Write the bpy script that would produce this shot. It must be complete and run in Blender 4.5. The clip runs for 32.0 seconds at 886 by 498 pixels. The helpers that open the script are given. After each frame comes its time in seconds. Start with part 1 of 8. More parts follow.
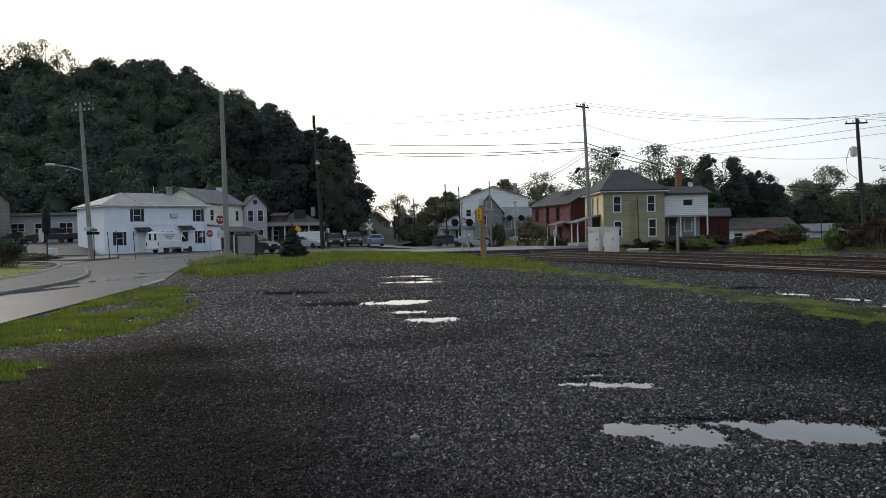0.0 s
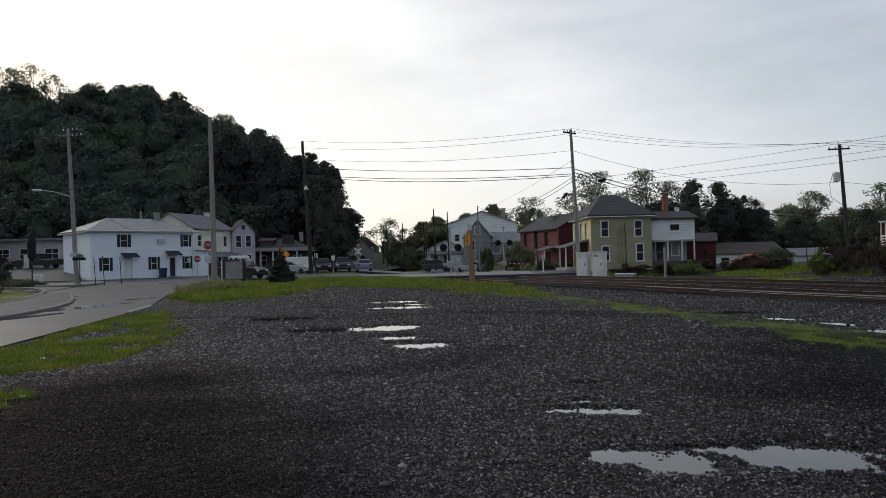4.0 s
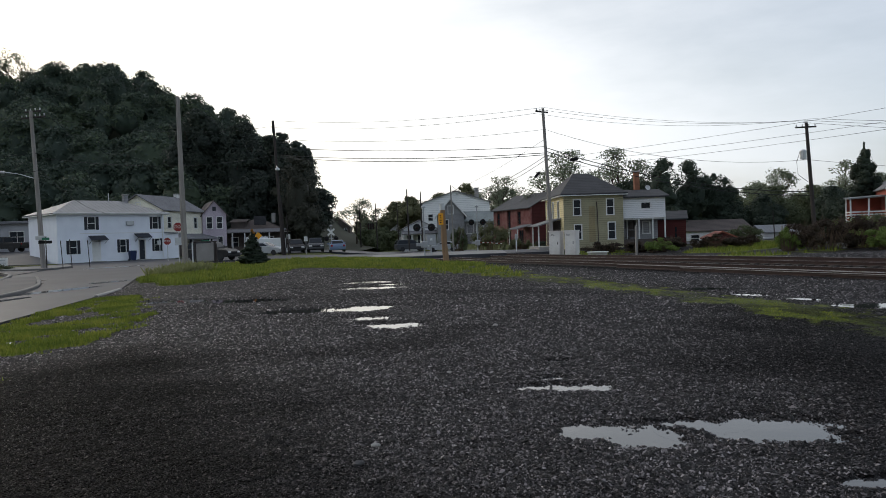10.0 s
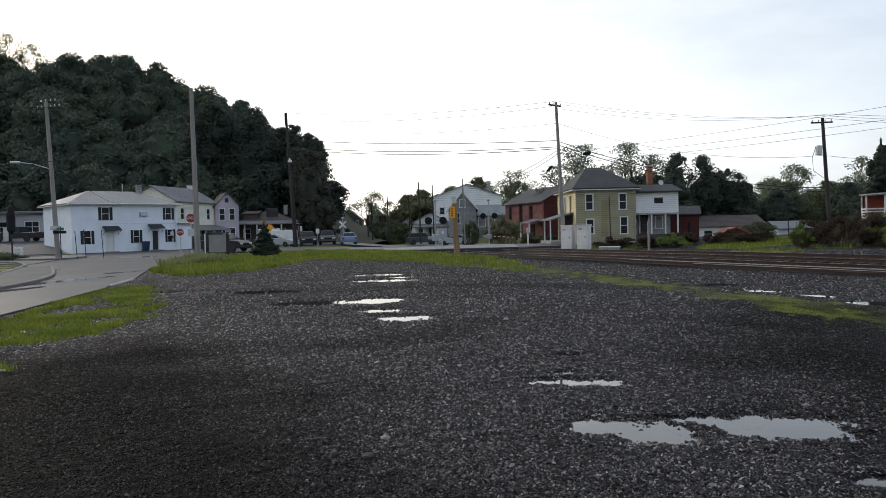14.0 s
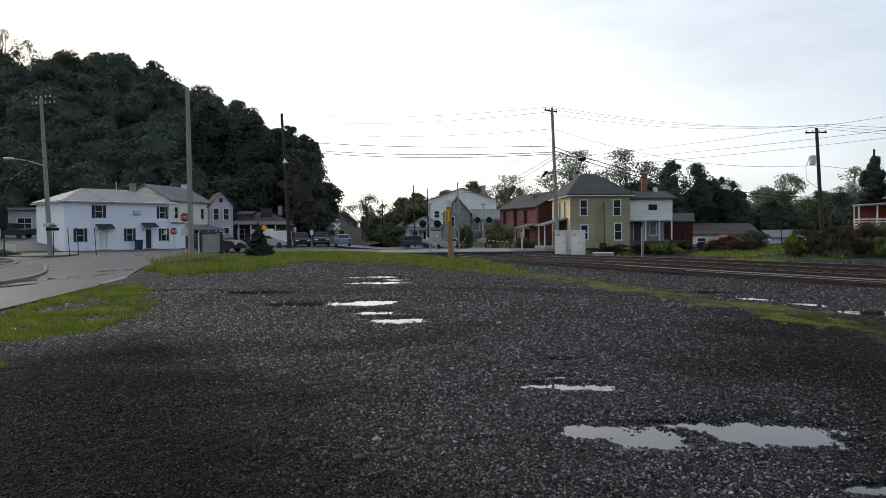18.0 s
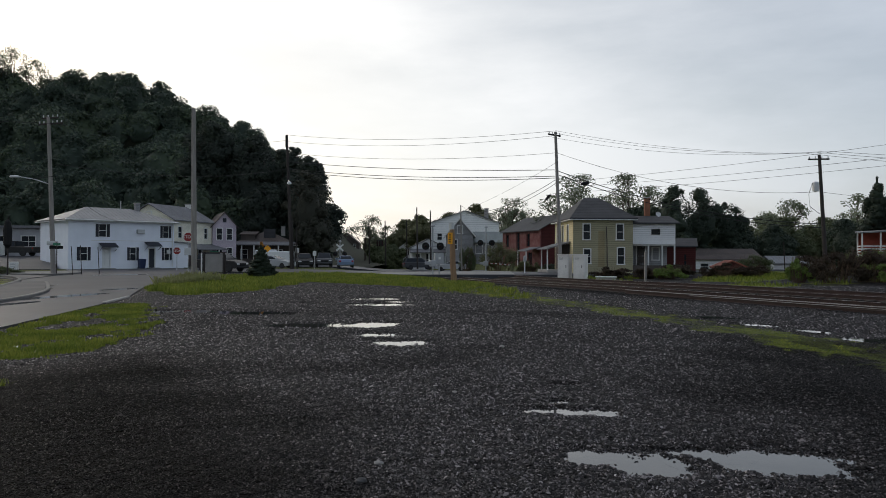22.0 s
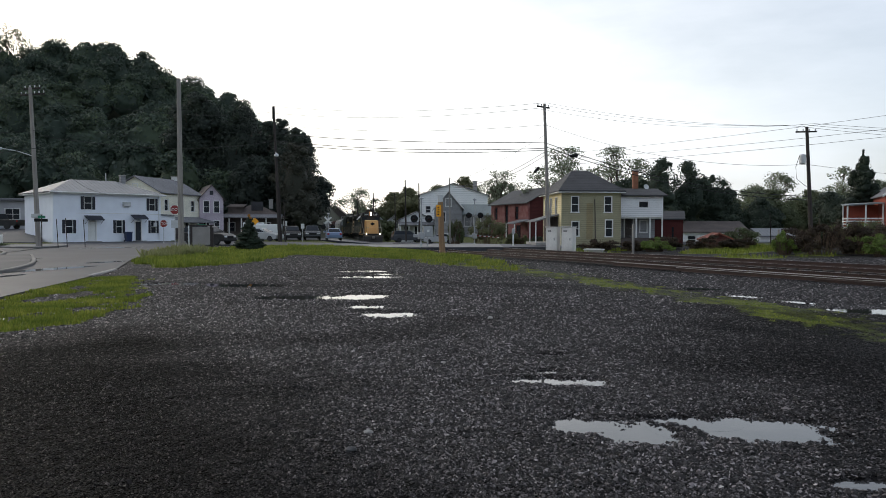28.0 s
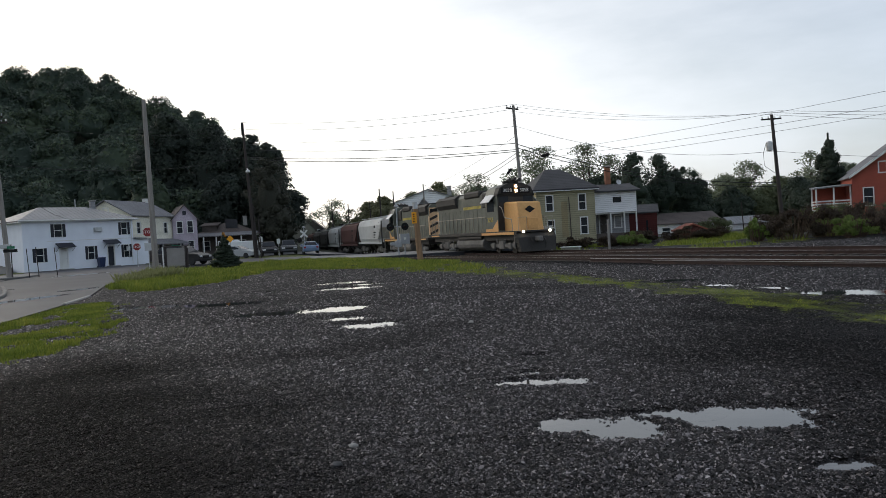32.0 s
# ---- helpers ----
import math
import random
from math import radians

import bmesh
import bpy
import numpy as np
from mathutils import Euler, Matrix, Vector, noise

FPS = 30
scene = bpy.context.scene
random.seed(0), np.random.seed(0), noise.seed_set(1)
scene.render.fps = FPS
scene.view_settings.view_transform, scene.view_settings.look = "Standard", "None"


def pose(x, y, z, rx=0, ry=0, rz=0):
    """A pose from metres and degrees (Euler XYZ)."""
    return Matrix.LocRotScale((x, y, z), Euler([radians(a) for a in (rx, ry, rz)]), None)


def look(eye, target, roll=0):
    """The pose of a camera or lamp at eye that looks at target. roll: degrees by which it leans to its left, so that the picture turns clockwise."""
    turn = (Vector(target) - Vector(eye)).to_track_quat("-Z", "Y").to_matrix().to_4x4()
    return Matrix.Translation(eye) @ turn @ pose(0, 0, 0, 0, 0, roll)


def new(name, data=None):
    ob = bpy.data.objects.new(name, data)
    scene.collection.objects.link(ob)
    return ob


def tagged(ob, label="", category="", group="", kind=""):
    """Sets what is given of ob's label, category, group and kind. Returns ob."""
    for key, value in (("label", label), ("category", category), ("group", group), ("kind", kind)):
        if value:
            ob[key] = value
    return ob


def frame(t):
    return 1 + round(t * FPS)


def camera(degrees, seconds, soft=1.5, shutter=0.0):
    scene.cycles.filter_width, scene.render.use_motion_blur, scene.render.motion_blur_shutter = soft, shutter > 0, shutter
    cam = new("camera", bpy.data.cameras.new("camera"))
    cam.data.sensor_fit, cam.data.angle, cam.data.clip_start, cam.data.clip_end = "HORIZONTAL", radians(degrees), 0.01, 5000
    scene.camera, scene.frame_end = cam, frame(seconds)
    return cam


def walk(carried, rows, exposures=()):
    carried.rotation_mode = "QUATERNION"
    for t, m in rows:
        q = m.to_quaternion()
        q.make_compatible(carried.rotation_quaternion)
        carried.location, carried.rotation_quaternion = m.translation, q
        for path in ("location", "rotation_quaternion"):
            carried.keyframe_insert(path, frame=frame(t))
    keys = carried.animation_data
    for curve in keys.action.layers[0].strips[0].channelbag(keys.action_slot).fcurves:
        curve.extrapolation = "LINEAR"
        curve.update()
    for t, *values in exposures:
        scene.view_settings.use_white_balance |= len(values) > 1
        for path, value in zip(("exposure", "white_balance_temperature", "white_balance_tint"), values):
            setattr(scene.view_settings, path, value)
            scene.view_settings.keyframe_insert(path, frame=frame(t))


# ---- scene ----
# camera: hand-held, almost still, seconds, place, pitch, roll, yaw
CAMERA_ROWS = [
    (0, -0.024, 0.007, 1.699, -1.40, 1.18, 1.68),
    (0.5, -0.023, 0.008, 1.700, -1.03, 0.75, 2.15),
    (1, -0.019, 0.006, 1.703, -1.06, 1.04, 2.00),
    (1.5, -0.025, -0.015, 1.713, -0.41, 1.02, 1.96),
    (2, -0.021, -0.018, 1.712, -0.26, 1.09, 1.67),
    (2.5, 0.003, -0.010, 1.720, 0.23, 1.04, 1.16),
    (4.5, -0.011, -0.017, 1.720, 0.79, 1.29, 0.77),
    (5, -0.007, -0.013, 1.724, 1.56, 1.08, 0.83),
    (5.5, -0.006, -0.020, 1.721, 1.83, 1.28, 0.25),
    (6, -0.010, -0.026, 1.701, 0.31, 0.52, 1.01),
    (6.5, 0.005, -0.008, 1.707, -0.55, 1.09, 0.61),
    (7, -0.003, -0.006, 1.709, -0.83, 1.03, 0.15),
    (7.5, -0.003, 0.004, 1.711, -0.66, 1.16, -0.16),
    (8, 0.017, 0.003, 1.709, -0.62, 0.85, -0.80),
    (8.5, 0.024, -0.008, 1.721, -0.34, 0.94, -1.96),
    (9, 0.001, -0.010, 1.705, 0.20, 0.73, -0.83),
    (9.5, -0.010, -0.015, 1.713, -0.24, 0.41, -1.14),
    (10, 0.012, -0.012, 1.718, -1.11, 1.79, -1.30),
    (10.5, -0.001, -0.004, 1.714, -0.64, 1.14, -1.28),
    (11, -0.008, 0.007, 1.698, -0.88, 0.97, -0.94),
    (11.5, 0.001, 0.008, 1.707, -1.46, 0.37, -1.32),
    (12, 0.006, 0.010, 1.721, -1.29, 1.08, -0.81),
    (12.5, 0.003, -0.001, 1.714, -1.44, 1.40, -0.83),
    (13, 0.009, -0.004, 1.712, -2.02, 1.79, -0.22),
    (13.5, 0.005, -0.004, 1.718, -2.06, 1.85, -0.77),
    (14, 0.012, 0.010, 1.714, -1.61, 1.30, -0.39),
    (14.5, 0.009, 0.015, 1.708, -1.70, 1.38, -0.15),
    (16.5, 0.004, 0.012, 1.703, -1.56, 1.33, -0.75),
    (17, 0.006, 0.017, 1.704, -1.63, 0.99, -0.90),
    (17.5, -0.001, 0.009, 1.696, -1.42, 0.42, -1.15),
    (18, 0.008, 0.002, 1.706, -1.34, 0.37, -0.84),
    (18.5, 0.001, 0.006, 1.698, -1.24, 0.83, -0.57),
    (19, -0.000, -0.000, 1.700, -1.22, 1.01, -0.00),
    (19.5, 0.012, 0.007, 1.711, -1.05, 0.94, -0.63),
    (20, -0.003, 0.008, 1.704, -0.95, 0.21, -0.55),
    (20.5, 0.002, 0.016, 1.705, -0.43, 0.58, -0.53),
    (21, -0.011, 0.018, 1.714, -0.01, 0.61, -0.81),
    (21.5, -0.006, -0.004, 1.710, 0.24, 0.19, -0.92),
    (22, -0.010, 0.000, 1.710, 0.43, -0.25, -0.64),
    (22.5, -0.011, 0.005, 1.700, -0.48, -0.11, -0.97),
    (23, -0.009, 0.010, 1.697, -0.76, -0.43, -0.92),
    (23.5, -0.026, 0.011, 1.676, -1.15, -0.87, -1.28),
    (24, -0.018, 0.006, 1.701, -1.14, -0.57, -1.45),
    (24.5, -0.013, 0.021, 1.704, -1.59, 0.33, -2.05),
    (25, -0.014, 0.013, 1.690, -1.51, -0.08, -1.45),
    (25.5, -0.012, 0.008, 1.695, -1.09, -0.21, -1.86),
    (27.5, -0.014, 0.012, 1.688, -1.97, -0.12, -1.88),
    (28, -0.013, 0.007, 1.691, -1.72, -0.21, -1.55),
    (28.5, -0.011, 0.005, 1.693, -1.65, 0.14, -1.38),
    (29, -0.002, 0.010, 1.690, -1.90, 0.50, -1.88),
    (29.5, 0.003, 0.010, 1.700, -1.70, 0.60, -2.30),
    (30, -0.004, 0.021, 1.687, -0.72, -0.21, -2.46),
    (30.5, 0.017, 0.027, 1.698, -1.58, 0.77, -3.08),
    (31, 0.022, 0.021, 1.699, -0.94, 2.24, -4.04),
    (31.5, 0.010, 0.008, 1.698, -0.24, 2.68, -3.28),
    (32, 0.017, 0.031, 1.697, -1.30, 3.16, -3.38),
]
cam = camera(63.0, 32.0, soft=0.75)
walk(cam, [(t, pose(x, y, z, 90 + p, r, w)) for t, x, y, z, p, r, w in CAMERA_ROWS],
     [(0, 0.36), (1, 0.26), (2, 0.21), (3, 0.06), (4, -0.06), (5, -0.21), (5.7, -0.27), (6, -0.21), (6.5, 0.03), (7, 0.21), (8, 0.23), (9, 0.14), (10, 0.22), (11, 0.26), (12, 0.31), (13, 0.41), (14, 0.50), (17, 0.41), (19, 0.41),
      (20, 0.36), (21, 0.14), (22, -0.05), (22.5, 0.08), (23, 0.26), (24, 0.40), (28, 0.44), (30, 0.44), (30.5, 0.36), (31, 0.21), (31.5, 0.18), (32, 0.28)])

# ---- world and sun ----
SUN_EL, SUN_AZ = 15.0, -44.0   # the azimuth is counted from +y towards +x
world = bpy.data.worlds.new("sky")
scene.world = world
world.use_nodes = True
wn, wl = world.node_tree.nodes, world.node_tree.links
wn.clear()
w_out, w_bg = wn.new("ShaderNodeOutputWorld"), wn.new("ShaderNodeBackground")
sky = wn.new("ShaderNodeTexSky")
sky.sky_type, sky.sun_disc = "NISHITA", False
sky.sun_elevation, sky.sun_rotation = radians(SUN_EL), radians(SUN_AZ)
sky.air_density, sky.dust_density, sky.ozone_density = 1.0, 2.5, 1.0
tc = wn.new("ShaderNodeTexCoord")
mp = wn.new("ShaderNodeMapping")
mp.inputs["Scale"].default_value = (1.0, 1.0, 3.6)
mp.inputs["Rotation"].default_value = (0.12, 0.1, 0.4)
cl = wn.new("ShaderNodeTexNoise")
cl.inputs["Scale"].default_value, cl.inputs["Detail"].default_value, cl.inputs["Roughness"].default_value = 1.6, 7.0, 0.55
cr = wn.new("ShaderNodeValToRGB")
cr.color_ramp.elements[0].position, cr.color_ramp.elements[1].position = 0.34, 0.66
cr.color_ramp.elements[0].color, cr.color_ramp.elements[1].color = (0.42, 0.42, 0.42, 1), (0.93, 0.93, 0.93, 1)
cm, cb = wn.new("ShaderNodeMix"), wn.new("ShaderNodeMix")
cm.data_type = cb.data_type = "RGBA"
wl.new(tc.outputs["Generated"], mp.inputs["Vector"])
wl.new(mp.outputs["Vector"], cl.inputs["Vector"])
wl.new(cl.outputs["Fac"], cr.inputs["Fac"])
# the haze is thick and white round the sun and thins to pale blue on the far side of the sky
away, thin_out, cover = wn.new("ShaderNodeVectorMath"), wn.new("ShaderNodeMapRange"), wn.new("ShaderNodeMath")
away.operation, cover.operation = "DOT_PRODUCT", "MULTIPLY"
away.inputs[1].default_value = (-math.sin(radians(SUN_AZ)), -math.cos(radians(SUN_AZ)), 0.0)
thin_out.inputs["From Min"].default_value, thin_out.inputs["From Max"].default_value = -0.75, -0.1
wl.new(tc.outputs["Generated"], away.inputs[0])
wl.new(away.outputs["Value"], thin_out.inputs["Value"])
veil = wn.new("ShaderNodeMapRange")
veil.inputs["To Min"].default_value, veil.inputs["To Max"].default_value = 1.0, 0.62
wl.new(thin_out.outputs["Result"], veil.inputs["Value"])
wl.new(cr.outputs["Color"], cover.inputs[0])
wl.new(veil.outputs["Result"], cover.inputs[1])
cb.inputs["A"].default_value, cb.inputs["B"].default_value = (10.4, 10.35, 10.2, 1), (6.6, 7.25, 8.35, 1)
wl.new(thin_out.outputs["Result"], cb.inputs["Factor"])
wl.new(cover.outputs[0], cm.inputs["Factor"])
wl.new(sky.outputs["Color"], cm.inputs["A"])
wl.new(cb.outputs["Result"], cm.inputs["B"])
wl.new(cm.outputs["Result"], w_bg.inputs["Color"])
w_bg.inputs["Strength"].default_value = 0.11
wl.new(w_bg.outputs["Background"], w_out.inputs["Surface"])
sun_data = bpy.data.lights.new("sun", "SUN")
sun_data.energy, sun_data.angle, sun_data.color = 0.9, radians(24), (1.0, 0.95, 0.88)
sun = new("sun", sun_data)
_a, _e = radians(SUN_AZ), radians(SUN_EL)
sun.matrix_world = look((60 * math.sin(_a) * math.cos(_e), 60 * math.cos(_a) * math.cos(_e), 60 * math.sin(_e)), (0, 0, 0))

# ---- materials ----
def mat(name, c1, c2=None, rough=0.7, scale=4.0, bump=0.0, fine=0.0, metal=0.0, spec=0.3, stretch=(1, 1, 1), rand=0.0, coat=0.0):
    """A surface with a blotchy colour change, a fine grain and a little relief; rand: variation from piece to piece."""
    c2 = c2 or tuple(v * 0.72 for v in c1)
    m = bpy.data.materials.new(name)
    m.use_nodes = True
    n, l = m.node_tree.nodes, m.node_tree.links
    b = n["Principled BSDF"]
    tcn, mpn = n.new("ShaderNodeTexCoord"), n.new("ShaderNodeMapping")
    mpn.inputs["Scale"].default_value = stretch
    l.new(tcn.outputs["Object"], mpn.inputs["Vector"])
    t1, t2 = n.new("ShaderNodeTexNoise"), n.new("ShaderNodeTexNoise")
    for t, s, d in ((t1, scale * 0.25, 5), (t2, scale * 4, 3)):
        t.inputs["Scale"].default_value, t.inputs["Detail"].default_value = s, d
        l.new(mpn.outputs["Vector"], t.inputs["Vector"])
    mx = n.new("ShaderNodeMath")
    mx.operation = "MULTIPLY_ADD"
    l.new(t2.outputs["Fac"], mx.inputs[0])
    mx.inputs[1].default_value = 0.45
    l.new(t1.outputs["Fac"], mx.inputs[2])
    r = n.new("ShaderNodeValToRGB")
    r.color_ramp.elements[0].position, r.color_ramp.elements[1].position = 0.5, 0.95
    r.color_ramp.elements[0].color, r.color_ramp.elements[1].color = (*c1, 1), (*c2, 1)
    l.new(mx.outputs[0], r.inputs["Fac"])
    col = r.outputs["Color"]
    if rand:
        oi, hv = n.new("ShaderNodeObjectInfo"), n.new("ShaderNodeHueSaturation")
        mr = n.new("ShaderNodeMapRange")
        mr.inputs["To Min"].default_value, mr.inputs["To Max"].default_value = 1 - rand, 1 + rand
        l.new(oi.outputs["Random"], mr.inputs["Value"])
        l.new(mr.outputs["Result"], hv.inputs["Value"])
        l.new(col, hv.inputs["Color"])
        col = hv.outputs["Color"]
    l.new(col, b.inputs["Base Color"])
    b.inputs["Roughness"].default_value, b.inputs["Metallic"].default_value = rough, metal
    b.inputs["Specular IOR Level"].default_value = spec
    b.inputs["Coat Weight"].default_value = coat
    if bump:
        bp = n.new("ShaderNodeBump")
        bp.inputs["Strength"].default_value, bp.inputs["Distance"].default_value = 0.6, bump
        l.new(t2.outputs["Fac"], bp.inputs["Height"])
        l.new(bp.outputs["Normal"], b.inputs["Normal"])
    return m


def banded(name, c1, c2, step, rough=0.7, depth=0.02, axis="Z", scale=3.0):
    """Siding, shingles or corrugation: a saw profile every `step` metres in the relief and thin dark joints."""
    m = mat(name, c1, c2, rough, scale)
    n, l = m.node_tree.nodes, m.node_tree.links
    b = n["Principled BSDF"]
    tcn, sx, mt, fr = n.new("ShaderNodeTexCoord"), n.new("ShaderNodeSeparateXYZ"), n.new("ShaderNodeMath"), n.new("ShaderNodeMath")
    l.new(tcn.outputs["Object"], sx.inputs[0])
    mt.operation, fr.operation = "DIVIDE", "FRACT"
    mt.inputs[1].default_value = step
    l.new(sx.outputs[axis], mt.inputs[0])
    l.new(mt.outputs[0], fr.inputs[0])
    bp = n.new("ShaderNodeBump")
    bp.inputs["Strength"].default_value, bp.inputs["Distance"].default_value = 1.0, depth
    bp.invert = True
    l.new(fr.outputs[0], bp.inputs["Height"])
    l.new(bp.outputs["Normal"], b.inputs["Normal"])
    gt = n.new("ShaderNodeMath")
    gt.operation = "LESS_THAN"
    gt.inputs[1].default_value = 0.12
    l.new(fr.outputs[0], gt.inputs[0])
    mixn = n.new("ShaderNodeMix")
    mixn.data_type = "RGBA"
    src = b.inputs["Base Color"].links[0].from_socket
    l.new(src, mixn.inputs["A"])
    mixn.inputs["B"].default_value = (c2[0] * 0.62, c2[1] * 0.62, c2[2] * 0.62, 1)
    l.new(gt.outputs[0], mixn.inputs["Factor"])
    l.new(mixn.outputs["Result"], b.inputs["Base Color"])
    return m


def leaf_mat(name, c1, c2, c3, patch=0.22):
    """Foliage whose tone changes from clump to clump and lets some light through."""
    m = bpy.data.materials.new(name)
    m.use_nodes = True
    n, l = m.node_tree.nodes, m.node_tree.links
    b = n["Principled BSDF"]
    g, ns, tcn = n.new("ShaderNodeNewGeometry"), n.new("ShaderNodeTexNoise"), n.new("ShaderNodeTexCoord")
    ns.inputs["Scale"].default_value = patch
    l.new(tcn.outputs["Object"], ns.inputs["Vector"])
    ad = n.new("ShaderNodeMath")
    ad.operation = "MULTIPLY_ADD"
    ad.inputs[1].default_value = 0.36
    l.new(g.outputs["Random Per Island"], ad.inputs[0])
    l.new(ns.outputs["Fac"], ad.inputs[2])
    r = n.new("ShaderNodeValToRGB")
    e = r.color_ramp.elements
    e[0].position, e[1].position = 0.32, 0.98
    e[0].color, e[1].color = (*c1, 1), (*c3, 1)
    mid = e.new(0.7)
    mid.color = (*c2, 1)
    l.new(ad.outputs[0], r.inputs["Fac"])
    l.new(r.outputs["Color"], b.inputs["Base Color"])
    b.inputs["Roughness"].default_value = 0.6
    b.inputs["Specular IOR Level"].default_value = 0.25
    tr, mxs = n.new("ShaderNodeBsdfTranslucent"), n.new("ShaderNodeMixShader")
    l.new(r.outputs["Color"], tr.inputs["Color"])
    mxs.inputs["Fac"].default_value = 0.3
    l.new(b.outputs[0], mxs.inputs[1])
    l.new(tr.outputs[0], mxs.inputs[2])
    l.new(mxs.outputs[0], n["Material Output"].inputs["Surface"])
    return m


def glow(name, c, strength):
    m = bpy.data.materials.new(name)
    m.use_nodes = True
    b = m.node_tree.nodes["Principled BSDF"]
    b.inputs["Base Color"].default_value = (*c, 1)
    b.inputs["Emission Color"].default_value = (*c, 1)
    b.inputs["Emission Strength"].default_value = strength
    return m


WHITE = mat("white_render", (0.82, 0.85, 0.92), (0.72, 0.75, 0.82), 0.8, 3, 0.004)
WHITE_TRIM = mat("white_trim", (0.75, 0.75, 0.74), (0.6, 0.6, 0.58), 0.6, 5)
CREAM = banded("cream_siding", (0.82, 0.79, 0.67), (0.7, 0.67, 0.56), 0.15, 0.7)
LAVENDER = banded("lavender_siding", (0.52, 0.45, 0.51), (0.42, 0.36, 0.42), 0.15, 0.7)
# olive and yellow clapboard: shade and sunlight are also put into these two colours
OLIVE_SHADED = banded("olive_shaded_siding", (0.36, 0.33, 0.215), (0.28, 0.255, 0.165), 0.2, 0.8, 0.025)
YELLOW_LIT = banded("yellow_lit_siding", (0.74, 0.63, 0.36), (0.6, 0.51, 0.29), 0.2, 0.8, 0.03)
GREY_SIDING = banded("grey_siding", (0.3, 0.3, 0.31), (0.22, 0.22, 0.23), 0.18, 0.75)
WHITE_SIDING = banded("white_siding", (0.84, 0.84, 0.85), (0.72, 0.72, 0.73), 0.18, 0.7, 0.01)
PALE_METAL = banded("pale_metal_siding", (0.9, 0.9, 0.88), (0.82, 0.82, 0.81), 0.3, 0.6, 0.004)
RED_PAINT = mat("worn_red_wall", (0.15, 0.042, 0.04), (0.25, 0.125, 0.115), 0.9, 4.5, 0.01)
RED_SIDING = banded("dark_red_siding", (0.095, 0.022, 0.02), (0.065, 0.016, 0.015), 0.2, 0.85)
BRICK = banded("red_brick", (0.36, 0.09, 0.06), (0.28, 0.07, 0.05), 0.08, 0.85, 0.008)
DARK_WALL = mat("dark_brown_wall", (0.11, 0.09, 0.08), (0.07, 0.06, 0.055), 0.85, 3)
SLATE = banded("slate_roof", (0.05, 0.05, 0.054), (0.03, 0.03, 0.034), 0.18, 0.75, 0.015)
SHINGLE = banded("brown_shingle", (0.13, 0.105, 0.095), (0.09, 0.075, 0.07), 0.16, 0.85, 0.015)
DARK_SHINGLE = banded("dark_grey_shingle", (0.085, 0.086, 0.09), (0.06, 0.06, 0.064), 0.16, 0.85, 0.015)
PALE_SHINGLE = banded("pale_green_grey_shingle", (0.26, 0.29, 0.28), (0.2, 0.22, 0.22), 0.16, 0.85, 0.015)
GREY_SHINGLE = banded("grey_shingle", (0.2, 0.2, 0.21), (0.14, 0.14, 0.15), 0.16, 0.85, 0.015)
METAL_ROOF = banded("pale_metal_roof", (0.21, 0.215, 0.225), (0.15, 0.155, 0.165), 0.45, 0.5, 0.03, "X")
SHUTTER = mat("dark_shutter", (0.03, 0.035, 0.045), (0.02, 0.02, 0.03), 0.6, 8)
GREEN_PAINT = mat("green_paint", (0.02, 0.2, 0.11), (0.015, 0.15, 0.08), 0.6, 5)
GLASS = mat("window_glass", (0.02, 0.024, 0.03), (0.03, 0.034, 0.04), 0.08, 1.5, 0, spec=0.12)
WOOD_POLE = mat("weathered_pole_wood", (0.32, 0.3, 0.28), (0.2, 0.18, 0.165), 0.9, 5, 0.01, stretch=(6, 6, 0.5))
DARK_POLE = mat("dark_pole_wood", (0.06, 0.05, 0.045), (0.035, 0.03, 0.03), 0.9, 5, 0.01, stretch=(6, 6, 0.5))
POST_WOOD = mat("tan_post_wood", (0.3, 0.19, 0.11), (0.2, 0.125, 0.075), 0.85, 6, 0.01, stretch=(6, 6, 0.6))
WIRE = mat("black_cable", (0.02, 0.02, 0.02), (0.03, 0.03, 0.03), 0.6, 3)
GALV = mat("galvanised_metal", (0.55, 0.56, 0.57), (0.42, 0.43, 0.44), 0.45, 5, metal=0.5)
ALU = mat("aluminium_cabinet", (0.78, 0.75, 0.71), (0.6, 0.57, 0.54), 0.6, 4, metal=0.05)
SILVER = mat("silver_paint", (0.42, 0.43, 0.44), (0.3, 0.31, 0.32), 0.5, 6, metal=0.2)
BLACK = mat("black_paint", (0.014, 0.014, 0.016), (0.022, 0.022, 0.022), 0.7, 5, spec=0.12)
RUBBER = mat("tyre_rubber", (0.025, 0.025, 0.026), (0.04, 0.04, 0.04), 0.85, 9)
ORANGE_SIGN = mat("orange_marker", (0.85, 0.38, 0.02), (0.75, 0.32, 0.02), 0.5, 5)
RED_SIGN = mat("red_sign", (0.28, 0.035, 0.03), (0.22, 0.03, 0.028), 0.5, 6)
ASPHALT = mat("wet_grey_asphalt", (0.058, 0.061, 0.07), (0.034, 0.036, 0.042), 0.55, 1.2, 0.003, spec=0.14)
PANEL = mat("worn_crossing_panel", (0.24, 0.235, 0.225), (0.14, 0.138, 0.133), 0.7, 1.6, 0.004)
KERB_STONE = mat("worn_grey_kerb", (0.17, 0.165, 0.16), (0.1, 0.1, 0.098), 0.75, 3, 0.004)
CONCRETE_WET = mat("damp_concrete", (0.095, 0.095, 0.097), (0.055, 0.055, 0.057), 0.7, 2.0, 0.004, spec=0.12)
CONCRETE = mat("pale_concrete", (0.36, 0.35, 0.33), (0.26, 0.25, 0.24), 0.75, 3, 0.004)
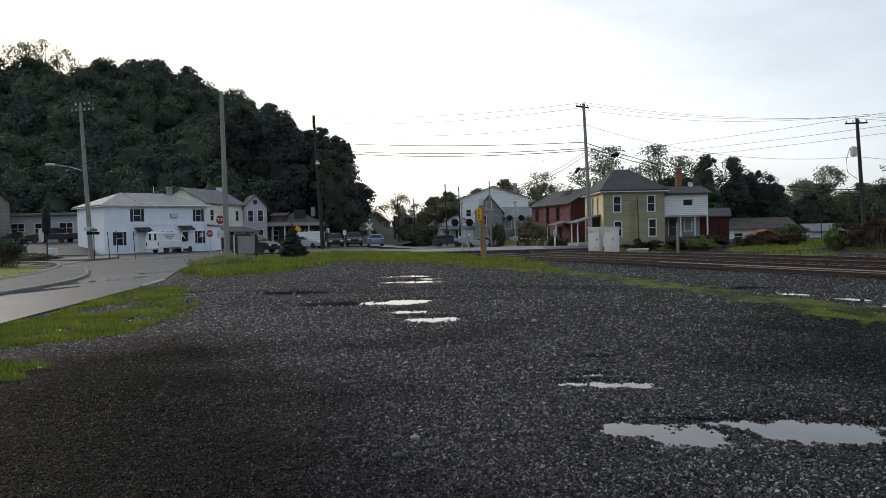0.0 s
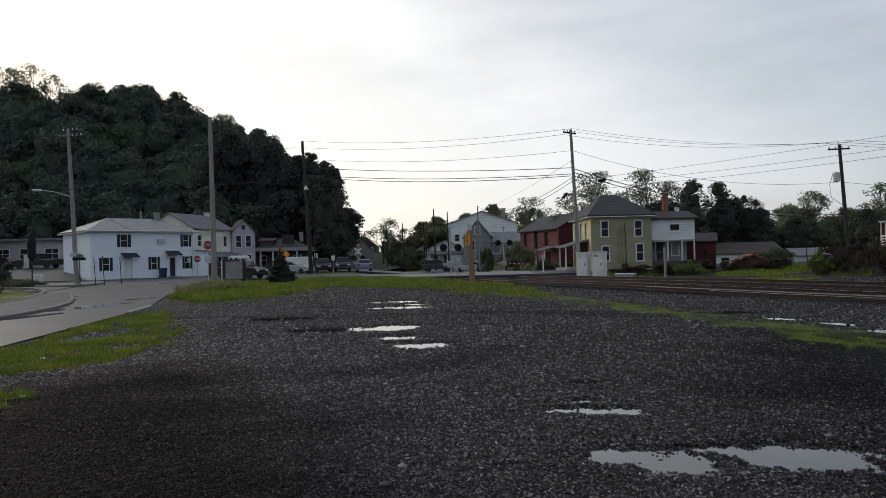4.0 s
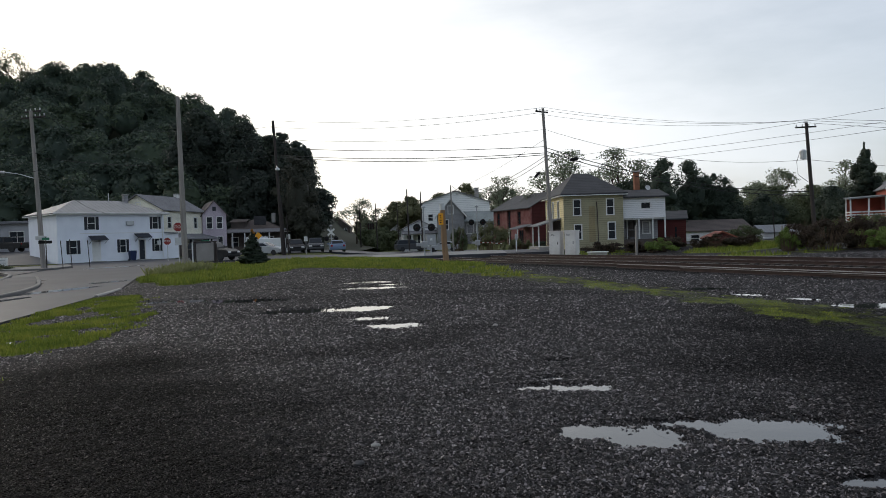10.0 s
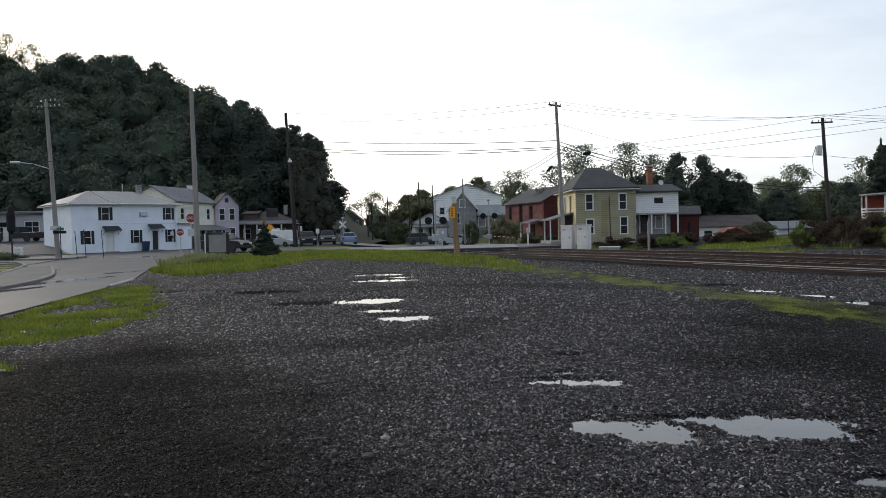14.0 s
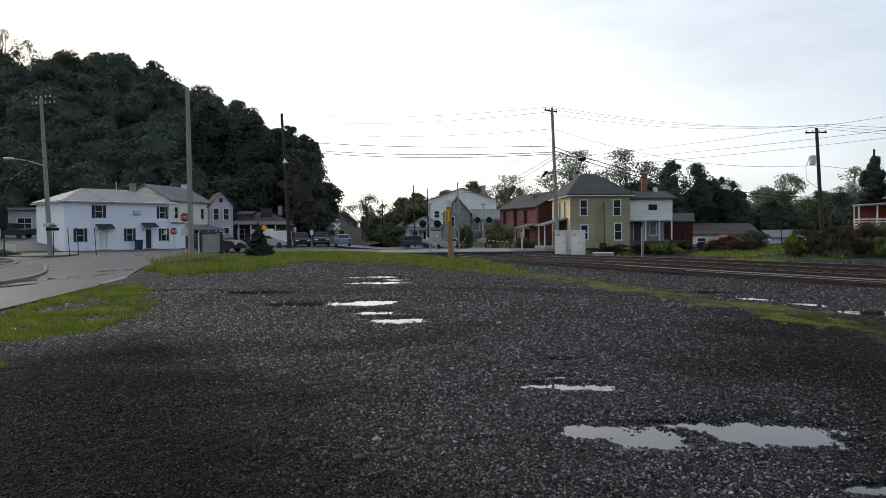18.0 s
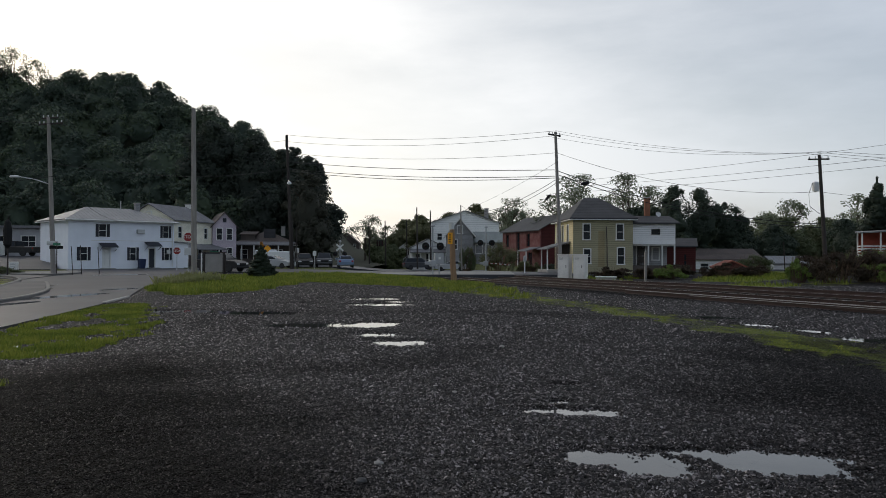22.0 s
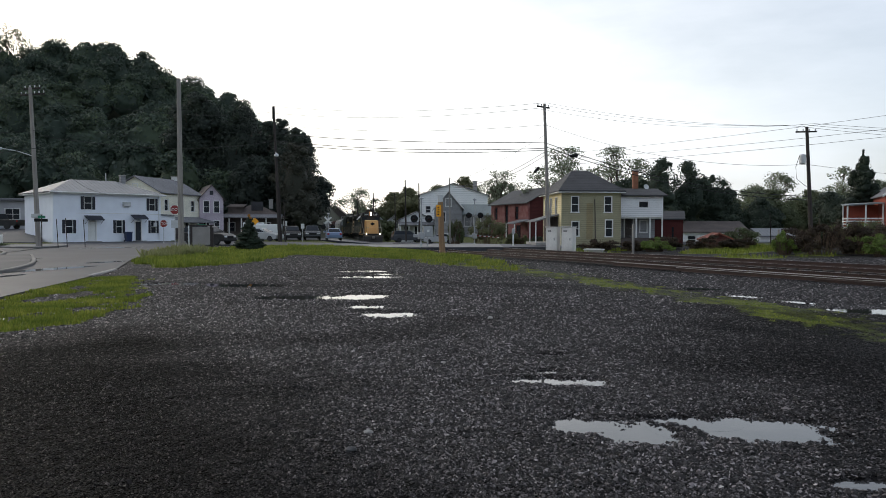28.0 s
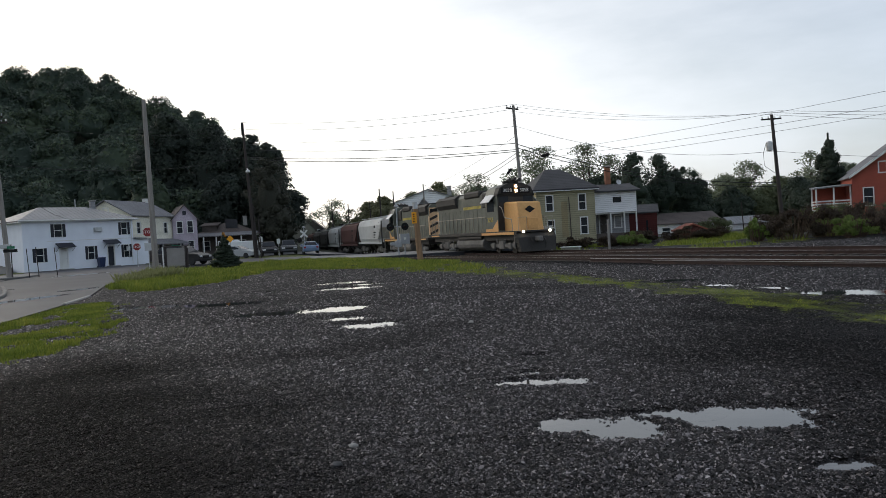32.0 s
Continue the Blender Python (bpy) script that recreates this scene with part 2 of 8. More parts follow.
BALLAST = mat("dark_ballast", (0.035, 0.033, 0.032), (0.014, 0.014, 0.014), 0.85, 14, 0.04, spec=0.08)
STONE = mat("gravel_stone", (0.085, 0.082, 0.082), (0.03, 0.03, 0.031), 0.55, 5, 0.0, rand=0.0)
RUST = mat("rusty_rail", (0.052, 0.03, 0.025), (0.03, 0.018, 0.016), 0.75, 9)
RAIL_TOP = mat("polished_rail_head", (0.3, 0.28, 0.27), (0.18, 0.165, 0.155), 0.35, 9, metal=0.8)
TIE = mat("dark_tie_wood", (0.06, 0.048, 0.04), (0.035, 0.028, 0.024), 0.9, 6, 0.01)
TWIG = mat("brown_twigs", (0.14, 0.095, 0.065), (0.08, 0.055, 0.04), 0.85, 6)
BARK = mat("bark", (0.09, 0.07, 0.055), (0.05, 0.04, 0.032), 0.9, 6, 0.02, stretch=(4, 4, 0.7))
SOIL = mat("forest_soil", (0.03, 0.035, 0.018), (0.02, 0.022, 0.012), 0.95, 1)
# bluish, lifted dark tones put the distance haze into the hill's leaf colour
LEAF_HILL_HAZE = leaf_mat("hazy_hill_leaves", (0.04, 0.058, 0.05), (0.064, 0.09, 0.066), (0.11, 0.145, 0.08), 0.05)
LEAF_DARK = leaf_mat("dark_leaves", (0.026, 0.034, 0.03), (0.038, 0.05, 0.04), (0.062, 0.078, 0.056))
LEAF_DEEP = leaf_mat("deep_green_leaves", (0.035, 0.05, 0.038), (0.052, 0.072, 0.05), (0.08, 0.105, 0.07))
LEAF_MID = leaf_mat("mid_leaves", (0.075, 0.092, 0.05), (0.11, 0.13, 0.066), (0.155, 0.18, 0.09))
LEAF_OLIVE = leaf_mat("olive_leaves", (0.1, 0.105, 0.055), (0.15, 0.155, 0.08), (0.21, 0.215, 0.115))
LEAF_PALE = leaf_mat("pale_leaves", (0.12, 0.14, 0.095), (0.165, 0.19, 0.125), (0.22, 0.25, 0.165))
LEAF_AIRY = leaf_mat("brownish_leaves", (0.04, 0.042, 0.032), (0.058, 0.06, 0.044), (0.085, 0.085, 0.06))
RUSTY_TIP = leaf_mat("rusty_needles", (0.3, 0.13, 0.03), (0.4, 0.19, 0.04), (0.5, 0.25, 0.06))
LEAF_FIR = leaf_mat("fir_needles", (0.018, 0.028, 0.019), (0.03, 0.044, 0.028), (0.05, 0.07, 0.044))
BRUSH_RED = leaf_mat("russet_brush", (0.03, 0.021, 0.015), (0.05, 0.035, 0.024), (0.075, 0.062, 0.034))
BRUSH_LIME = leaf_mat("lime_leaves", (0.09, 0.13, 0.03), (0.13, 0.19, 0.04), (0.18, 0.24, 0.06))
SEEDY = leaf_mat("seedy_grass", (0.15, 0.17, 0.06), (0.22, 0.23, 0.1), (0.32, 0.31, 0.17))
GRASS = leaf_mat("grass_blades", (0.07, 0.105, 0.014), (0.165, 0.205, 0.03), (0.29, 0.29, 0.055), 0.9)
LOCO_GREEN = mat("dull_green_paint", (0.155, 0.162, 0.132), (0.075, 0.08, 0.066), 0.55, 2.2, 0.002)
LOCO_ORANGE = mat("faded_orange_paint", (0.78, 0.43, 0.16), (0.6, 0.32, 0.12), 0.5, 1.6)
LOCO_YELLOW = mat("yellow_lettering", (0.62, 0.5, 0.12), (0.42, 0.34, 0.08), 0.6, 6)
LOCO_DARK = mat("sooty_black", (0.03, 0.028, 0.026), (0.05, 0.045, 0.04), 0.7, 2.5)
LOCO_GREY = mat("dusty_underframe", (0.2, 0.19, 0.175), (0.1, 0.095, 0.088), 0.8, 3)
HOP_WHITE = mat("pale_grey_hopper_paint", (0.58, 0.59, 0.58), (0.45, 0.45, 0.43), 0.6, 1.2)
HOP_BROWN = mat("oxide_brown_hopper_paint", (0.11, 0.05, 0.042), (0.075, 0.038, 0.034), 0.75, 1.2)
HOP_DARK = mat("dark_grey_hopper_paint", (0.07, 0.07, 0.075), (0.05, 0.05, 0.05), 0.7, 1.2)
LAMP_WARM = glow("lit_headlight", (1.0, 0.88, 0.68), 9)
LENS_RED = mat("dark_red_lens", (0.035, 0.006, 0.006), (0.03, 0.005, 0.005), 0.25, 9)

# ---- mesh helpers ----
class Geo:
    """Collects faces of one mesh."""
    def __init__(self):
        self.v, self.f = [], []

    def add(self, vs, fs, m=None):
        k = len(self.v)
        self.v += [tuple(m @ Vector(p)) for p in vs] if m else [tuple(p) for p in vs]
        self.f += [tuple(i + k for i in q) for q in fs]
        return self

    def box(self, x0, y0, z0, x1, y1, z1, m=None):
        vs = [(x, y, z) for x in (x0, x1) for y in (y0, y1) for z in (z0, z1)]
        return self.add(vs, [(0, 1, 3, 2), (4, 6, 7, 5), (0, 4, 5, 1), (2, 3, 7, 6), (0, 2, 6, 4), (1, 5, 7, 3)], m)

    def cbox(self, x0, y0, z0, x1, y1, z1, b=0.03, m=None):
        """A box with bevelled edges."""
        b = min(b, (x1 - x0) * 0.45, (y1 - y0) * 0.45, (z1 - z0) * 0.45)
        bm = bmesh.new()
        bmesh.ops.create_cube(bm, size=1.0)
        bmesh.ops.scale(bm, vec=(x1 - x0, y1 - y0, z1 - z0), verts=bm.verts)
        bmesh.ops.translate(bm, vec=((x0 + x1) / 2, (y0 + y1) / 2, (z0 + z1) / 2), verts=bm.verts)
        bmesh.ops.bevel(bm, geom=list(bm.edges), offset=b, segments=1, affect="EDGES", profile=0.5)
        bm.verts.index_update()
        self.add([v.co.copy() for v in bm.verts], [[v.index for v in f.verts] for f in bm.faces], m)
        bm.free()
        return self

    def tube(self, a, b, r0, r1=None, n=10, cap=True):
        """A round bar from a to b, tapering from r0 to r1."""
        r1 = r0 if r1 is None else r1
        a, b = Vector(a), Vector(b)
        q = (b - a).to_track_quat("Z", "Y").to_matrix()
        vs = []
        for p, r in ((a, r0), (b, r1)):
            vs += [p + q @ Vector((r * math.cos(2 * math.pi * i / n), r * math.sin(2 * math.pi * i / n), 0)) for i in range(n)]
        fs = [(i, (i + 1) % n, n + (i + 1) % n, n + i) for i in range(n)]
        if cap:
            fs += [tuple(range(n - 1, -1, -1)), tuple(range(n, 2 * n))]
        return self.add(vs, fs)

    def path(self, pts, r, n=6):
        """A bent round bar through the points."""
        pts = [Vector(p) for p in pts]
        vs = []
        for i, p in enumerate(pts):
            d = pts[min(i + 1, len(pts) - 1)] - pts[max(i - 1, 0)]
            q = d.to_track_quat("Z", "Y").to_matrix()
            vs += [p + q @ Vector((r * math.cos(2 * math.pi * k / n), r * math.sin(2 * math.pi * k / n), 0)) for k in range(n)]
        fs = [(i * n + k, i * n + (k + 1) % n, (i + 1) * n + (k + 1) % n, (i + 1) * n + k) for i in range(len(pts) - 1) for k in range(n)]
        fs += [tuple(range(n - 1, -1, -1)), tuple(range((len(pts) - 1) * n, len(pts) * n))]
        return self.add(vs, fs)

    def taper(self, pts, radii, n=12):
        """A straight or bent shaft whose thickness changes from point to point."""
        pts = [Vector(p) for p in pts]
        vs = []
        for p, r in zip(pts, radii):
            vs += [p + Vector((r * math.cos(2 * math.pi * k / n), r * math.sin(2 * math.pi * k / n), 0)) for k in range(n)]
        fs = [(i * n + k, i * n + (k + 1) % n, (i + 1) * n + (k + 1) % n, (i + 1) * n + k) for i in range(len(pts) - 1) for k in range(n)]
        fs += [tuple(range(n - 1, -1, -1)), tuple(range((len(pts) - 1) * n, len(pts) * n))]
        return self.add(vs, fs)

    def prism(self, poly, h0, h1, m=None, axis="z"):
        """A polygon pushed from h0 to h1 along an axis; poly gives the other two coordinates in order."""
        def p3(p, h):
            return {"z": (p[0], p[1], h), "y": (p[0], h, p[1]), "x": (h, p[0], p[1])}[axis]
        n = len(poly)
        vs = [p3(p, h0) for p in poly] + [p3(p, h1) for p in poly]
        fs = [(i, (i + 1) % n, n + (i + 1) % n, n + i) for i in range(n)] + [tuple(range(n - 1, -1, -1)), tuple(range(n, 2 * n))]
        return self.add(vs, fs, m)

    def lathe(self, prof, m=None, n=14):
        """A turned shape round z: prof is a list of (radius, height)."""
        vs = [(r * math.cos(2 * math.pi * k / n), r * math.sin(2 * math.pi * k / n), z) for r, z in prof for k in range(n)]
        fs = [(i * n + k, i * n + (k + 1) % n, (i + 1) * n + (k + 1) % n, (i + 1) * n + k) for i in range(len(prof) - 1) for k in range(n)]
        fs += [tuple(range(n - 1, -1, -1)), tuple(range((len(prof) - 1) * n, len(prof) * n))]
        return self.add(vs, fs, m)

    def mesh(self, name, material, smooth=False):
        me = bpy.data.meshes.new(name)
        me.from_pydata(self.v, [], self.f)
        bm = bmesh.new()
        bm.from_mesh(me)
        bmesh.ops.recalc_face_normals(bm, faces=bm.faces)
        bm.to_mesh(me)
        bm.free()
        me.materials.append(material)
        if smooth:
            me.shade_smooth()
        return me


def part(name, geo, material, parent=None, label="", smooth=False):
    """ONE mesh object, under a thing or a part of it."""
    me = geo.mesh(name, material, smooth) if isinstance(geo, Geo) else geo
    ob = new(name, me)
    ob.parent = parent
    if label:
        ob["label"] = label
    return ob


def thing(name, m, label, category, group="", kind=""):
    """An Empty that carries the parts of a thing."""
    ob = new(name)
    ob.empty_display_size = 0.3
    ob.matrix_basis = m
    return tagged(ob, label, category, group, kind)


def solid(name, geo, material, m, label, category, group="", kind="", smooth=False):
    """A thing of one mesh."""
    ob = part(name, geo, material, None, label, smooth)
    ob.matrix_basis = m
    return tagged(ob, label, category, group, kind)


def np_mesh(name, verts, faces, material):
    """A mesh of many alike faces from arrays."""
    me = bpy.data.meshes.new(name)
    k = faces.shape[1]
    me.vertices.add(len(verts))
    me.vertices.foreach_set("co", verts.astype(np.float32).ravel())
    me.loops.add(faces.size)
    me.loops.foreach_set("vertex_index", faces.astype(np.int32).ravel())
    me.polygons.add(len(faces))
    me.polygons.foreach_set("loop_start", np.arange(0, faces.size, k, dtype=np.int32))
    me.update(calc_edges=True)
    me.materials.append(material)
    return me


def grain(x, y, seed=0):
    """Smooth value noise, 0 to 1, one cell a unit."""
    def h(i, j):
        s = np.sin(i * 127.1 + j * 311.7 + seed * 74.7) * 43758.5453
        return s - np.floor(s)
    i, j = np.floor(x), np.floor(y)
    u, v = x - i, y - j
    u, v = u * u * (3 - 2 * u), v * v * (3 - 2 * v)
    return (h(i, j) * (1 - u) + h(i + 1, j) * u) * (1 - v) + (h(i, j + 1) * (1 - u) + h(i + 1, j + 1) * u) * v


def fractal(x, y, seed=0, octaves=4):
    return sum(grain(x * 2 ** k, y * 2 ** k, seed + k) / 2 ** k for k in range(octaves)) / (2 - 2 ** (1 - octaves))


def step01(a, b, x):
    t = np.clip((x - a) / (b - a), 0, 1)
    return t * t * (3 - 2 * t)


# ---- plan: the track's line, from the far end towards the camera side ----
TRACK = [(-240, 900), (-152, 620), (-94, 450), (-62, 350), (-46, 290), (-39, 259), (-32.3, 226.7), (-20.5, 172), (-10, 122), (-6.6, 108), (-1.5, 88), (4.3, 66), (9.6, 49.6), (13.9, 38.6), (18.4, 29.2), (25, 16), (33, 1), (60, -50)]


def spline(pts, step=1.0):
    """Points at even steps along a smooth line through pts."""
    p = [np.array(q, float) for q in pts]
    p = [2 * p[0] - p[1]] + p + [2 * p[-1] - p[-2]]
    res = []
    for i in range(1, len(p) - 2):
        a, b, c, d = p[i - 1:i + 3]
        for t in np.linspace(0, 1, 40, endpoint=False):
            res.append(0.5 * (2 * b + (c - a) * t + (2 * a - 5 * b + 4 * c - d) * t * t + (3 * b - a - 3 * c + d) * t ** 3))
    res.append(p[-2])
    res = np.array(res)
    s = np.concatenate([[0], np.cumsum(np.linalg.norm(np.diff(res, axis=0), axis=1))])
    q = np.arange(0, s[-1], step)
    return np.stack([np.interp(q, s, res[:, k]) for k in range(2)], 1)


LINE = spline(TRACK, 0.5)
LINE_DIR = np.gradient(LINE, axis=0)
LINE_DIR /= np.linalg.norm(LINE_DIR, axis=1)[:, None]
LINE_NORM = np.stack([-LINE_DIR[:, 1], LINE_DIR[:, 0]], 1)   # to the far side of the track


def on_track(s, side=0.0):
    """The place and heading at s metres from the far end, side metres to the far side."""
    i = np.clip(s / 0.5, 0, len(LINE) - 1.001)
    k = int(i)
    p = LINE[k] + (LINE[k + 1] - LINE[k]) * (i - k) + LINE_NORM[k] * side
    return p[0], p[1], math.atan2(LINE_DIR[k][1], LINE_DIR[k][0])


def track_gap(x, y):
    """Signed distance from the train's track: negative on the camera's side."""
    shape = x.shape
    x, y = x.ravel(), y.ravel()
    res = np.full(x.size, 400.0)
    near = np.where((y > -60) & (y < 340) & (np.abs(x) < 200))[0]
    L = LINE[::6]
    Nn = LINE_NORM[::6]
    for a in range(0, len(near), 20000):
        i = near[a:a + 20000]
        d2 = (x[i, None] - L[None, :, 0]) ** 2 + (y[i, None] - L[None, :, 1]) ** 2
        k = d2.argmin(1)
        res[i] = (x[i] - L[k, 0]) * Nn[k, 0] + (y[i] - L[k, 1]) * Nn[k, 1]
    return res.reshape(shape)


# puddles: centre, half length, half width, turn
PUDDLES = [(-1.53, 17.75, 0.85, 0.75, 0), (-1.28, 15.55, 0.5, 0.42, 0), (-0.78, 14.05, 0.65, 0.5, 6), (-0.3, 14.3, 0.25, 0.2, 0),
           (-1.9, 24.8, 1.2, 0.7, 0), (-2.3, 28.1, 1.1, 0.8, 0), (-1.2, 26.4, 0.8, 0.5, 0), (-3.1, 17.6, 1.3, 0.75, 0), (-5.3, 21.2, 1.25, 0.8, 0), (-7.4, 21.75, 1.5, 0.6, 0), (-4.4, 25.5, 0.9, 0.4, 0), (-3.0, 41.8, 1.2, 1.3, 0),
           (1.53, 7.93, 0.47, 0.2, -6), (1.45, 8.5, 0.16, 0.13, 0), (1.36, 6.2, 0.34, 0.28, -20), (1.78, 5.95, 0.36, 0.32, -30), (2.86, 6.05, 0.6, 0.4, -4), (2.36, 6.26, 0.26, 0.15, -20), (2.95, 4.7, 0.2, 0.1, 0), (1.75, 9.6, 0.2, 0.1, 0),
           (7.7, 19.75, 0.42, 0.26, -30), (7.9, 17.6, 0.3, 0.13, -40), (8.5, 16.2, 0.3, 0.12, -60), (8.9, 14.4, 0.42, 0.24, -40), (9.5, 14.2, 0.5, 0.32, -50)]


def puddle_reach(x, y, ragged=True):
    """How far a place is from the nearest puddle's middle, in the puddle's own half sizes."""
    w = np.full_like(x, 9.0)
    for cx, cy, a, b, r in PUDDLES:
        c, s = math.cos(radians(r)), math.sin(radians(r))
        u, v = ((x - cx) * c + (y - cy) * s) / a, (-(x - cx) * s + (y - cy) * c) / b
        w = np.minimum(w, np.sqrt(u * u + v * v))
    return w + (fractal(x * 2.6, y * 2.2, 17) - 0.5) * 0.9 + (fractal(x * 11, y * 8, 27, 3) - 0.5) * 0.9 if ragged else w


def bowl(x, y):
    """How deep the puddle hollows lie, 0 to 1."""
    return np.clip(1.45 - puddle_reach(x, y), 0, 1)


def gravel_dark(x, y):
    """Where the gravel is darker and finer: the near corner, lanes across the lot, the right side and the track bed."""
    d = np.minimum(seg_field(x, y, [(-9, 4, 3.8), (-4.6, 6.6, 3.1), (-1.4, 4.0, 1.6)]), seg_field(x, y, [(-5.6, 8.0, 2.2), (-4.2, 10.6, 1.2)]))
    e = seg_field(x, y, [(-3.2, 9.5, 0.5), (-1.3, 10.8, 0.5), (1.0, 13.0, 0.4)])
    f = seg_field(x, y, [(-5.5, 20, 0.6), (0, 22, 0.6), (5, 20, 0.6)])
    n = (fractal(x * 0.8, y * 0.8, 51) - 0.5) * 2.2
    h = 0.8 * step01(1.8, -1.2, seg_field(x, y, [(4.6, 3.0, 1.6), (5.8, 8.0, 2.0), (6.8, 13.0, 1.5)]) + n)
    tg = track_gap(x, y)
    bed = 0.95 * step01(-9.6, -8.0, tg + n * 0.3) * step01(5.5, 4.0, tg)
    return np.clip(np.maximum(np.maximum(step01(1.8, -1.3, d + n), np.maximum(0.5 * step01(0.6, -0.4, e + n * 0.6), 0.4 * step01(0.8, -0.4, f + n * 0.6))), np.maximum(bed, h)), 0, 1)


def seg_field(x, y, pts):
    """Distance to a chain of segments whose half width is the third number: below 0 inside."""
    res = np.full_like(x, 99.0)
    for (ax, ay, ar), (bx, by, br) in zip(pts[:-1], pts[1:]):
        dx, dy = bx - ax, by - ay
        t = np.clip(((x - ax) * dx + (y - ay) * dy) / (dx * dx + dy * dy), 0, 1)
        d = np.hypot(x - ax - t * dx, y - ay - t * dy) - (ar + t * (br - ar))
        res = np.minimum(res, d)
    return res


GRASS_CHAINS = [[(-7.0, 9.5, 0.7), (-6.0, 9.5, 0.6)], [(-6.0, 8.7, 0.5), (-5.7, 8.6, 0.4)], [(-6.3, 15.4, 0.45), (-7.6, 18.2, 0.6)], [(-7.6, 11.6, 1.0), (-7.5, 12.6, 1.6), (-7.9, 14.6, 1.5), (-8.5, 17.0, 1.45), (-9.4, 20.0, 1.4), (-10.4, 23.0, 1.1)], [(-9.6, 22.6, 0.5), (-8.9, 22.7, 0.3)],
                [(-10.4, 30.2, 0.9), (-10.7, 34.0, 2.6), (-11.6, 40.0, 3.8), (-12.6, 50.0, 5.4)],
                [(-8.5, 50.0, 3.6), (-4.8, 46.0, 3.4), (-2.0, 42.5, 3.2), (1.0, 40.6, 2.8)], [(21, 52, 2.5), (26, 58, 4)], [(12.5, 62, 2.0), (16, 60, 2.0)],
                [(-10, 57.0, 5.0), (-4, 53, 5.0)],
                [(-20.4, 29.0, 1.6), (-24.0, 38.0, 1.6), (-28.6, 44.5, 2.4)], [(-26, 32, 4), (-31, 40, 4)], [(-40, 50.0, 3.5), (-32, 48.5, 3.0)]]
BARE_SPOTS = [(-8.55, 16.6, 0.6), (-8.2, 17.4, 0.45), (-6.85, 14.8, 0.5), (-7.3, 13.9, 0.3)]
MOSS_STRIP = [(1.0, 39.0, 2.6), (3.3, 29.8, 1.3), (5.2, 23.6, 0.9), (6.3, 19.4, 0.85), (7.2, 15.4, 0.85), (7.4, 12.8, 0.75), (7.4, 10.8, 0.7), (7.6, 5.0, 0.4)]

# side street: left edge x, y, right edge x, y along it
SIDE_STREET = [(-14.0, -10, -6.5, -10), (-15.4, 8, -8.3, 8), (-17.0, 20, -9.6, 15.5), (-19.2, 31, -10.9, 23.5), (-22.6, 39.5, -12.0, 28.6), (-25.6, 45, -14.6, 36.5), (-28.0, 54, -17.0, 47), (-30.6, 61, -19.0, 54), (-37.2, 73.5, -19.5, 60), (-29.0, 82.2, -19.0, 66)]


def on_street(x, y):
    """Whether a place lies on the side street."""
    lx = np.interp(y, [r[1] for r in SIDE_STREET], [r[0] for r in SIDE_STREET])
    rx = np.interp(y, [r[3] for r in SIDE_STREET], [r[2] for r in SIDE_STREET])
    return (x > lx - 0.05) & (x < rx + 0.1) & (y < 70)


def grass_mask(x, y):
    g = np.full_like(x, 99.0)
    for c in GRASS_CHAINS:
        g = np.minimum(g, seg_field(x, y, c))
    g = g + (fractal(x * 0.9, y * 0.5, 5) - 0.5) * 1.3 + (fractal(x * 4, y * 3, 9) - 0.5) * 0.9
    moss = seg_field(x, y, MOSS_STRIP) + (fractal(x * 1.3, y * 0.6, 81) - 0.5) * 1.6 + (fractal(x * 6, y * 4, 83) - 0.5) * 1.6
    moss = 0.66 * step01(0.6, -0.55, moss) * (0.66 + 0.34 * step01(0.4, 0.6, fractal(x * 2.2, y * 1.1, 85)))
    far = step01(62, 72, y + (fractal(x * 0.1, y * 0.1, 2) - 0.5) * 8)
    behind = step01(3.2, 5.5, track_gap(x, y) + (fractal(x * 0.6, y * 0.6, 3) - 0.5) * 2) * step01(0.6, 0.74, fractal(x * 0.16, y * 0.16, 61))
    side = step01(3.0, 6.0, np.abs(x - 0) - 40)
    bald = 1 - 0.7 * step01(0.63, 0.73, fractal(x * 0.7, y * 0.45, 71))
    for cx, cy, a in BARE_SPOTS:
        bald = bald * step01(0.5, 1.3, np.hypot((x - cx) / a, (y - cy) / a) + (fractal(x * 3, y * 2, 75) - 0.5) * 1.2)
    near = step01(27, 24, y)
    bald = bald * (1 - 0.75 * near * step01(0.56, 0.68, fractal(x * 2.4, y * 1.5, 73)))
    res = np.maximum(np.maximum(step01(0.25, -0.5, g) * bald, behind), np.maximum(np.maximum(far * 0.55, side * 0.8), moss))
    return np.where(on_street(x, y), 0.0, np.clip(res, 0, 1))


def fall(y):
    """How far the line sinks on its way to the far village."""
    return np.interp(y, [38, 50, 60, 90, 115, 165, 260], [0, 0.13, 0.2, 0.6, 1.0, 1.4, 2.4])


def ground_z(x, y):
    r = np.hypot(x, y)
    fine = np.clip(1.5 - r / 16, 0.15, 1)
    dry = step01(1.2, 2.2, puddle_reach(x, y, False))
    z = (fractal(x * 0.7, y * 0.7, 11) - 0.5) * 0.05 * np.clip(1.5 - r / 40, 0.2, 1) * dry
    z = z + (fractal(x * 13, y * 13, 21, 2) - 0.5) * 0.02 * fine
    z = z - bowl(x, y) * 0.06
    tg = track_gap(x, y)
    z = z - fall(y) * step01(-11, -6, tg) * step01(16, 10, tg)
    return z - 0.1 * step01(-9.0, -6.5, tg) * step01(7, 3.2, tg) * dry


def at_ground(x, y):
    return float(ground_z(np.array([float(x)]), np.array([float(y)]))[0])


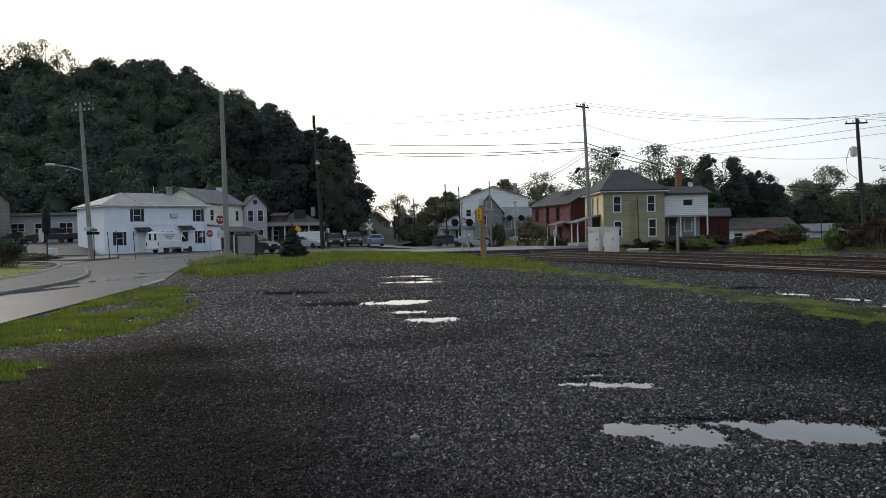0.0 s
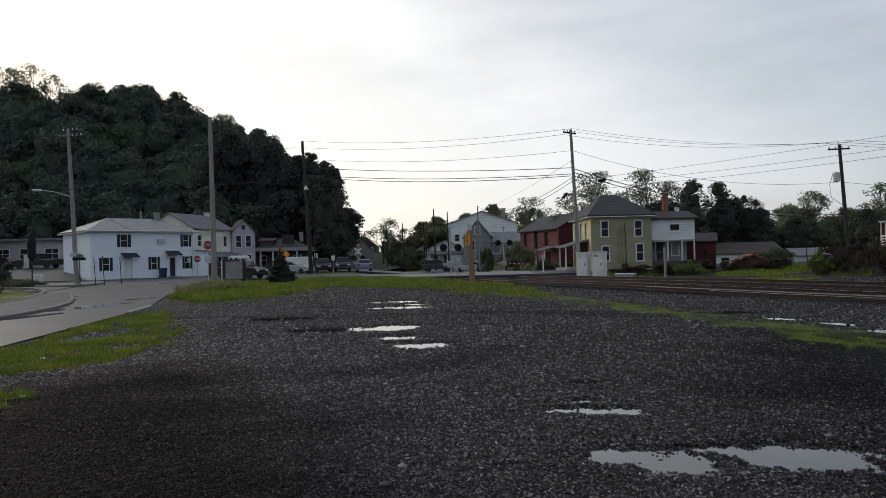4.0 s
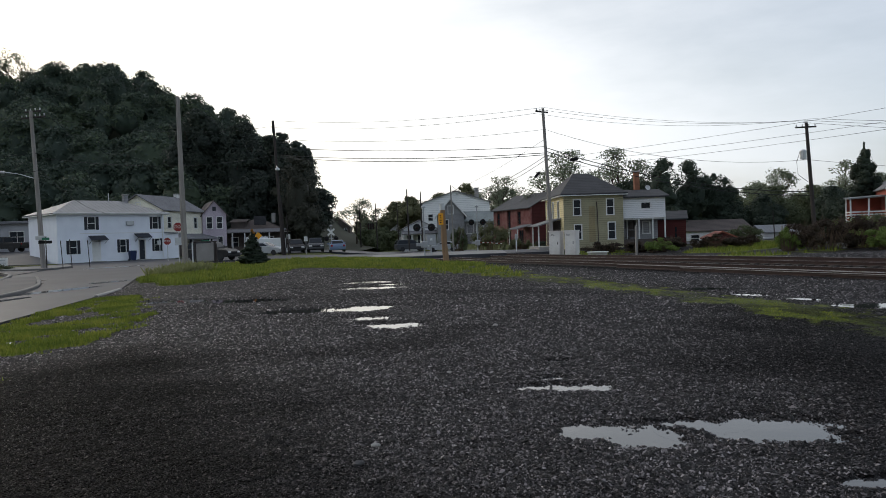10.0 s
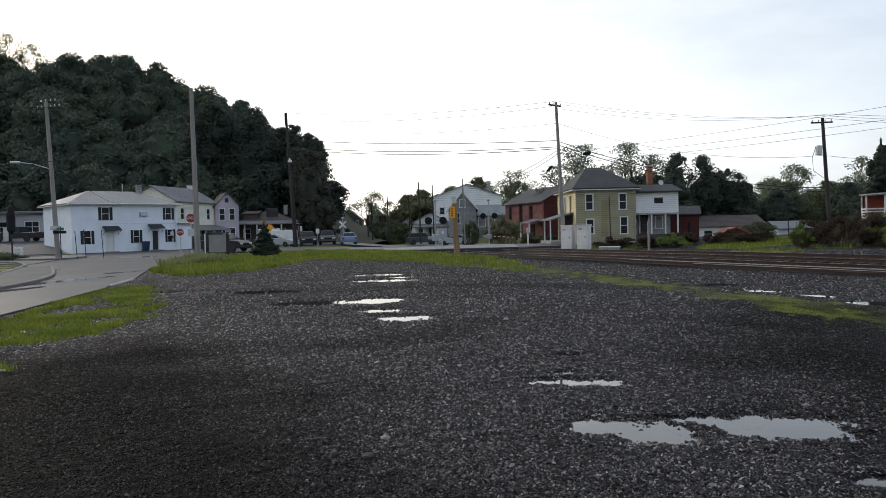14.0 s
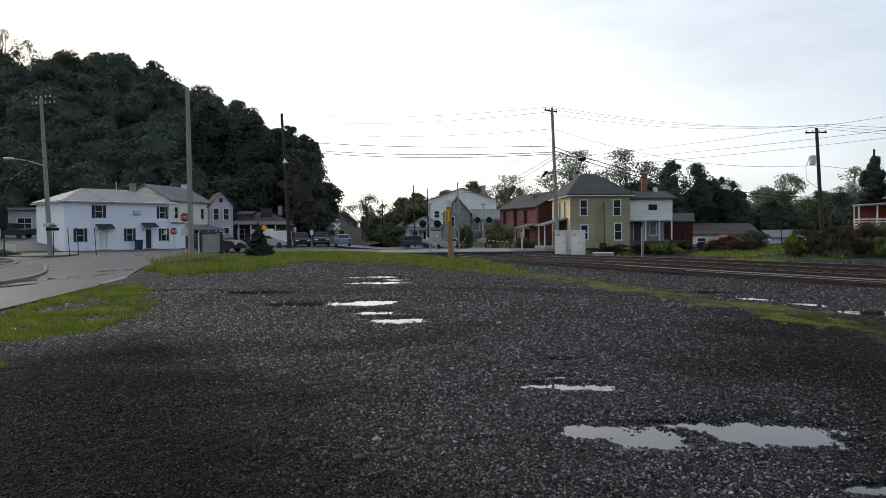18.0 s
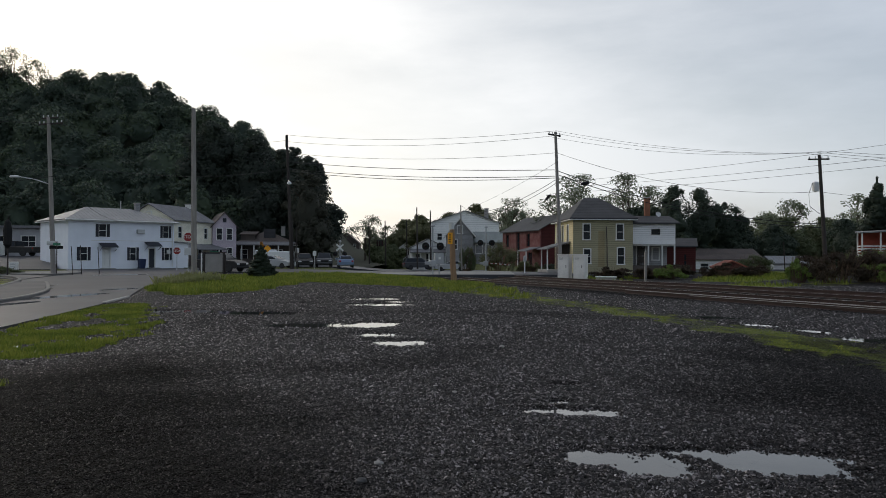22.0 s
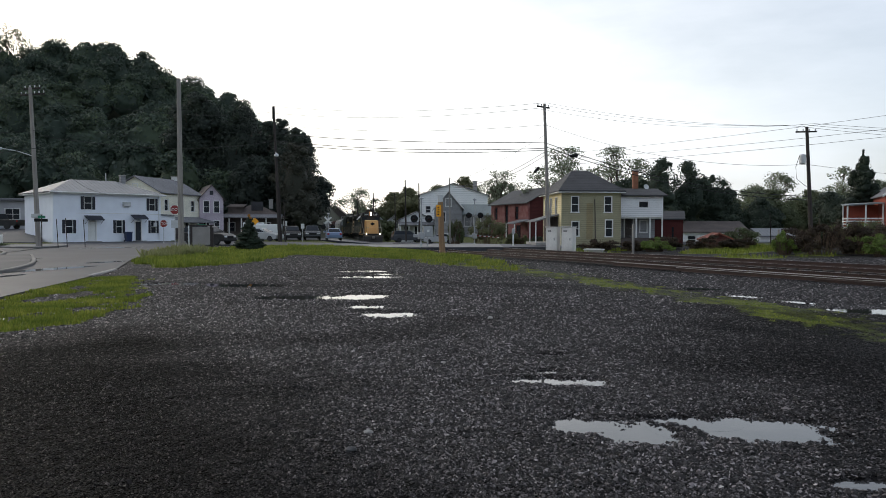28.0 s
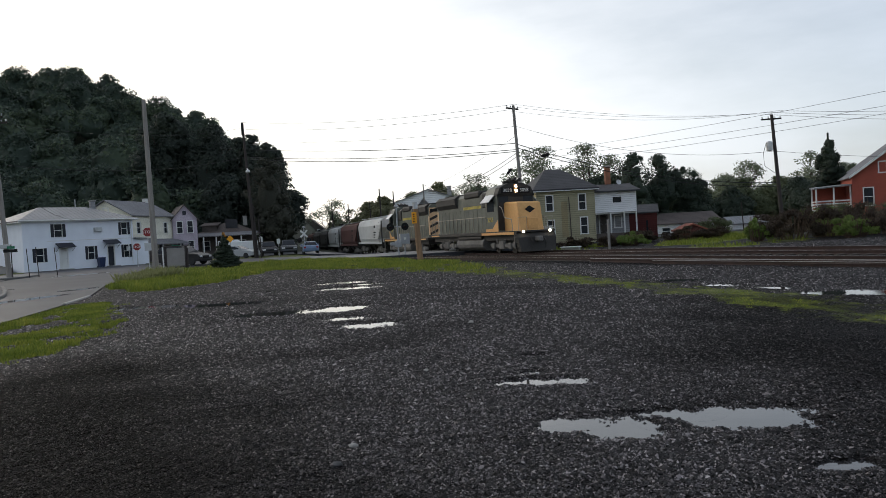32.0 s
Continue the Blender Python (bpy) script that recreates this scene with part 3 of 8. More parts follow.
# ---- ground: one sheet to the horizon ----
def ground_material():
    m = bpy.data.materials.new("gravel_ground")
    m.use_nodes = True
    n, l = m.node_tree.nodes, m.node_tree.links
    b = n["Principled BSDF"]
    tcn = n.new("ShaderNodeTexCoord")
    def noise(scale, detail=4.0, kind="ShaderNodeTexNoise"):
        t = n.new(kind)
        t.inputs["Scale"].default_value = scale
        if kind == "ShaderNodeTexNoise":
            t.inputs["Detail"].default_value = detail
        l.new(tcn.outputs["Object"], t.inputs["Vector"])
        return t
    def ramp(src, stops):
        r = n.new("ShaderNodeValToRGB")
        e = r.color_ramp.elements
        e[0].position, e[0].color = stops[0][0], (*stops[0][1], 1)
        e[1].position, e[1].color = stops[-1][0], (*stops[-1][1], 1)
        for p, c in stops[1:-1]:
            e.new(p).color = (*c, 1)
        l.new(src, r.inputs["Fac"])
        return r
    def mix(f, a, c, mode="MIX"):
        x = n.new("ShaderNodeMix")
        x.data_type, x.blend_type = "RGBA", mode
        if isinstance(f, float):
            x.inputs["Factor"].default_value = f
        else:
            l.new(f, x.inputs["Factor"])
        for s, k in ((a, "A"), (c, "B")):
            if isinstance(s, tuple):
                x.inputs[k].default_value = (*s, 1)
            else:
                l.new(s, x.inputs[k])
        return x.outputs["Result"]
    vor = noise(42, kind="ShaderNodeTexVoronoi")
    vor2 = noise(17, kind="ShaderNodeTexVoronoi")
    # near-black base tones also carry the shade of gaps between stones
    stones = ramp(vor.outputs["Color"], [(0.1, (0.002, 0.0018, 0.0018)), (0.5, (0.008, 0.007, 0.0072)), (0.78, (0.04, 0.035, 0.036)), (0.97, (0.17, 0.152, 0.155))])
    big = noise(0.35, 6.0)
    mid = noise(5.0, 6.0)
    tone0 = ramp(big.outputs["Fac"], [(0.3, (0.55, 0.55, 0.56)), (0.7, (1.1, 1.08, 1.05))])
    tone1 = ramp(mid.outputs["Fac"], [(0.35, (0.5, 0.5, 0.5)), (0.68, (1.35, 1.33, 1.3))])
    tone = n.new("ShaderNodeMix")
    tone.data_type, tone.blend_type = "RGBA", "MULTIPLY"
    tone.inputs["Factor"].default_value = 1.0
    l.new(tone0.outputs["Color"], tone.inputs["A"])
    l.new(tone1.outputs["Color"], tone.inputs["B"])
    gravel = mix(1.0, stones.outputs["Color"], tone.outputs["Result"], "MULTIPLY")
    gn, gn2 = noise(3.0, 6.0), noise(26.0, 3.0)
    green = ramp(gn.outputs["Fac"], [(0.3, (0.075, 0.1, 0.016)), (0.55, (0.14, 0.17, 0.022)), (0.75, (0.23, 0.235, 0.04))])
    at1 = n.new("ShaderNodeAttribute")
    at1.attribute_name = "grass"
    at2 = n.new("ShaderNodeAttribute")
    at2.attribute_name = "darker"
    black = mix(1.0, gravel, (0.16, 0.16, 0.16), "MULTIPLY")
    gravel = mix(at2.outputs["Fac"], gravel, black)
    thin = n.new("ShaderNodeMath")
    thin.operation = "MULTIPLY_ADD"
    thin.use_clamp = True
    l.new(gn2.outputs["Fac"], thin.inputs[0])
    thin.inputs[1].default_value = 1.1
    sub = n.new("ShaderNodeMath")
    sub.operation = "MULTIPLY_ADD"
    l.new(at1.outputs["Fac"], sub.inputs[0])
    sub.inputs[1].default_value, sub.inputs[2].default_value = 1.7, -1.05
    l.new(sub.outputs[0], thin.inputs[2])
    col = mix(thin.outputs[0], gravel, green.outputs["Color"])
    l.new(col, b.inputs["Base Color"])
    rr = ramp(big.outputs["Fac"], [(0.35, (0.6, 0.6, 0.6)), (0.65, (0.8, 0.8, 0.8))])
    l.new(rr.outputs["Color"], b.inputs["Roughness"])
    # less gloss where the gravel is darker
    damp = n.new("ShaderNodeMapRange")
    damp.inputs["To Min"].default_value, damp.inputs["To Max"].default_value = 0.08, 0.02
    l.new(at2.outputs["Fac"], damp.inputs["Value"])
    l.new(damp.outputs["Result"], b.inputs["Specular IOR Level"])
    bp, bp2 = n.new("ShaderNodeBump"), n.new("ShaderNodeBump")
    bp.inputs["Strength"].default_value, bp.inputs["Distance"].default_value = 1.0, 0.02
    bp2.inputs["Strength"].default_value, bp2.inputs["Distance"].default_value = 0.6, 0.03
    l.new(vor.outputs["Distance"], bp.inputs["Height"])
    l.new(vor2.outputs["Distance"], bp2.inputs["Height"])
    l.new(bp.outputs["Normal"], bp2.inputs["Normal"])
    bp.invert = bp2.invert = True
    l.new(bp2.outputs["Normal"], b.inputs["Normal"])
    return m


def stretch_axis(pieces):
    res = []
    for a, b, s in pieces:
        res += list(np.arange(a, b, s))
    return np.array(res + [pieces[-1][1]])


def build_ground():
    xs = stretch_axis([(-3000, -400, 520), (-400, -60, 34), (-60, -20, 2), (-20, -10, 0.4), (-10, -5, 0.12), (-5, 5, 0.06), (5, 12, 0.12), (12, 24, 0.5), (24, 60, 2), (60, 400, 34), (400, 3000, 520)])
    ys = stretch_axis([(-3000, -100, 580), (-100, -10, 9), (-10, 2.5, 0.8), (2.5, 9, 0.05), (9, 18, 0.08), (18, 30, 0.2), (30, 50, 0.5), (50, 130, 2), (130, 280, 6), (280, 400, 20), (400, 3000, 520)])
    X, Y = np.meshgrid(xs, ys)
    Z = ground_z(X, Y)
    G = grass_mask(X, Y)
    nx, ny = len(xs), len(ys)
    i = np.arange(nx * ny).reshape(ny, nx)
    f = np.stack([i[:-1, :-1], i[:-1, 1:], i[1:, 1:], i[1:, :-1]], -1).reshape(-1, 4)
    me = np_mesh("ground", np.stack([X, Y, Z], -1).reshape(-1, 3), f, ground_material())
    a = me.attributes.new("grass", "FLOAT", "POINT")
    a.data.foreach_set("value", G.astype(np.float32).ravel())
    c = me.attributes.new("darker", "FLOAT", "POINT")
    c.data.foreach_set("value", gravel_dark(X, Y).astype(np.float32).ravel())
    me.shade_smooth()
    tagged(new("ground", me), "dark wet gravel lot with mossy grass patches and hollows", "ground", kind="structure")


build_ground()


def water_material():
    m = bpy.data.materials.new("puddle_water")
    m.use_nodes = True
    n, l = m.node_tree.nodes, m.node_tree.links
    b = n["Principled BSDF"]
    b.inputs["Base Color"].default_value = (0.03, 0.03, 0.032, 1)
    b.inputs["Roughness"].default_value = 0.02
    b.inputs["IOR"].default_value = 1.33
    b.inputs["Specular IOR Level"].default_value = 0.9
    t, bp = n.new("ShaderNodeTexNoise"), n.new("ShaderNodeBump")
    t.inputs["Scale"].default_value = 6
    bp.inputs["Strength"].default_value, bp.inputs["Distance"].default_value = 0.05, 0.01
    l.new(t.outputs["Fac"], bp.inputs["Height"])
    l.new(bp.outputs["Normal"], b.inputs["Normal"])
    return m


WATER = water_material()


def puddles():
    for cx, cy, a, b, r in PUDDLES:
        g = Geo()
        n = 28
        g.add([(0, 0, 0)] + [(1.6 * a * math.cos(2 * math.pi * k / n), 1.6 * b * math.sin(2 * math.pi * k / n), 0) for k in range(n)],
              [(0, k + 1, (k + 1) % n + 1) for k in range(n)])
        solid("puddle", g, WATER, pose(cx, cy, -0.03 + 0.0004 * PUDDLES.index((cx, cy, a, b, r)) + (0.03 if cx > 6 else 0), 0, 0, r), "shallow rain puddle mirroring the bright sky on gravel", "puddle", "puddles on the lot")


puddles()


def street_water(x, y, a, b, r, seed):
    rng = np.random.default_rng(seed)
    n = 40
    ph = rng.random(6) * 6.283
    g = Geo()
    rim = []
    for k in range(n):
        t = 2 * math.pi * k / n
        q = 1 + sum(0.16 / (j + 1) * math.sin((j + 2) * t + ph[j]) for j in range(5))
        rim.append((a * q * math.cos(t), b * q * math.sin(t), 0))
    g.add([(0, 0, 0)] + rim, [(0, k + 1, (k + 1) % n + 1) for k in range(n)])
    solid("gutter_puddle", g, WATER, pose(x, y, 0.0385, 0, 0, r), "thin rain water standing in the road gutter", "puddle", "puddles on the street")


for k, w in enumerate([(-14.4, 27.6, 2.6, 0.5, 74), (-13.9, 23.4, 1.8, 0.3, 80), (-18.6, 32.5, 1.5, 0.35, 66), (-20.3, 36.0, 1.6, 0.4, 64), (-24.0, 56.0, 2.2, 0.6, 60), (-14.6, 33.5, 1.2, 0.3, 60)]):
    street_water(*w, 400 + k)


# ---- loose gravel: small faceted stones ----
def gravel():
    rng = np.random.default_rng(3)
    n = 300000
    y = 3.4 * np.exp(rng.random(n) ** 1.15 * math.log(42 / 3.4))
    x = y * np.tan((rng.random(n) - 0.5) * radians(78))
    keep = (grass_mask(x, y) < 0.12 + 0.4 * rng.random(n) ** 2) & ~on_street(x, y) & (bowl(x, y) < 0.6 + 0.1 * rng.random(n))
    x, y = x[keep], y[keep]
    n = len(x)
    z = ground_z(x, y)
    s = (0.0056 + 0.0088 * rng.random(n) ** 1.9) * np.clip((y / 5.5) ** 0.5, 0.85, 1.9) * (1 - 0.35 * gravel_dark(x, y)) * (1 + 0.35 * step01(-9.5, -8.5, track_gap(x, y)))
    s[rng.random(n) < 0.003] *= 2.0
    base = np.array([(1, 0.62, -0.5), (-1, 0.7, -0.5), (-1.1, -0.6, -0.5), (0.9, -0.7, -0.5), (0.15, 0.05, 0.75)])
    faces = np.array([(0, 1, 4), (1, 2, 4), (2, 3, 4), (3, 0, 4)])
    a = rng.random(n) * 6.283
    jit = 1 + (rng.random((n, 5, 3)) - 0.5) * 0.8
    v = base[None] * jit * s[:, None, None]
    v[:, :, 0] *= (0.9 + 0.9 * rng.random(n))[:, None]
    c, d = np.cos(a)[:, None], np.sin(a)[:, None]
    vx, vy = v[:, :, 0] * c - v[:, :, 1] * d, v[:, :, 0] * d + v[:, :, 1] * c
    t1, t2 = (rng.random((2, n, 1)) - 0.5) * 1.4
    vz = v[:, :, 2] + vx * t1 + vy * t2
    P = np.stack([vx + x[:, None], vy + y[:, None], vz + z[:, None] + s[:, None] * 0.45], -1).reshape(-1, 3)
    F = (faces[None] + (np.arange(n) * 5)[:, None, None]).reshape(-1, 3)
    me = np_mesh("gravel", P, F, stone_material())
    k = me.attributes.new("darker", "FLOAT", "POINT")
    k.data.foreach_set("value", np.repeat(gravel_dark(x, y), 5).astype(np.float32))
    tagged(new("gravel", me), "loose dark grey crushed gravel, wet", "gravel", kind="stuff")


def stone_material():
    m = bpy.data.materials.new("crushed_stone")
    m.use_nodes = True
    n, l = m.node_tree.nodes, m.node_tree.links
    b = n["Principled BSDF"]
    g, r = n.new("ShaderNodeNewGeometry"), n.new("ShaderNodeValToRGB")
    e = r.color_ramp.elements
    # wide tone spread: the palest stones stand for wet glints and sky-lit tops
    e[0].position, e[0].color = 0.0, (0.006, 0.0053, 0.0055, 1)
    e[1].position, e[1].color = 1.0, (0.45, 0.42, 0.41, 1)
    e.new(0.45).color = (0.011, 0.0096, 0.0099, 1)
    e.new(0.7).color = (0.06, 0.0527, 0.0542, 1)
    e.new(0.9).color = (0.17, 0.152, 0.154, 1)
    e.new(0.985).color = (0.29, 0.262, 0.263, 1)
    l.new(g.outputs["Random Per Island"], r.inputs["Fac"])
    at, mx = n.new("ShaderNodeAttribute"), n.new("ShaderNodeMix")
    at.attribute_name = "darker"
    mx.data_type, mx.blend_type = "RGBA", "MULTIPLY"
    l.new(at.outputs["Fac"], mx.inputs["Factor"])
    l.new(r.outputs["Color"], mx.inputs["A"])
    mx.inputs["B"].default_value = (0.2, 0.197, 0.195, 1)
    l.new(mx.outputs["Result"], b.inputs["Base Color"])
    b.inputs["Roughness"].default_value = 0.5
    # darker stones are also less glossy
    damp = n.new("ShaderNodeMapRange")
    damp.inputs["To Min"].default_value, damp.inputs["To Max"].default_value = 0.3, 0.06
    l.new(at.outputs["Fac"], damp.inputs["Value"])
    l.new(damp.outputs["Result"], b.inputs["Specular IOR Level"])
    return m


gravel()


# ---- grass blades ----
def blades(name, n, region, height, label, material, seed, mask=0.55):
    rng = np.random.default_rng(seed)
    x0, x1, y0, y1 = region
    x, y = x0 + rng.random(n) * (x1 - x0), y0 + rng.random(n) * (y1 - y0)
    m = grass_mask(x, y)
    keep = (m > mask) & (m > rng.random(n) * 0.9) & (np.abs(x) < np.maximum(y, 5) * 1.0)
    x, y = x[keep], y[keep]
    k = len(x)
    z = ground_z(x, y)
    tall = fractal(x * 0.5, y * 0.5, 31) * 1.0
    tall = tall * np.where((y > 27) & (x > -7.5) & (np.hypot(x - 1.2, y - 44) > 1.6), 0.5, 1.0)
    h = height * (0.35 + rng.random(k) * 0.65) * (0.35 + tall)
    w = 0.006 + 0.004 * rng.random(k) + y * 0.00035
    a, lean, la = rng.random(k) * 6.283, rng.random(k) * 0.6, rng.random(k) * 6.283
    ca, sa = np.cos(a) * w, np.sin(a) * w
    lx, ly = np.cos(la) * lean * h, np.sin(la) * lean * h
    V = np.stack([np.stack([x - ca, y - sa, z - 0.01], -1), np.stack([x + ca, y + sa, z - 0.01], -1),
                  np.stack([x + ca * 0.7 + lx * 0.4, y + sa * 0.7 + ly * 0.4, z + h * 0.6], -1), np.stack([x + lx, y + ly, z + h], -1)], 1).reshape(-1, 3)
    F = (np.array([(0, 1, 2), (0, 2, 3)])[None] + (np.arange(k) * 4)[:, None, None]).reshape(-1, 3)
    tagged(new(name, np_mesh(name, V, F, material)), label, "grass", kind="stuff")


blades("grass", 170000, (-13, -4.5, 7, 25), 0.1, "short bright green grass and moss beside the road", GRASS, 41, 0.4)
blades("grass", 140000, (-20, 4, 27, 62), 0.34, "long unmown green verge grass", GRASS, 42)
blades("grass", 70000, (0, 9, 8, 44), 0.035, "thin green moss and grass strip along the ballast", GRASS, 43)
blades("seedy_grass", 2600, (-15.2, -12.2, 38.0, 42.0), 0.75, "tall pale seedy grass round the pole", SEEDY, 45)
blades("grass", 90000, (6, 60, 20, 75), 0.5, "rough green grass beyond the tracks", GRASS, 44, 0.7)


# ---- roads, kerbs and the crossing ----
def strip(name, pts, z, material, label, category, thick=0.05):
    """A flat band; pts give left and right edges along it."""
    g = Geo()
    n = len(pts)
    zs = z if isinstance(z, (list, tuple)) else [z] * n
    vs = [(r[0], r[1], h) for r, h in zip(pts, zs)] + [(r[2], r[3], h) for r, h in zip(pts, zs)]
    vs += [(x, y, h - thick) for x, y, h in vs]
    fs = []
    for i in range(n - 1):
        fs += [(i, i + 1, n + i + 1, n + i), (2 * n + i, 3 * n + i, 3 * n + i + 1, 2 * n + i + 1), (i, 2 * n + i, 2 * n + i + 1, i + 1), (n + i, n + i + 1, 3 * n + i + 1, 3 * n + i)]
    fs += [(0, n, 3 * n, 2 * n), (n - 1, 3 * n - 1, 4 * n - 1, 2 * n - 1)]
    return solid(name, g.add(vs, fs), material, Matrix(), label, category, kind="structure")


# each row: left edge x, y, right edge x, y
strip("road", SIDE_STREET,
      0.034, ASPHALT, "wet grey asphalt side street", "road")
strip("road_main", [(-29.0, 84, -19.0, 64.5), (-14, 78, -12, 63.5), (-8, 72.5, -8, 60.8), (-5, 71, -4.8, 60), (0, 70.5, -1, 58.8), (5, 72, 3.5, 59.5), (9.5, 72, 9, 61.5), (14, 73, 13.5, 63), (30, 84, 32, 76), (60, 110, 63, 102)],
      [0.062, 0.062, 0.06, 0.03, 0.045, 0.055, 0.03, 0.0, 0.062, 0.062], ASPHALT, "wet grey asphalt street across the tracks", "road", 0.5)
strip("crossing_panel", [(-5.0, 66.7, -4.6, 60.4), (0.4, 70, -1.0, 59.4), (4.8, 71.6, 3.4, 60.2), (7.5, 71.8, 6.8, 61.2)], [0.045, 0.06, 0.07, 0.055], PANEL, "pale worn crossing panels between the rails", "crossing", 0.02)
strip("road_far", [(-60, 112, -60, 97), (-30, 108, -29, 93), (-14, 112, -12, 93), (-8, 113, -5, 94), (2, 108, 3, 95), (12, 104, 12, 94)], [0.05, 0.05, 0.0, -0.62, -0.62, -0.5], ASPHALT, "wet asphalt street beyond the crossing", "road", 1.4)


def kerb(name, pts, label, w=0.18, h=0.17):
    g = Geo()
    p = spline(pts, 1.2)
    d = np.gradient(p, axis=0)
    d /= np.linalg.norm(d, axis=1)[:, None]
    n = np.stack([-d[:, 1], d[:, 0]], 1)
    k = len(p)
    vs = [(*(a + b * o), z) for o, z in ((-w / 2, -0.1), (-w / 2, h - 0.03), (-w / 2 + 0.03, h), (w / 2, h), (w / 2, -0.1)) for a, b in zip(p, n)]
    fs = [(j * k + i, j * k + i + 1, (j + 1) * k + i + 1, (j + 1) * k + i) for j in range(4) for i in range(k - 1)]
    fs += [tuple(j * k for j in range(5)), tuple(j * k + k - 1 for j in range(4, -1, -1))]
    solid(name, g.add(vs, fs), CONCRETE if h < 0.1 else KERB_STONE, Matrix(), label, "kerb", kind="structure")


kerb("kerb", [(-31.8, 54.6), (-29.6, 53.6), (-27.9, 54.0), (-28.6, 58.5), (-30.6, 62.5)], "grey concrete kerb round the corner island")
strip("driveway", [(-60, 69, -60, 62), (-36.2, 58, -33.6, 52.2), (-30, 53.4, -26.2, 45.6), (-28, 53, -25.6, 45.0)], 0.05, ASPHALT, "wet grey asphalt side lane", "road")
kerb("kerb", [(-60, 69.5), (-46, 64), (-36, 58.6), (-31.8, 54.6)], "grey concrete kerb along the planting")
strip("traffic_island", [(-34.5, 58.6, -31.6, 54.6), (-33.0, 62.5, -28.0, 54.4), (-32.0, 65.0, -29.2, 60.0)], 0.15, KERB_STONE, "grey concrete corner island", "island", 0.2)
kerb("kerb", [(-11.2, 24.6), (-11.55, 26.6), (-11.95, 28.6)], "low pale worn kerb at the street edge", 0.13, 0.06)
strip("pavement", [(-16.6, 8, -12.6, 8), (-17.2, 20, -13.9, 19), (-18.2, 27, -14.75, 25.2), (-19.6, 31.8, -16.35, 30.4), (-21.6, 36.8, -19.2, 36), (-22.9, 39.6, -21.6, 40.2)], 0.13, CONCRETE_WET, "damp grey concrete pavement beside the lawn", "pavement", 0.12)
kerb("kerb", [(-12.55, 8), (-13.85, 19), (-14.7, 25.2), (-16.3, 30.4), (-19.15, 36), (-21.5, 40.2)], "dark damp concrete kerb of the pavement", 0.16, 0.15)
kerb("kerb", [(-17.2, 20), (-19.4, 31), (-22.8, 39.5), (-25.8, 45.0), (-30, 49.6), (-40, 55)], "grey concrete kerb along the lawn")


# ---- tracks ----
def rail_profile():
    return [(-0.07, 0), (0.07, 0), (0.07, 0.02), (0.012, 0.04), (0.012, 0.125), (0.037, 0.135), (0.037, 0.16), (0.03, 0.168), (-0.03, 0.168), (-0.037, 0.16), (-0.037, 0.135), (-0.012, 0.125), (-0.012, 0.04), (-0.07, 0.02)]


def sweep(pts, zs, prof):
    """A profile swept along points in plan."""
    d = np.gradient(pts, axis=0)
    d /= np.linalg.norm(d, axis=1)[:, None]
    n = np.stack([-d[:, 1], d[:, 0]], 1)
    g, k = Geo(), len(prof)
    vs = [(p[0] + q[0] * a, p[1] + q[1] * a, z + h) for p, q, z in zip(pts, n, zs) for a, h in prof]
    fs = [(i * k + j, i * k + (j + 1) % k, (i + 1) * k + (j + 1) % k, (i + 1) * k + j) for i in range(len(pts) - 1) for j in range(k)]
    fs += [tuple(range(k)), tuple(range((len(pts) - 1) * k, len(pts) * k))[::-1]]
    return g.add(vs, fs)


def track_rise(y):
    """How the line's height changes along its way."""
    return -fall(np.asarray(y, float))


def track(side, zbase, cant, label, s0, s1, tie_label):
    t = thing("railway_track", Matrix(), label, "railway track", "parallel railway tracks", "structure")
    idx = np.arange(int(s0 / 0.5), int(s1 / 0.5), 3)
    for k, off in ((0, 0.7525), (1, -0.7525)):
        pts = LINE[idx] + LINE_NORM[idx] * (side + off)
        zs = zbase + (cant if k == 0 else 0.0) + track_rise(pts[:, 1])
        part("rail", sweep(pts, zs, rail_profile()), RUST, t, "rusty steel rail")
        part("rail_head", sweep(pts, zs + 0.1675, [(-0.028, 0), (0.028, 0), (0.02, 0.003), (-0.02, 0.003)]), RAIL_TOP, t, "polished rail head")
    bed = sweep(LINE[idx] + LINE_NORM[idx] * side, track_rise(LINE[idx, 1]), [(-2.9, -0.3), (2.9, -0.3), (1.6, zbase - 0.02), (-1.6, zbase - 0.08)])
    part("ballast_bed", bed, BALLAST, t, "dark crushed ballast shoulder")
    me = Geo().cbox(-0.11, -1.3, -0.1, 0.11, 1.3, 0.06, 0.015).mesh("tie", TIE)
    s, c = s0, 0
    rest = Geo()
    while s < s1 - 2:
        x, y, a = on_track(s, side)
        m = pose(x, y, zbase + 0.005 + float(track_rise(y)), math.degrees(cant / 3.0), 0, math.degrees(a))
        if 10 < y < 62 and c < 150:
            o = new("tie", me)
            o.parent, o.matrix_basis = t, m
            c += 1
        else:
            rest.box(-0.11, -1.3, -0.1, 0.11, 1.3, 0.06, m)
        s += 0.56
    tagged(part("tie_row", rest, TIE, t, tie_label), kind="stuff")


track(0.0, -0.08, 0.1, "main railway track, rusty rails on dark ballast", 20, len(LINE) * 0.5 - 20, "dark timber ties")
track(-4.9, -0.12, 0.03, "second railway track beside the main line", 20, len(LINE) * 0.5 - 20, "dark timber ties")


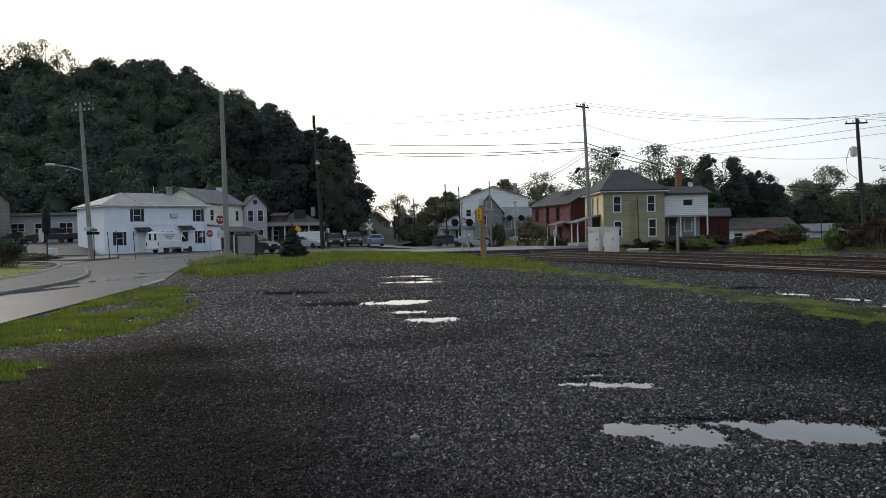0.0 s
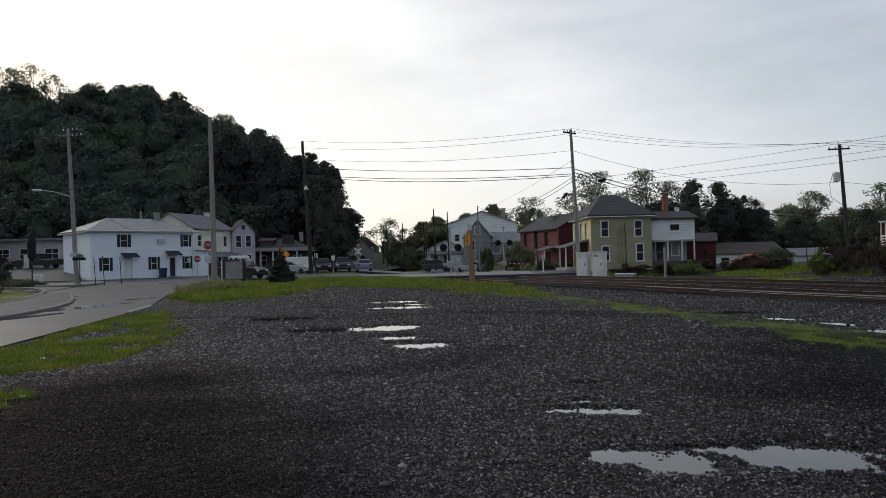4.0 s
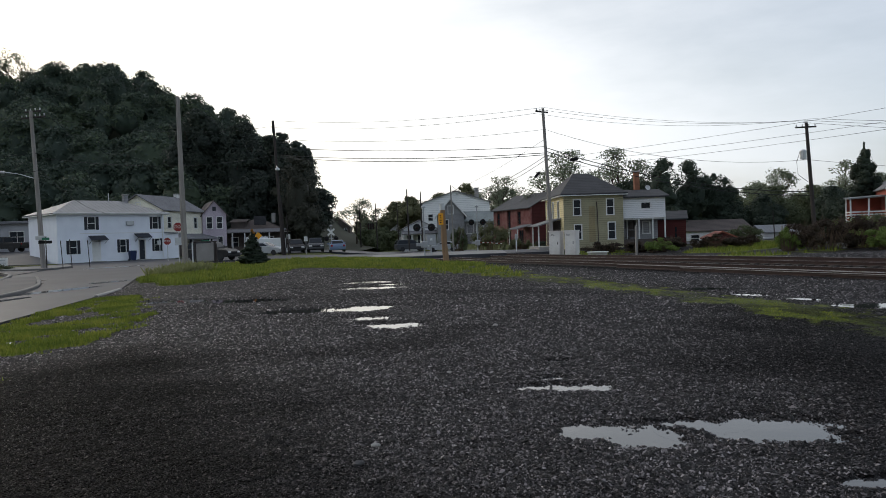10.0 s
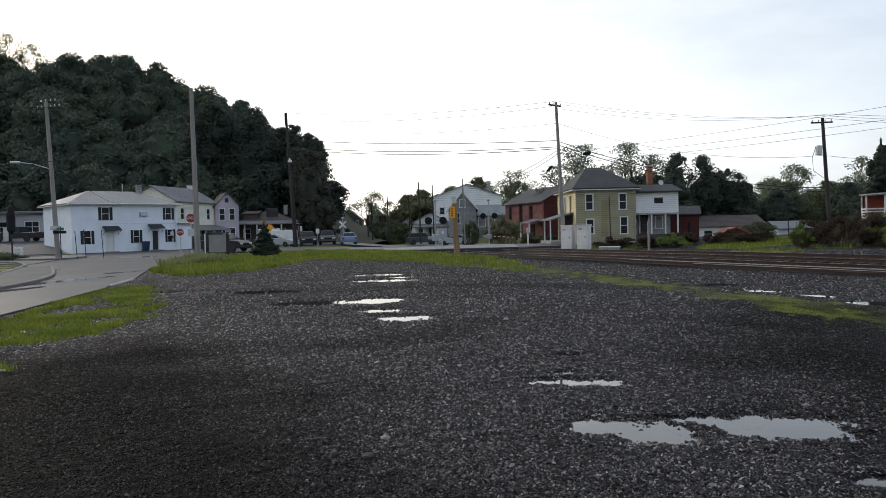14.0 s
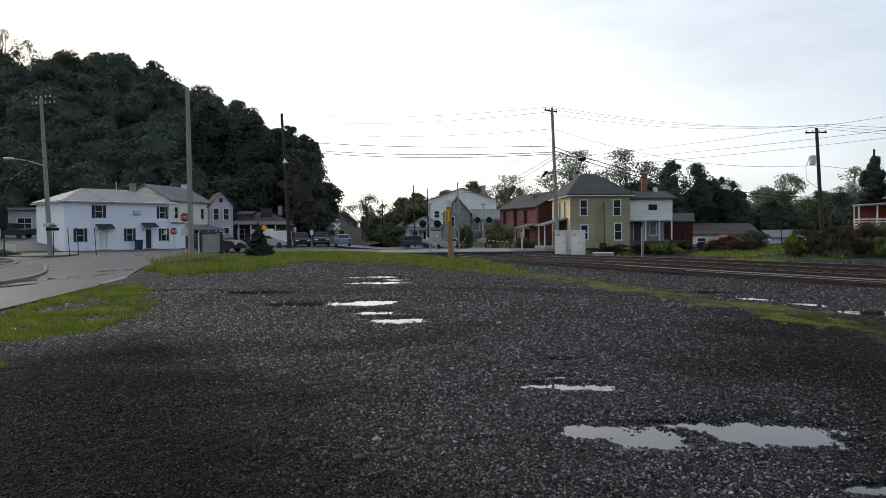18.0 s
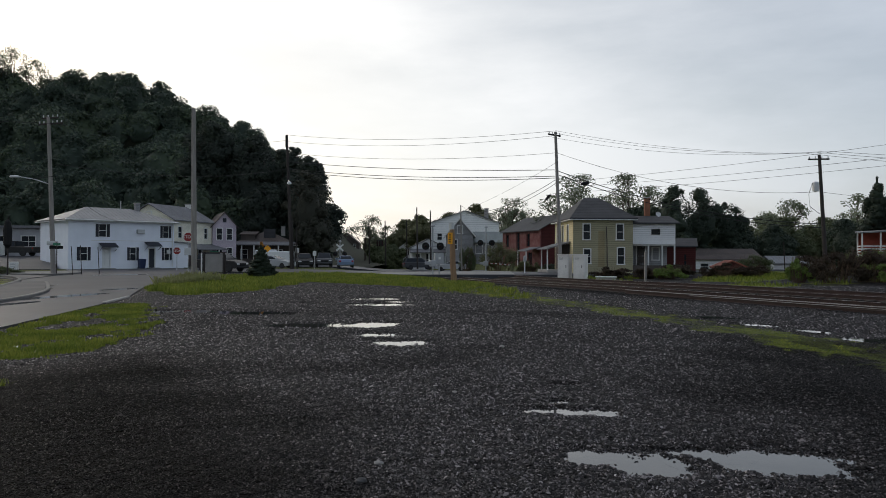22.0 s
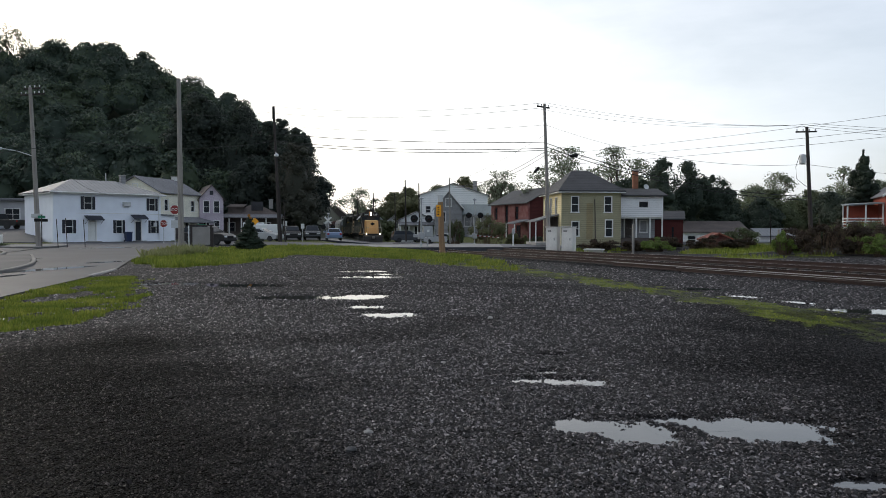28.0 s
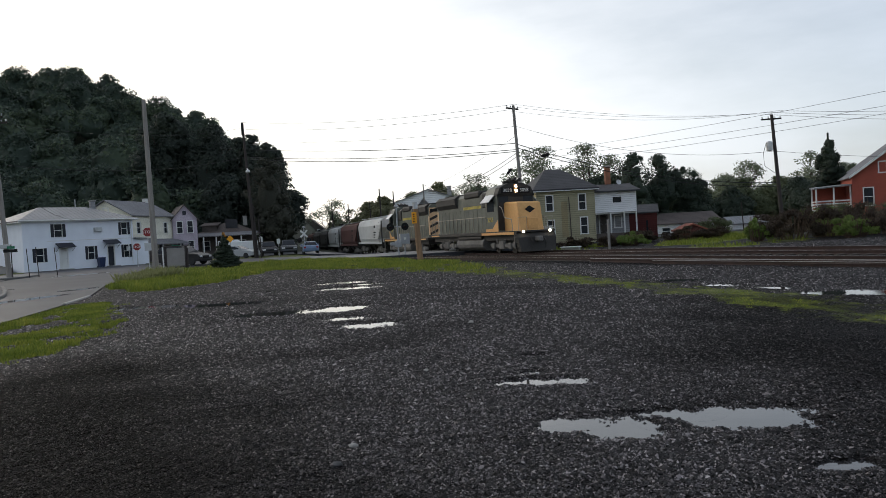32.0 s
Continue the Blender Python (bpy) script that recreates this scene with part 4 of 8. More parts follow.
# ---- trees ----
def leaves(blobs, n, size, rng, flat=0.7, loose=0.55, low=0.5):
    """Small leaf clumps on the shells of the blobs (x, y, z, rx, ry, rz), as arrays."""
    B = np.array(blobs, float)
    w = (B[:, 3] * B[:, 4] + B[:, 4] * B[:, 5] + B[:, 3] * B[:, 5])
    k = rng.choice(len(B), n, p=w / w.sum())
    d = rng.normal(size=(n, 3))
    d /= np.linalg.norm(d, axis=1)[:, None]
    d[:, 2] = np.where(d[:, 2] < -0.35, -d[:, 2], d[:, 2])
    r = low + (1.12 - low) * rng.random(n) ** 0.7
    c = B[k, :3] + d * B[k, 3:6] * r[:, None]
    s = size * (0.55 + 0.9 * rng.random(n))
    nrm = d * 1.1 + rng.normal(size=(n, 3)) * loose + np.array([0, 0, 0.35])
    nrm /= np.linalg.norm(nrm, axis=1)[:, None]
    u = np.cross(nrm, rng.normal(size=(n, 3)))
    u /= np.linalg.norm(u, axis=1)[:, None] + 1e-9
    v = np.cross(nrm, u)
    S = s[:, None]
    V = np.stack([c - u * S, c + v * S * flat - nrm * S * 0.2, c + u * S, c - v * S * flat - nrm * S * 0.2], 1).reshape(-1, 3)
    F = (np.array([(0, 1, 2), (0, 2, 3)])[None] + (np.arange(n) * 4)[:, None, None]).reshape(-1, 3)
    return V, F


def ball():
    """A small rounded solid, as arrays: 12 columns, 7 rows."""
    n, m = 12, 7
    v = [(math.sin(math.pi * (i + 0.5) / m) * math.cos(2 * math.pi * k / n), math.sin(math.pi * (i + 0.5) / m) * math.sin(2 * math.pi * k / n), math.cos(math.pi * (i + 0.5) / m)) for i in range(m) for k in range(n)]
    v += [(0, 0, 1), (0, 0, -1)]
    f = [(i * n + k, (i + 1) * n + k, (i + 1) * n + (k + 1) % n) for i in range(m - 1) for k in range(n)] + [(i * n + k, (i + 1) * n + (k + 1) % n, i * n + (k + 1) % n) for i in range(m - 1) for k in range(n)]
    f += [(m * n, k, (k + 1) % n) for k in range(n)] + [(m * n + 1, (m - 1) * n + (k + 1) % n, (m - 1) * n + k) for k in range(n)]
    return np.array(v), np.array(f)


BALL_V, BALL_F = ball()


def cores(blobs, size, rng):
    """The dense inside of the leaf masses: lumpy solids within the blobs."""
    B = np.array(blobs, float)
    lump = 1 + (rng.random((len(B), len(BALL_V), 1)) - 0.5) * 0.35
    V = B[:, None, :3] + BALL_V[None] * B[:, None, 3:6] * size * lump
    F = BALL_F[None] + (np.arange(len(B)) * len(BALL_V))[:, None, None]
    return V.reshape(-1, 3), F.reshape(-1, 3)


def merged(*pairs):
    """Several meshes as one."""
    vs, fs, k = [], [], 0
    for v, f in pairs:
        vs.append(v)
        fs.append(f + k)
        k += len(v)
    return np.concatenate(vs), np.concatenate(fs)


def trunk_geo(h, r, limbs, rng, spread):
    g = Geo()
    pts = [(rng.normal() * 0.15 * i / 4, rng.normal() * 0.15 * i / 4, h * i / 4) for i in range(5)]
    for i in range(4):
        g.tube(pts[i], pts[i + 1], r * (1 - 0.2 * i), r * (1 - 0.2 * (i + 1)), 9, False)
    for k in range(limbs):
        z = h * (0.4 + 0.55 * rng.random())
        a = rng.random() * 6.283
        q = Vector((math.cos(a) * spread * 0.4, math.sin(a) * spread * 0.4, min(z + spread * 0.3, h * 1.05)))
        e = Vector((math.cos(a + 0.3) * spread * 0.7, math.sin(a + 0.3) * spread * 0.7, min(z + spread * 0.6, h * 1.15)))
        g.tube((0, 0, z), q, r * 0.4, r * 0.22, 6, False)
        g.tube(q, e, r * 0.22, r * 0.06, 5, False)
    return g


def tree(x, y, h, w, material, label, seed, n=2600, leaf=0.28, z=0.0, crown_from=0.25, lobes=19, group="", name="deciduous_tree"):
    rng = np.random.default_rng(seed)
    t = thing(name, pose(x, y, z or at_ground(x, y)), label, "tree", group)
    part("trunk", trunk_geo(h * 0.72, 0.022 * h, 7, rng, w * 0.45), BARK, t)
    blobs = []
    for k in range(lobes):
        u = (k + 0.5) / lobes
        a = rng.random() * 6.283
        zc = h * (crown_from + (0.93 - crown_from) * u)
        rad = w * 0.5 * math.sin(math.pi * (0.18 + 0.76 * u)) * (0.75 + 0.5 * rng.random())
        off = rad * (0.45 + 0.35 * rng.random())
        rr = max(0.21 * w * (0.45 + 0.75 * rng.random()) * (1.15 - 0.55 * u), 0.3)
        q = (math.cos(a) * off, math.sin(a) * off, min(zc, h - rr * 0.8))
        blobs.append((*q, rr, rr, rr * 0.85))
        for _ in range(3):
            e = rng.normal(size=3)
            e /= np.linalg.norm(e)
            blobs.append((q[0] + e[0] * rr * 0.85, q[1] + e[1] * rr * 0.85, min(q[2] + abs(e[2]) * rr * 0.75, h - 0.3 * rr), rr * 0.42, rr * 0.42, rr * 0.36))
    blobs.append((0, 0, h * (crown_from + 0.95) / 2, w * 0.34, w * 0.34, h * (0.95 - crown_from) * 0.44))
    V, F = merged(leaves(blobs, int(n * 2.3), leaf * 0.6, rng, 0.62, 0.6, 0.78), cores(blobs, 0.66, rng))
    part("crown", np_mesh("crown", V, F, material), material, t)
    return t


def bare_tree(x, y, h, w, material, label, seed, n=900, leaf=0.22, z=0.0, group=""):
    """A thin-leaved tree through whose branches the sky shows."""
    rng = np.random.default_rng(seed)
    t = thing("thin_leaved_tree", pose(x, y, z), label, "tree", group)
    g = Geo()
    g.tube((0, 0, 0), (0, 0, h * 0.45), 0.02 * h, 0.014 * h, 8, False)
    tips = []
    def grow(p, d, ln, r, k):
        e = p + d * ln
        g.tube(p, e, r, r * 0.6, 5, False)
        if k <= 1:
            tips.append(e)
        if k == 0:
            return
        for _ in range(3 if k > 1 else 4):
            q = (d + Vector(rng.normal(size=3)) * 0.42 + Vector((0, 0, 0.12))).normalized()
            grow(e, q, ln * 0.72, r * 0.6, k - 1)
    for i in range(6):
        a = i * 1.26 + rng.random()
        side = 0.15 if i == 5 else 0.85
        grow(Vector((0, 0, h * (0.2 + 0.045 * i))), Vector((math.cos(a) * side * w / h, math.sin(a) * side * w / h, 0.8)).normalized(), h * 0.195, 0.009 * h, 3)
    part("trunk", g, BARK, t, "trunk and fine branches")
    blobs = [(*p, 0.075 * h, 0.075 * h, 0.06 * h) for p in tips]
    V, F = leaves(blobs, n, leaf, rng)
    part("crown", np_mesh("crown", V, F, material), material, t, "sparse young leaves")
    return t


def spruce(x, y, h, w, label, seed, n=3000, z=0.0, name="spruce_tree", leaf=0.16, full=0.85):
    rng = np.random.default_rng(seed)
    t = thing(name, pose(x, y, z), label, "tree")
    part("trunk", Geo().tube((0, 0, 0), (0, 0, h * 0.97), 0.025 * h, 0.004 * h, 8), BARK, t)
    blobs = []
    rows = 15
    for i in range(rows):
        u = i / (rows - 1)
        zc, rad = h * (0.07 + 0.88 * u), w * 0.5 * ((1.0 - u) ** full * min(1.0, 0.72 + 2.2 * u) + 0.03)
        for k in range(max(4, int(13 * (1 - u)))):
            a = rng.random() * 6.283
            o = rad * (0.6 + 0.25 * rng.random())
            blobs.append((math.cos(a) * o, math.sin(a) * o, zc - 0.1 * rad, max(rad * 0.36, 0.05), max(rad * 0.36, 0.05), max(h * 0.05, 0.05)))
        blobs.append((0, 0, zc, rad * 0.8, rad * 0.8, h * 0.06))
    V, F = merged(leaves(blobs, n, leaf, rng, 0.4, 0.5, 0.7), cores(blobs, 0.8, rng))
    V[:, 2] = np.maximum(V[:, 2], -0.02)
    part("crown", np_mesh("crown", V, F, LEAF_FIR), LEAF_FIR, t, "dense dark needles")
    return t


def bush(x, y, w, d, h, material, label, seed, n=1100, leaf=0.14, z=0.0, name="bush", group=""):
    rng = np.random.default_rng(seed)
    blobs = []
    for k in range(26):
        bx, by = (rng.random() - 0.5) * w * 0.9, (rng.random() - 0.5) * d * 0.9
        top = h * (1.0 - 0.5 * (2 * abs(bx) / w) ** 2) * (0.75 + 0.3 * rng.random())
        bz = top * (0.15 + 0.7 * rng.random())
        blobs.append((bx, by, bz, w * (0.08 + 0.07 * rng.random()), d * (0.08 + 0.07 * rng.random()), h * (0.12 + 0.1 * rng.random())))
    t = thing(name, pose(x, y, z or at_ground(x, y)), label, "bush", group)
    V, F = merged(leaves(blobs, int(n * 1.9), leaf * 0.6, rng, 0.6, 0.9, 0.35), cores(blobs, 0.42, rng))
    V[:, 2] = np.maximum(V[:, 2], -0.02)
    part("foliage", np_mesh("foliage", V, F, material), material, t)
    g = Geo()
    for k in range(90):
        a, b = rng.random() * 6.283, rng.random() ** 0.5
        u, v = math.cos(a) * w * 0.45 * b, math.sin(a) * d * 0.45 * b
        tip = h * (0.65 + 0.5 * rng.random()) * (1 - 0.3 * b)
        g.tube((u * 0.55, v * 0.55, 0), (u * 0.85, v * 0.85, tip * 0.6), 0.014, 0.01, 4, False)
        g.tube((u * 0.85, v * 0.85, tip * 0.6), (u * (1.0 + 0.25 * rng.random()), v * (1.0 + 0.25 * rng.random()), tip), 0.01, 0.004, 4, False)
    part("twig_tangle", g, TWIG, t, "arching bare twigs")
    return t


# ---- wooded hill ----
RIDGE_X = [-420, -300, -200, -130, -105, -84, -79, -74, -62, -51, -40, -30, -22, 0]
RIDGE_Z = [50, 48, 43, 42, 40, 41.8, 38.5, 35.5, 30.8, 25.5, 15.5, 4.5, 0, 0]


def hill_z(x, y):
    top = np.interp(x, RIDGE_X, RIDGE_Z)
    foot = np.interp(x, [-420, -60, -30, 0], [96, 104, 122, 150])
    return top * step01(foot, 218, y) * step01(420, 250, y) - 0.3


def hill():
    xs, ys = np.linspace(-420, -10, 60), np.linspace(94, 430, 50)
    X, Y = np.meshgrid(xs, ys)
    i = np.arange(X.size).reshape(X.shape)
    f = np.stack([i[:-1, :-1], i[:-1, 1:], i[1:, 1:], i[1:, :-1]], -1).reshape(-1, 4)
    me = np_mesh("hillside", np.stack([X, Y, hill_z(X, Y)], -1).reshape(-1, 3), f, SOIL)
    me.shade_smooth()
    tagged(new("hillside", me), "steep dark hillside soil under woods", "hill", kind="structure")
    rng = np.random.default_rng(77)
    big, small = [], []
    for row in range(13):
        y0 = 104 + 9.6 * row
        x = -232 + 8 * rng.random()
        while x < -34:
            r = 3.3 + 3.0 * rng.random() ** 1.3
            px, py = x, y0 + (rng.random() - 0.5) * 9
            x += r * (1.2 + 0.55 * rng.random())
            if py < np.interp(px, [-215, -60, -30, -10], [104, 108, 124, 150]):
                continue
            z = float(hill_z(np.array([px]), np.array([py]))[0])
            h = 8.5 + 5.5 * rng.random()
            tall = 1.0 + 0.5 * rng.random()
            big.append((px, py, z + h - r * tall, r * 0.86, r * 0.86, r * tall * 0.86))
            if row < 2:
                big.append((px, py, z + 2.5, r, r, 4.0))
            for k in range(15):
                a, e = rng.random() * 6.283, rng.random() ** 0.8 * 1.9 - 0.55
                q = r * (0.18 + 0.24 * rng.random())
                o = r * (0.72 + 0.25 * rng.random())
                small.append((px + math.cos(a) * math.cos(e) * o, py + math.sin(a) * math.cos(e) * o, z + h - r * tall + math.sin(e) * o * tall, q, q, q))
    big, small = np.array(big), np.array(small)
    V, F = merged(leaves(small, 470000, 0.3, rng, 0.62, 0.75, 0.5), leaves(big, 130000, 0.4, rng, 0.62, 0.75, 0.93), cores(big, 0.86, rng))
    tagged(new("hill_woods", np_mesh("hill_woods", V, F, LEAF_HILL_HAZE)), "dense dark green broadleaf woods on the hill", "woods", kind="stuff")


hill()

# big dark tree group at the end of the hill
for i, (x, y, h, w) in enumerate([(-22.5, 126, 18.6, 13), (-26.5, 132, 22, 12), (-33, 132, 24.4, 13), (-41, 134, 27.4, 14), (-28, 146, 21, 11), (-29, 123, 14, 11), (-22.6, 124, 12.0, 8), (-36, 146, 26, 13)]):
    tree(x, y, h, w, LEAF_DARK, "tall dark green broadleaf tree at the foot of the hill", 100 + i, 6500, 0.4, crown_from=0.06, lobes=26, group="trees at the hill's foot")
tree(-20.7, 118, 15.8, 9.2, LEAF_AIRY, "airy brownish green tree at the foot of the hill", 111, 3600, 0.26, crown_from=0.08, lobes=24)
for i, (x, y, h) in enumerate([(-119, 203, 21), (-112, 206, 18), (-127, 204, 20)]):
    bare_tree(x, y, h, 9, LEAF_PALE, "thin pale tree on the skyline of the hill", 115 + i, 1500, 0.22, float(hill_z(np.array([x]), np.array([y]))[0]))
# pale trees against the sky in the middle
bare_tree(-18.3, 190, 13.0, 12, LEAF_PALE, "thin pale green tree against the sky", 201, 1500, 0.2)
bare_tree(-13.7, 200, 10.0, 9, LEAF_PALE, "thin pale green tree against the sky", 202, 1000, 0.2)
for i, (x, y, h, w, mtl) in enumerate([(-8.5, 196, 11.5, 10, LEAF_MID), (-3, 188, 12, 12, LEAF_MID), (3, 185, 12.5, 12, LEAF_MID), (-20, 236, 9, 9, LEAF_MID), (-16, 215, 7, 10, LEAF_MID),
                                       (11.6, 206, 16.6, 14, LEAF_MID), (21, 186, 13.5, 13, LEAF_PALE), (27, 184, 12, 12, LEAF_MID)]):
    tree(x, y, h, w, LEAF_OLIVE if mtl is LEAF_MID else mtl, "green broadleaf tree among the houses", 210 + i, 3000, 0.3, crown_from=0.15, group="trees behind the village")
# mid tone instead of deep green: haze put into the leaf colour
for i, (x, y, h, w) in enumerate([(-10.0, 162, 4.6, 6), (-9.6, 150, 4.2, 5), (-8.8, 152, 5.0, 6), (-13.5, 172, 5.5, 7)]):
    tree(x, y, h, w, LEAF_MID, "green broadleaf tree among the houses", 225 + i, 2400, 0.28, crown_from=0.05, group="trees behind the village")
# trees behind the yellow house and to the right; lighter leaves on farther ones stand for haze
bare_tree(21, 108, 14.2, 11, LEAF_PALE, "thin-leaved pale tree behind the house", 231, 3600, 0.15)
bare_tree(29.2, 110, 14.6, 11, LEAF_PALE, "thin-leaved pale tree behind the house", 232, 3600, 0.15)
bare_tree(19.0, 180, 16.5, 14, LEAF_PALE, "thin-leaved pale tree behind the house", 233, 2200, 0.18)
for i, (x, y, h, w, mtl) in enumerate([(31, 95, 11.4, 8, LEAF_DEEP), (35.5, 96, 10.6, 8, LEAF_DEEP), (39.5, 97, 9.4, 7, LEAF_DEEP), (27.5, 98, 8.4, 7, LEAF_DEEP), (44, 118, 8.6, 9, LEAF_MID), (50, 120, 8.0, 10, LEAF_MID),
                                       (57, 124, 8.6, 10, LEAF_PALE), (63, 118, 8.2, 9, LEAF_MID), (47, 100, 6.0, 7, LEAF_DEEP), (51.5, 90, 6.6, 7, LEAF_DEEP), (58, 92, 6.2, 8, LEAF_DEEP), (70, 112, 9.5, 10, LEAF_PALE),
                                       (41, 106, 7.5, 9, LEAF_MID), (75, 95, 9, 10, LEAF_DEEP), (84, 100, 9, 10, LEAF_DEEP), (66, 86, 8, 9, LEAF_DEEP)]):
    tree(x, y, h, w, mtl, "leafy green tree beyond the tracks", 240 + i, 4000, 0.22, crown_from=0.05, group="trees beyond the tracks")
# thicket in lighter leaf tones, with the haze put into the colour
for i, (x, y, h, w) in enumerate([(40, 112, 5.5, 10), (48, 110, 5, 10), (55, 112, 5.5, 11), (62, 108, 5, 10), (70, 104, 5.5, 11), (34, 108, 5.5, 9), (78, 104, 6, 11)]):
    tree(x, y, h, w, (LEAF_MID, LEAF_OLIVE)[i % 2], "low leafy thicket tree beyond the garage", 280 + i, 3000, 0.22, crown_from=0.0, group="trees beyond the tracks")
for i, (x, y, h, w) in enumerate([(50, 104, 7.4, 9), (57, 103, 7.0, 9), (64, 98, 7.0, 10)]):
    tree(x, y, h, w, LEAF_MID, "leafy green tree beyond the tracks", 290 + i, 3600, 0.22, crown_from=0.0, group="trees beyond the tracks")
bare_tree(56, 116, 11.5, 8, LEAF_PALE, "thin pale tree above the woods", 261, 1900, 0.16)
bare_tree(68, 116, 12, 9, LEAF_PALE, "thin pale tree above the woods", 262, 1900, 0.16)
spruce(48.0, 78, 11.4, 6.4, "tall dark spruce tree behind the brick house", 270, 16000, -1.0, leaf=0.15, full=0.7)
SMALL_SPRUCE = spruce(-12.15, 50.7, 2.5, 2.2, "small bushy spruce on the grass verge", 271, 15000, 0, "small_spruce", 0.05)
_v, _f = leaves([(0, 0, 2.4, 0.1, 0.1, 0.16), (0.08, 0, 2.25, 0.12, 0.1, 0.1)], 260, 0.035, np.random.default_rng(9))
part("tip", np_mesh("tip", _v, _f, RUSTY_TIP), RUSTY_TIP, SMALL_SPRUCE, "orange-brown dry tip")


# ---- houses ----
def wall(parent, x0, x1, y, h, openings, material, turn=None, thick=0.22, name="wall", z0=-0.4, label=""):
    """A wall along local x whose outside faces -y, in one piece, with openings (x0, x1, z0, z1) through it."""
    g = Geo()
    xs = sorted({x0, x1, *[v for o in openings for v in o[:2]]})
    zs = sorted({z0, h, *[v for o in openings for v in o[2:4]]})
    nx, nz = len(xs), len(zs)
    def vid(i, k, d):
        return (d * nx + i) * nz + k
    vs = [(a, y + d * thick, c) for d in (0, 1) for a in xs for c in zs]
    def full(i, k):
        if not (0 <= i < nx - 1 and 0 <= k < nz - 1):
            return False
        cx, cz = (xs[i] + xs[i + 1]) / 2, (zs[k] + zs[k + 1]) / 2
        return not any(o[0] < cx < o[1] and o[2] < cz < o[3] for o in openings)
    fs = []
    for i in range(nx - 1):
        for k in range(nz - 1):
            if not full(i, k):
                continue
            for d in (0, 1):
                fs.append((vid(i, k, d), vid(i + 1, k, d), vid(i + 1, k + 1, d), vid(i, k + 1, d)))
            for di, dk, p, q in ((-1, 0, (i, k), (i, k + 1)), (1, 0, (i + 1, k), (i + 1, k + 1)), (0, -1, (i, k), (i + 1, k)), (0, 1, (i, k + 1), (i + 1, k + 1))):
                if not full(i + di, k + dk):
                    fs.append((vid(*p, 0), vid(*q, 0), vid(*q, 1), vid(*p, 1)))
    ob = part(name, g.add(vs, fs), material, parent, label)
    if turn is not None:
        ob.matrix_basis = turn
    return ob


def window(parent, x0, x1, z0, z1, y, turn=None, shutters=False, trim=0.1, trim_mat=None, bars=1, shutter_mat=None, one_shutter=0):
    """A window in a wall: frame proud of the wall, sashes, pane; shutters beside it."""
    t = trim * (0.5 if shutters else 1.0)
    g = Geo()
    for a, b, c, d in ((x0 - t, x1 + t, z1, z1 + t), (x0 - t * 1.3, x1 + t * 1.3, z0 - t, z0), (x0 - t, x0, z0, z1), (x1, x1 + t, z0, z1)):
        g.box(a, y - 0.04, c, b, y + 0.07, d)
    w = part("window", g, trim_mat or WHITE_TRIM, parent)
    if turn is not None:
        w.matrix_basis = turn
    part("pane", Geo().box(x0, y + 0.09, z0, x1, y + 0.11, z1), GLASS, w, "dark reflecting glass")
    s = Geo()
    zm = (z0 + z1) / 2
    s.box(x0, y + 0.05, zm - 0.03, x1, y + 0.1, zm + 0.03)
    for k in range(bars):
        xm = x0 + (x1 - x0) * (k + 1) / (bars + 1)
        if bars > 1 or x1 - x0 > 1.2:
            s.box(xm - 0.025, y + 0.05, z0, xm + 0.025, y + 0.1, z1)
    part("sash", s, trim_mat or WHITE_TRIM, w)
    if shutters:
        sw = (x1 - x0) * 0.42
        for a in ((x0 - t - sw, x0 - t), (x1 + t, x1 + t + sw)):
            gs = Geo().box(a[0], y - 0.05, z0 - 0.03, a[1], y - 0.005, z1 + 0.03)
            for k in range(7):
                zz = z0 + (z1 - z0) * (k + 0.5) / 7
                gs.box(a[0] + 0.04, y - 0.065, zz - 0.05, a[1] - 0.04, y - 0.05, zz + 0.03)
            part("shutter", gs, shutter_mat or SHUTTER, w, "dark louvred shutter")
    return w


def door(parent, x0, x1, z1, y, turn=None, material=None, label="", z0=0.1):
    g = Geo().box(x0, y + 0.06, z0, x1, y + 0.11, z1)
    for c, d in ((0.12, 0.45), (0.52, 0.92)):
        g.box(x0 + 0.14, y + 0.04, z0 + (z1 - z0) * c, x1 - 0.14, y + 0.06, z0 + (z1 - z0) * d)
    o = part("door", g, material or WHITE_TRIM, parent, label)
    if turn is not None:
        o.matrix_basis = turn
    f = Geo()
    for a, b, c, d in ((x0 - 0.1, x1 + 0.1, z1, z1 + 0.1), (x0 - 0.1, x0, z0, z1), (x1, x1 + 0.1, z0, z1)):
        f.box(a, y - 0.03, c, b, y + 0.06, d)
    part("door_frame", f, WHITE_TRIM, o)
    part("door_handle", Geo().tube((x1 - 0.1, y + 0.0, (z0 + z1) / 2), (x1 - 0.1, y + 0.06, (z0 + z1) / 2), 0.03), GALV, o)
    return o


def awning(parent, x0, x1, z, y, material, out=1.0):
    g = Geo().prism([(y, z + 0.5), (y - out, z + 0.05), (y - out, z), (y, z + 0.42)], x0, x1, axis="x")
    o = part("awning", g, material, parent, "small dark sloping awning")
    for x in (x0 + 0.05, x1 - 0.05):
        part("bracket", Geo().tube((x, y, z - 0.4), (x, y - out * 0.85, z + 0.02), 0.02, n=6), BLACK, o)
    return o


def slab(vs, th=0.12):
    """A roof plane of 3 or 4 corners with a thickness downwards."""
    n = len(vs)
    g = Geo()
    lo = [(x, y, z - th) for x, y, z in vs]
    return g.add(list(vs) + lo, [tuple(range(n)), tuple(range(2 * n - 1, n - 1, -1))] + [(i, n + i, n + (i + 1) % n, (i + 1) % n) for i in range(n)])


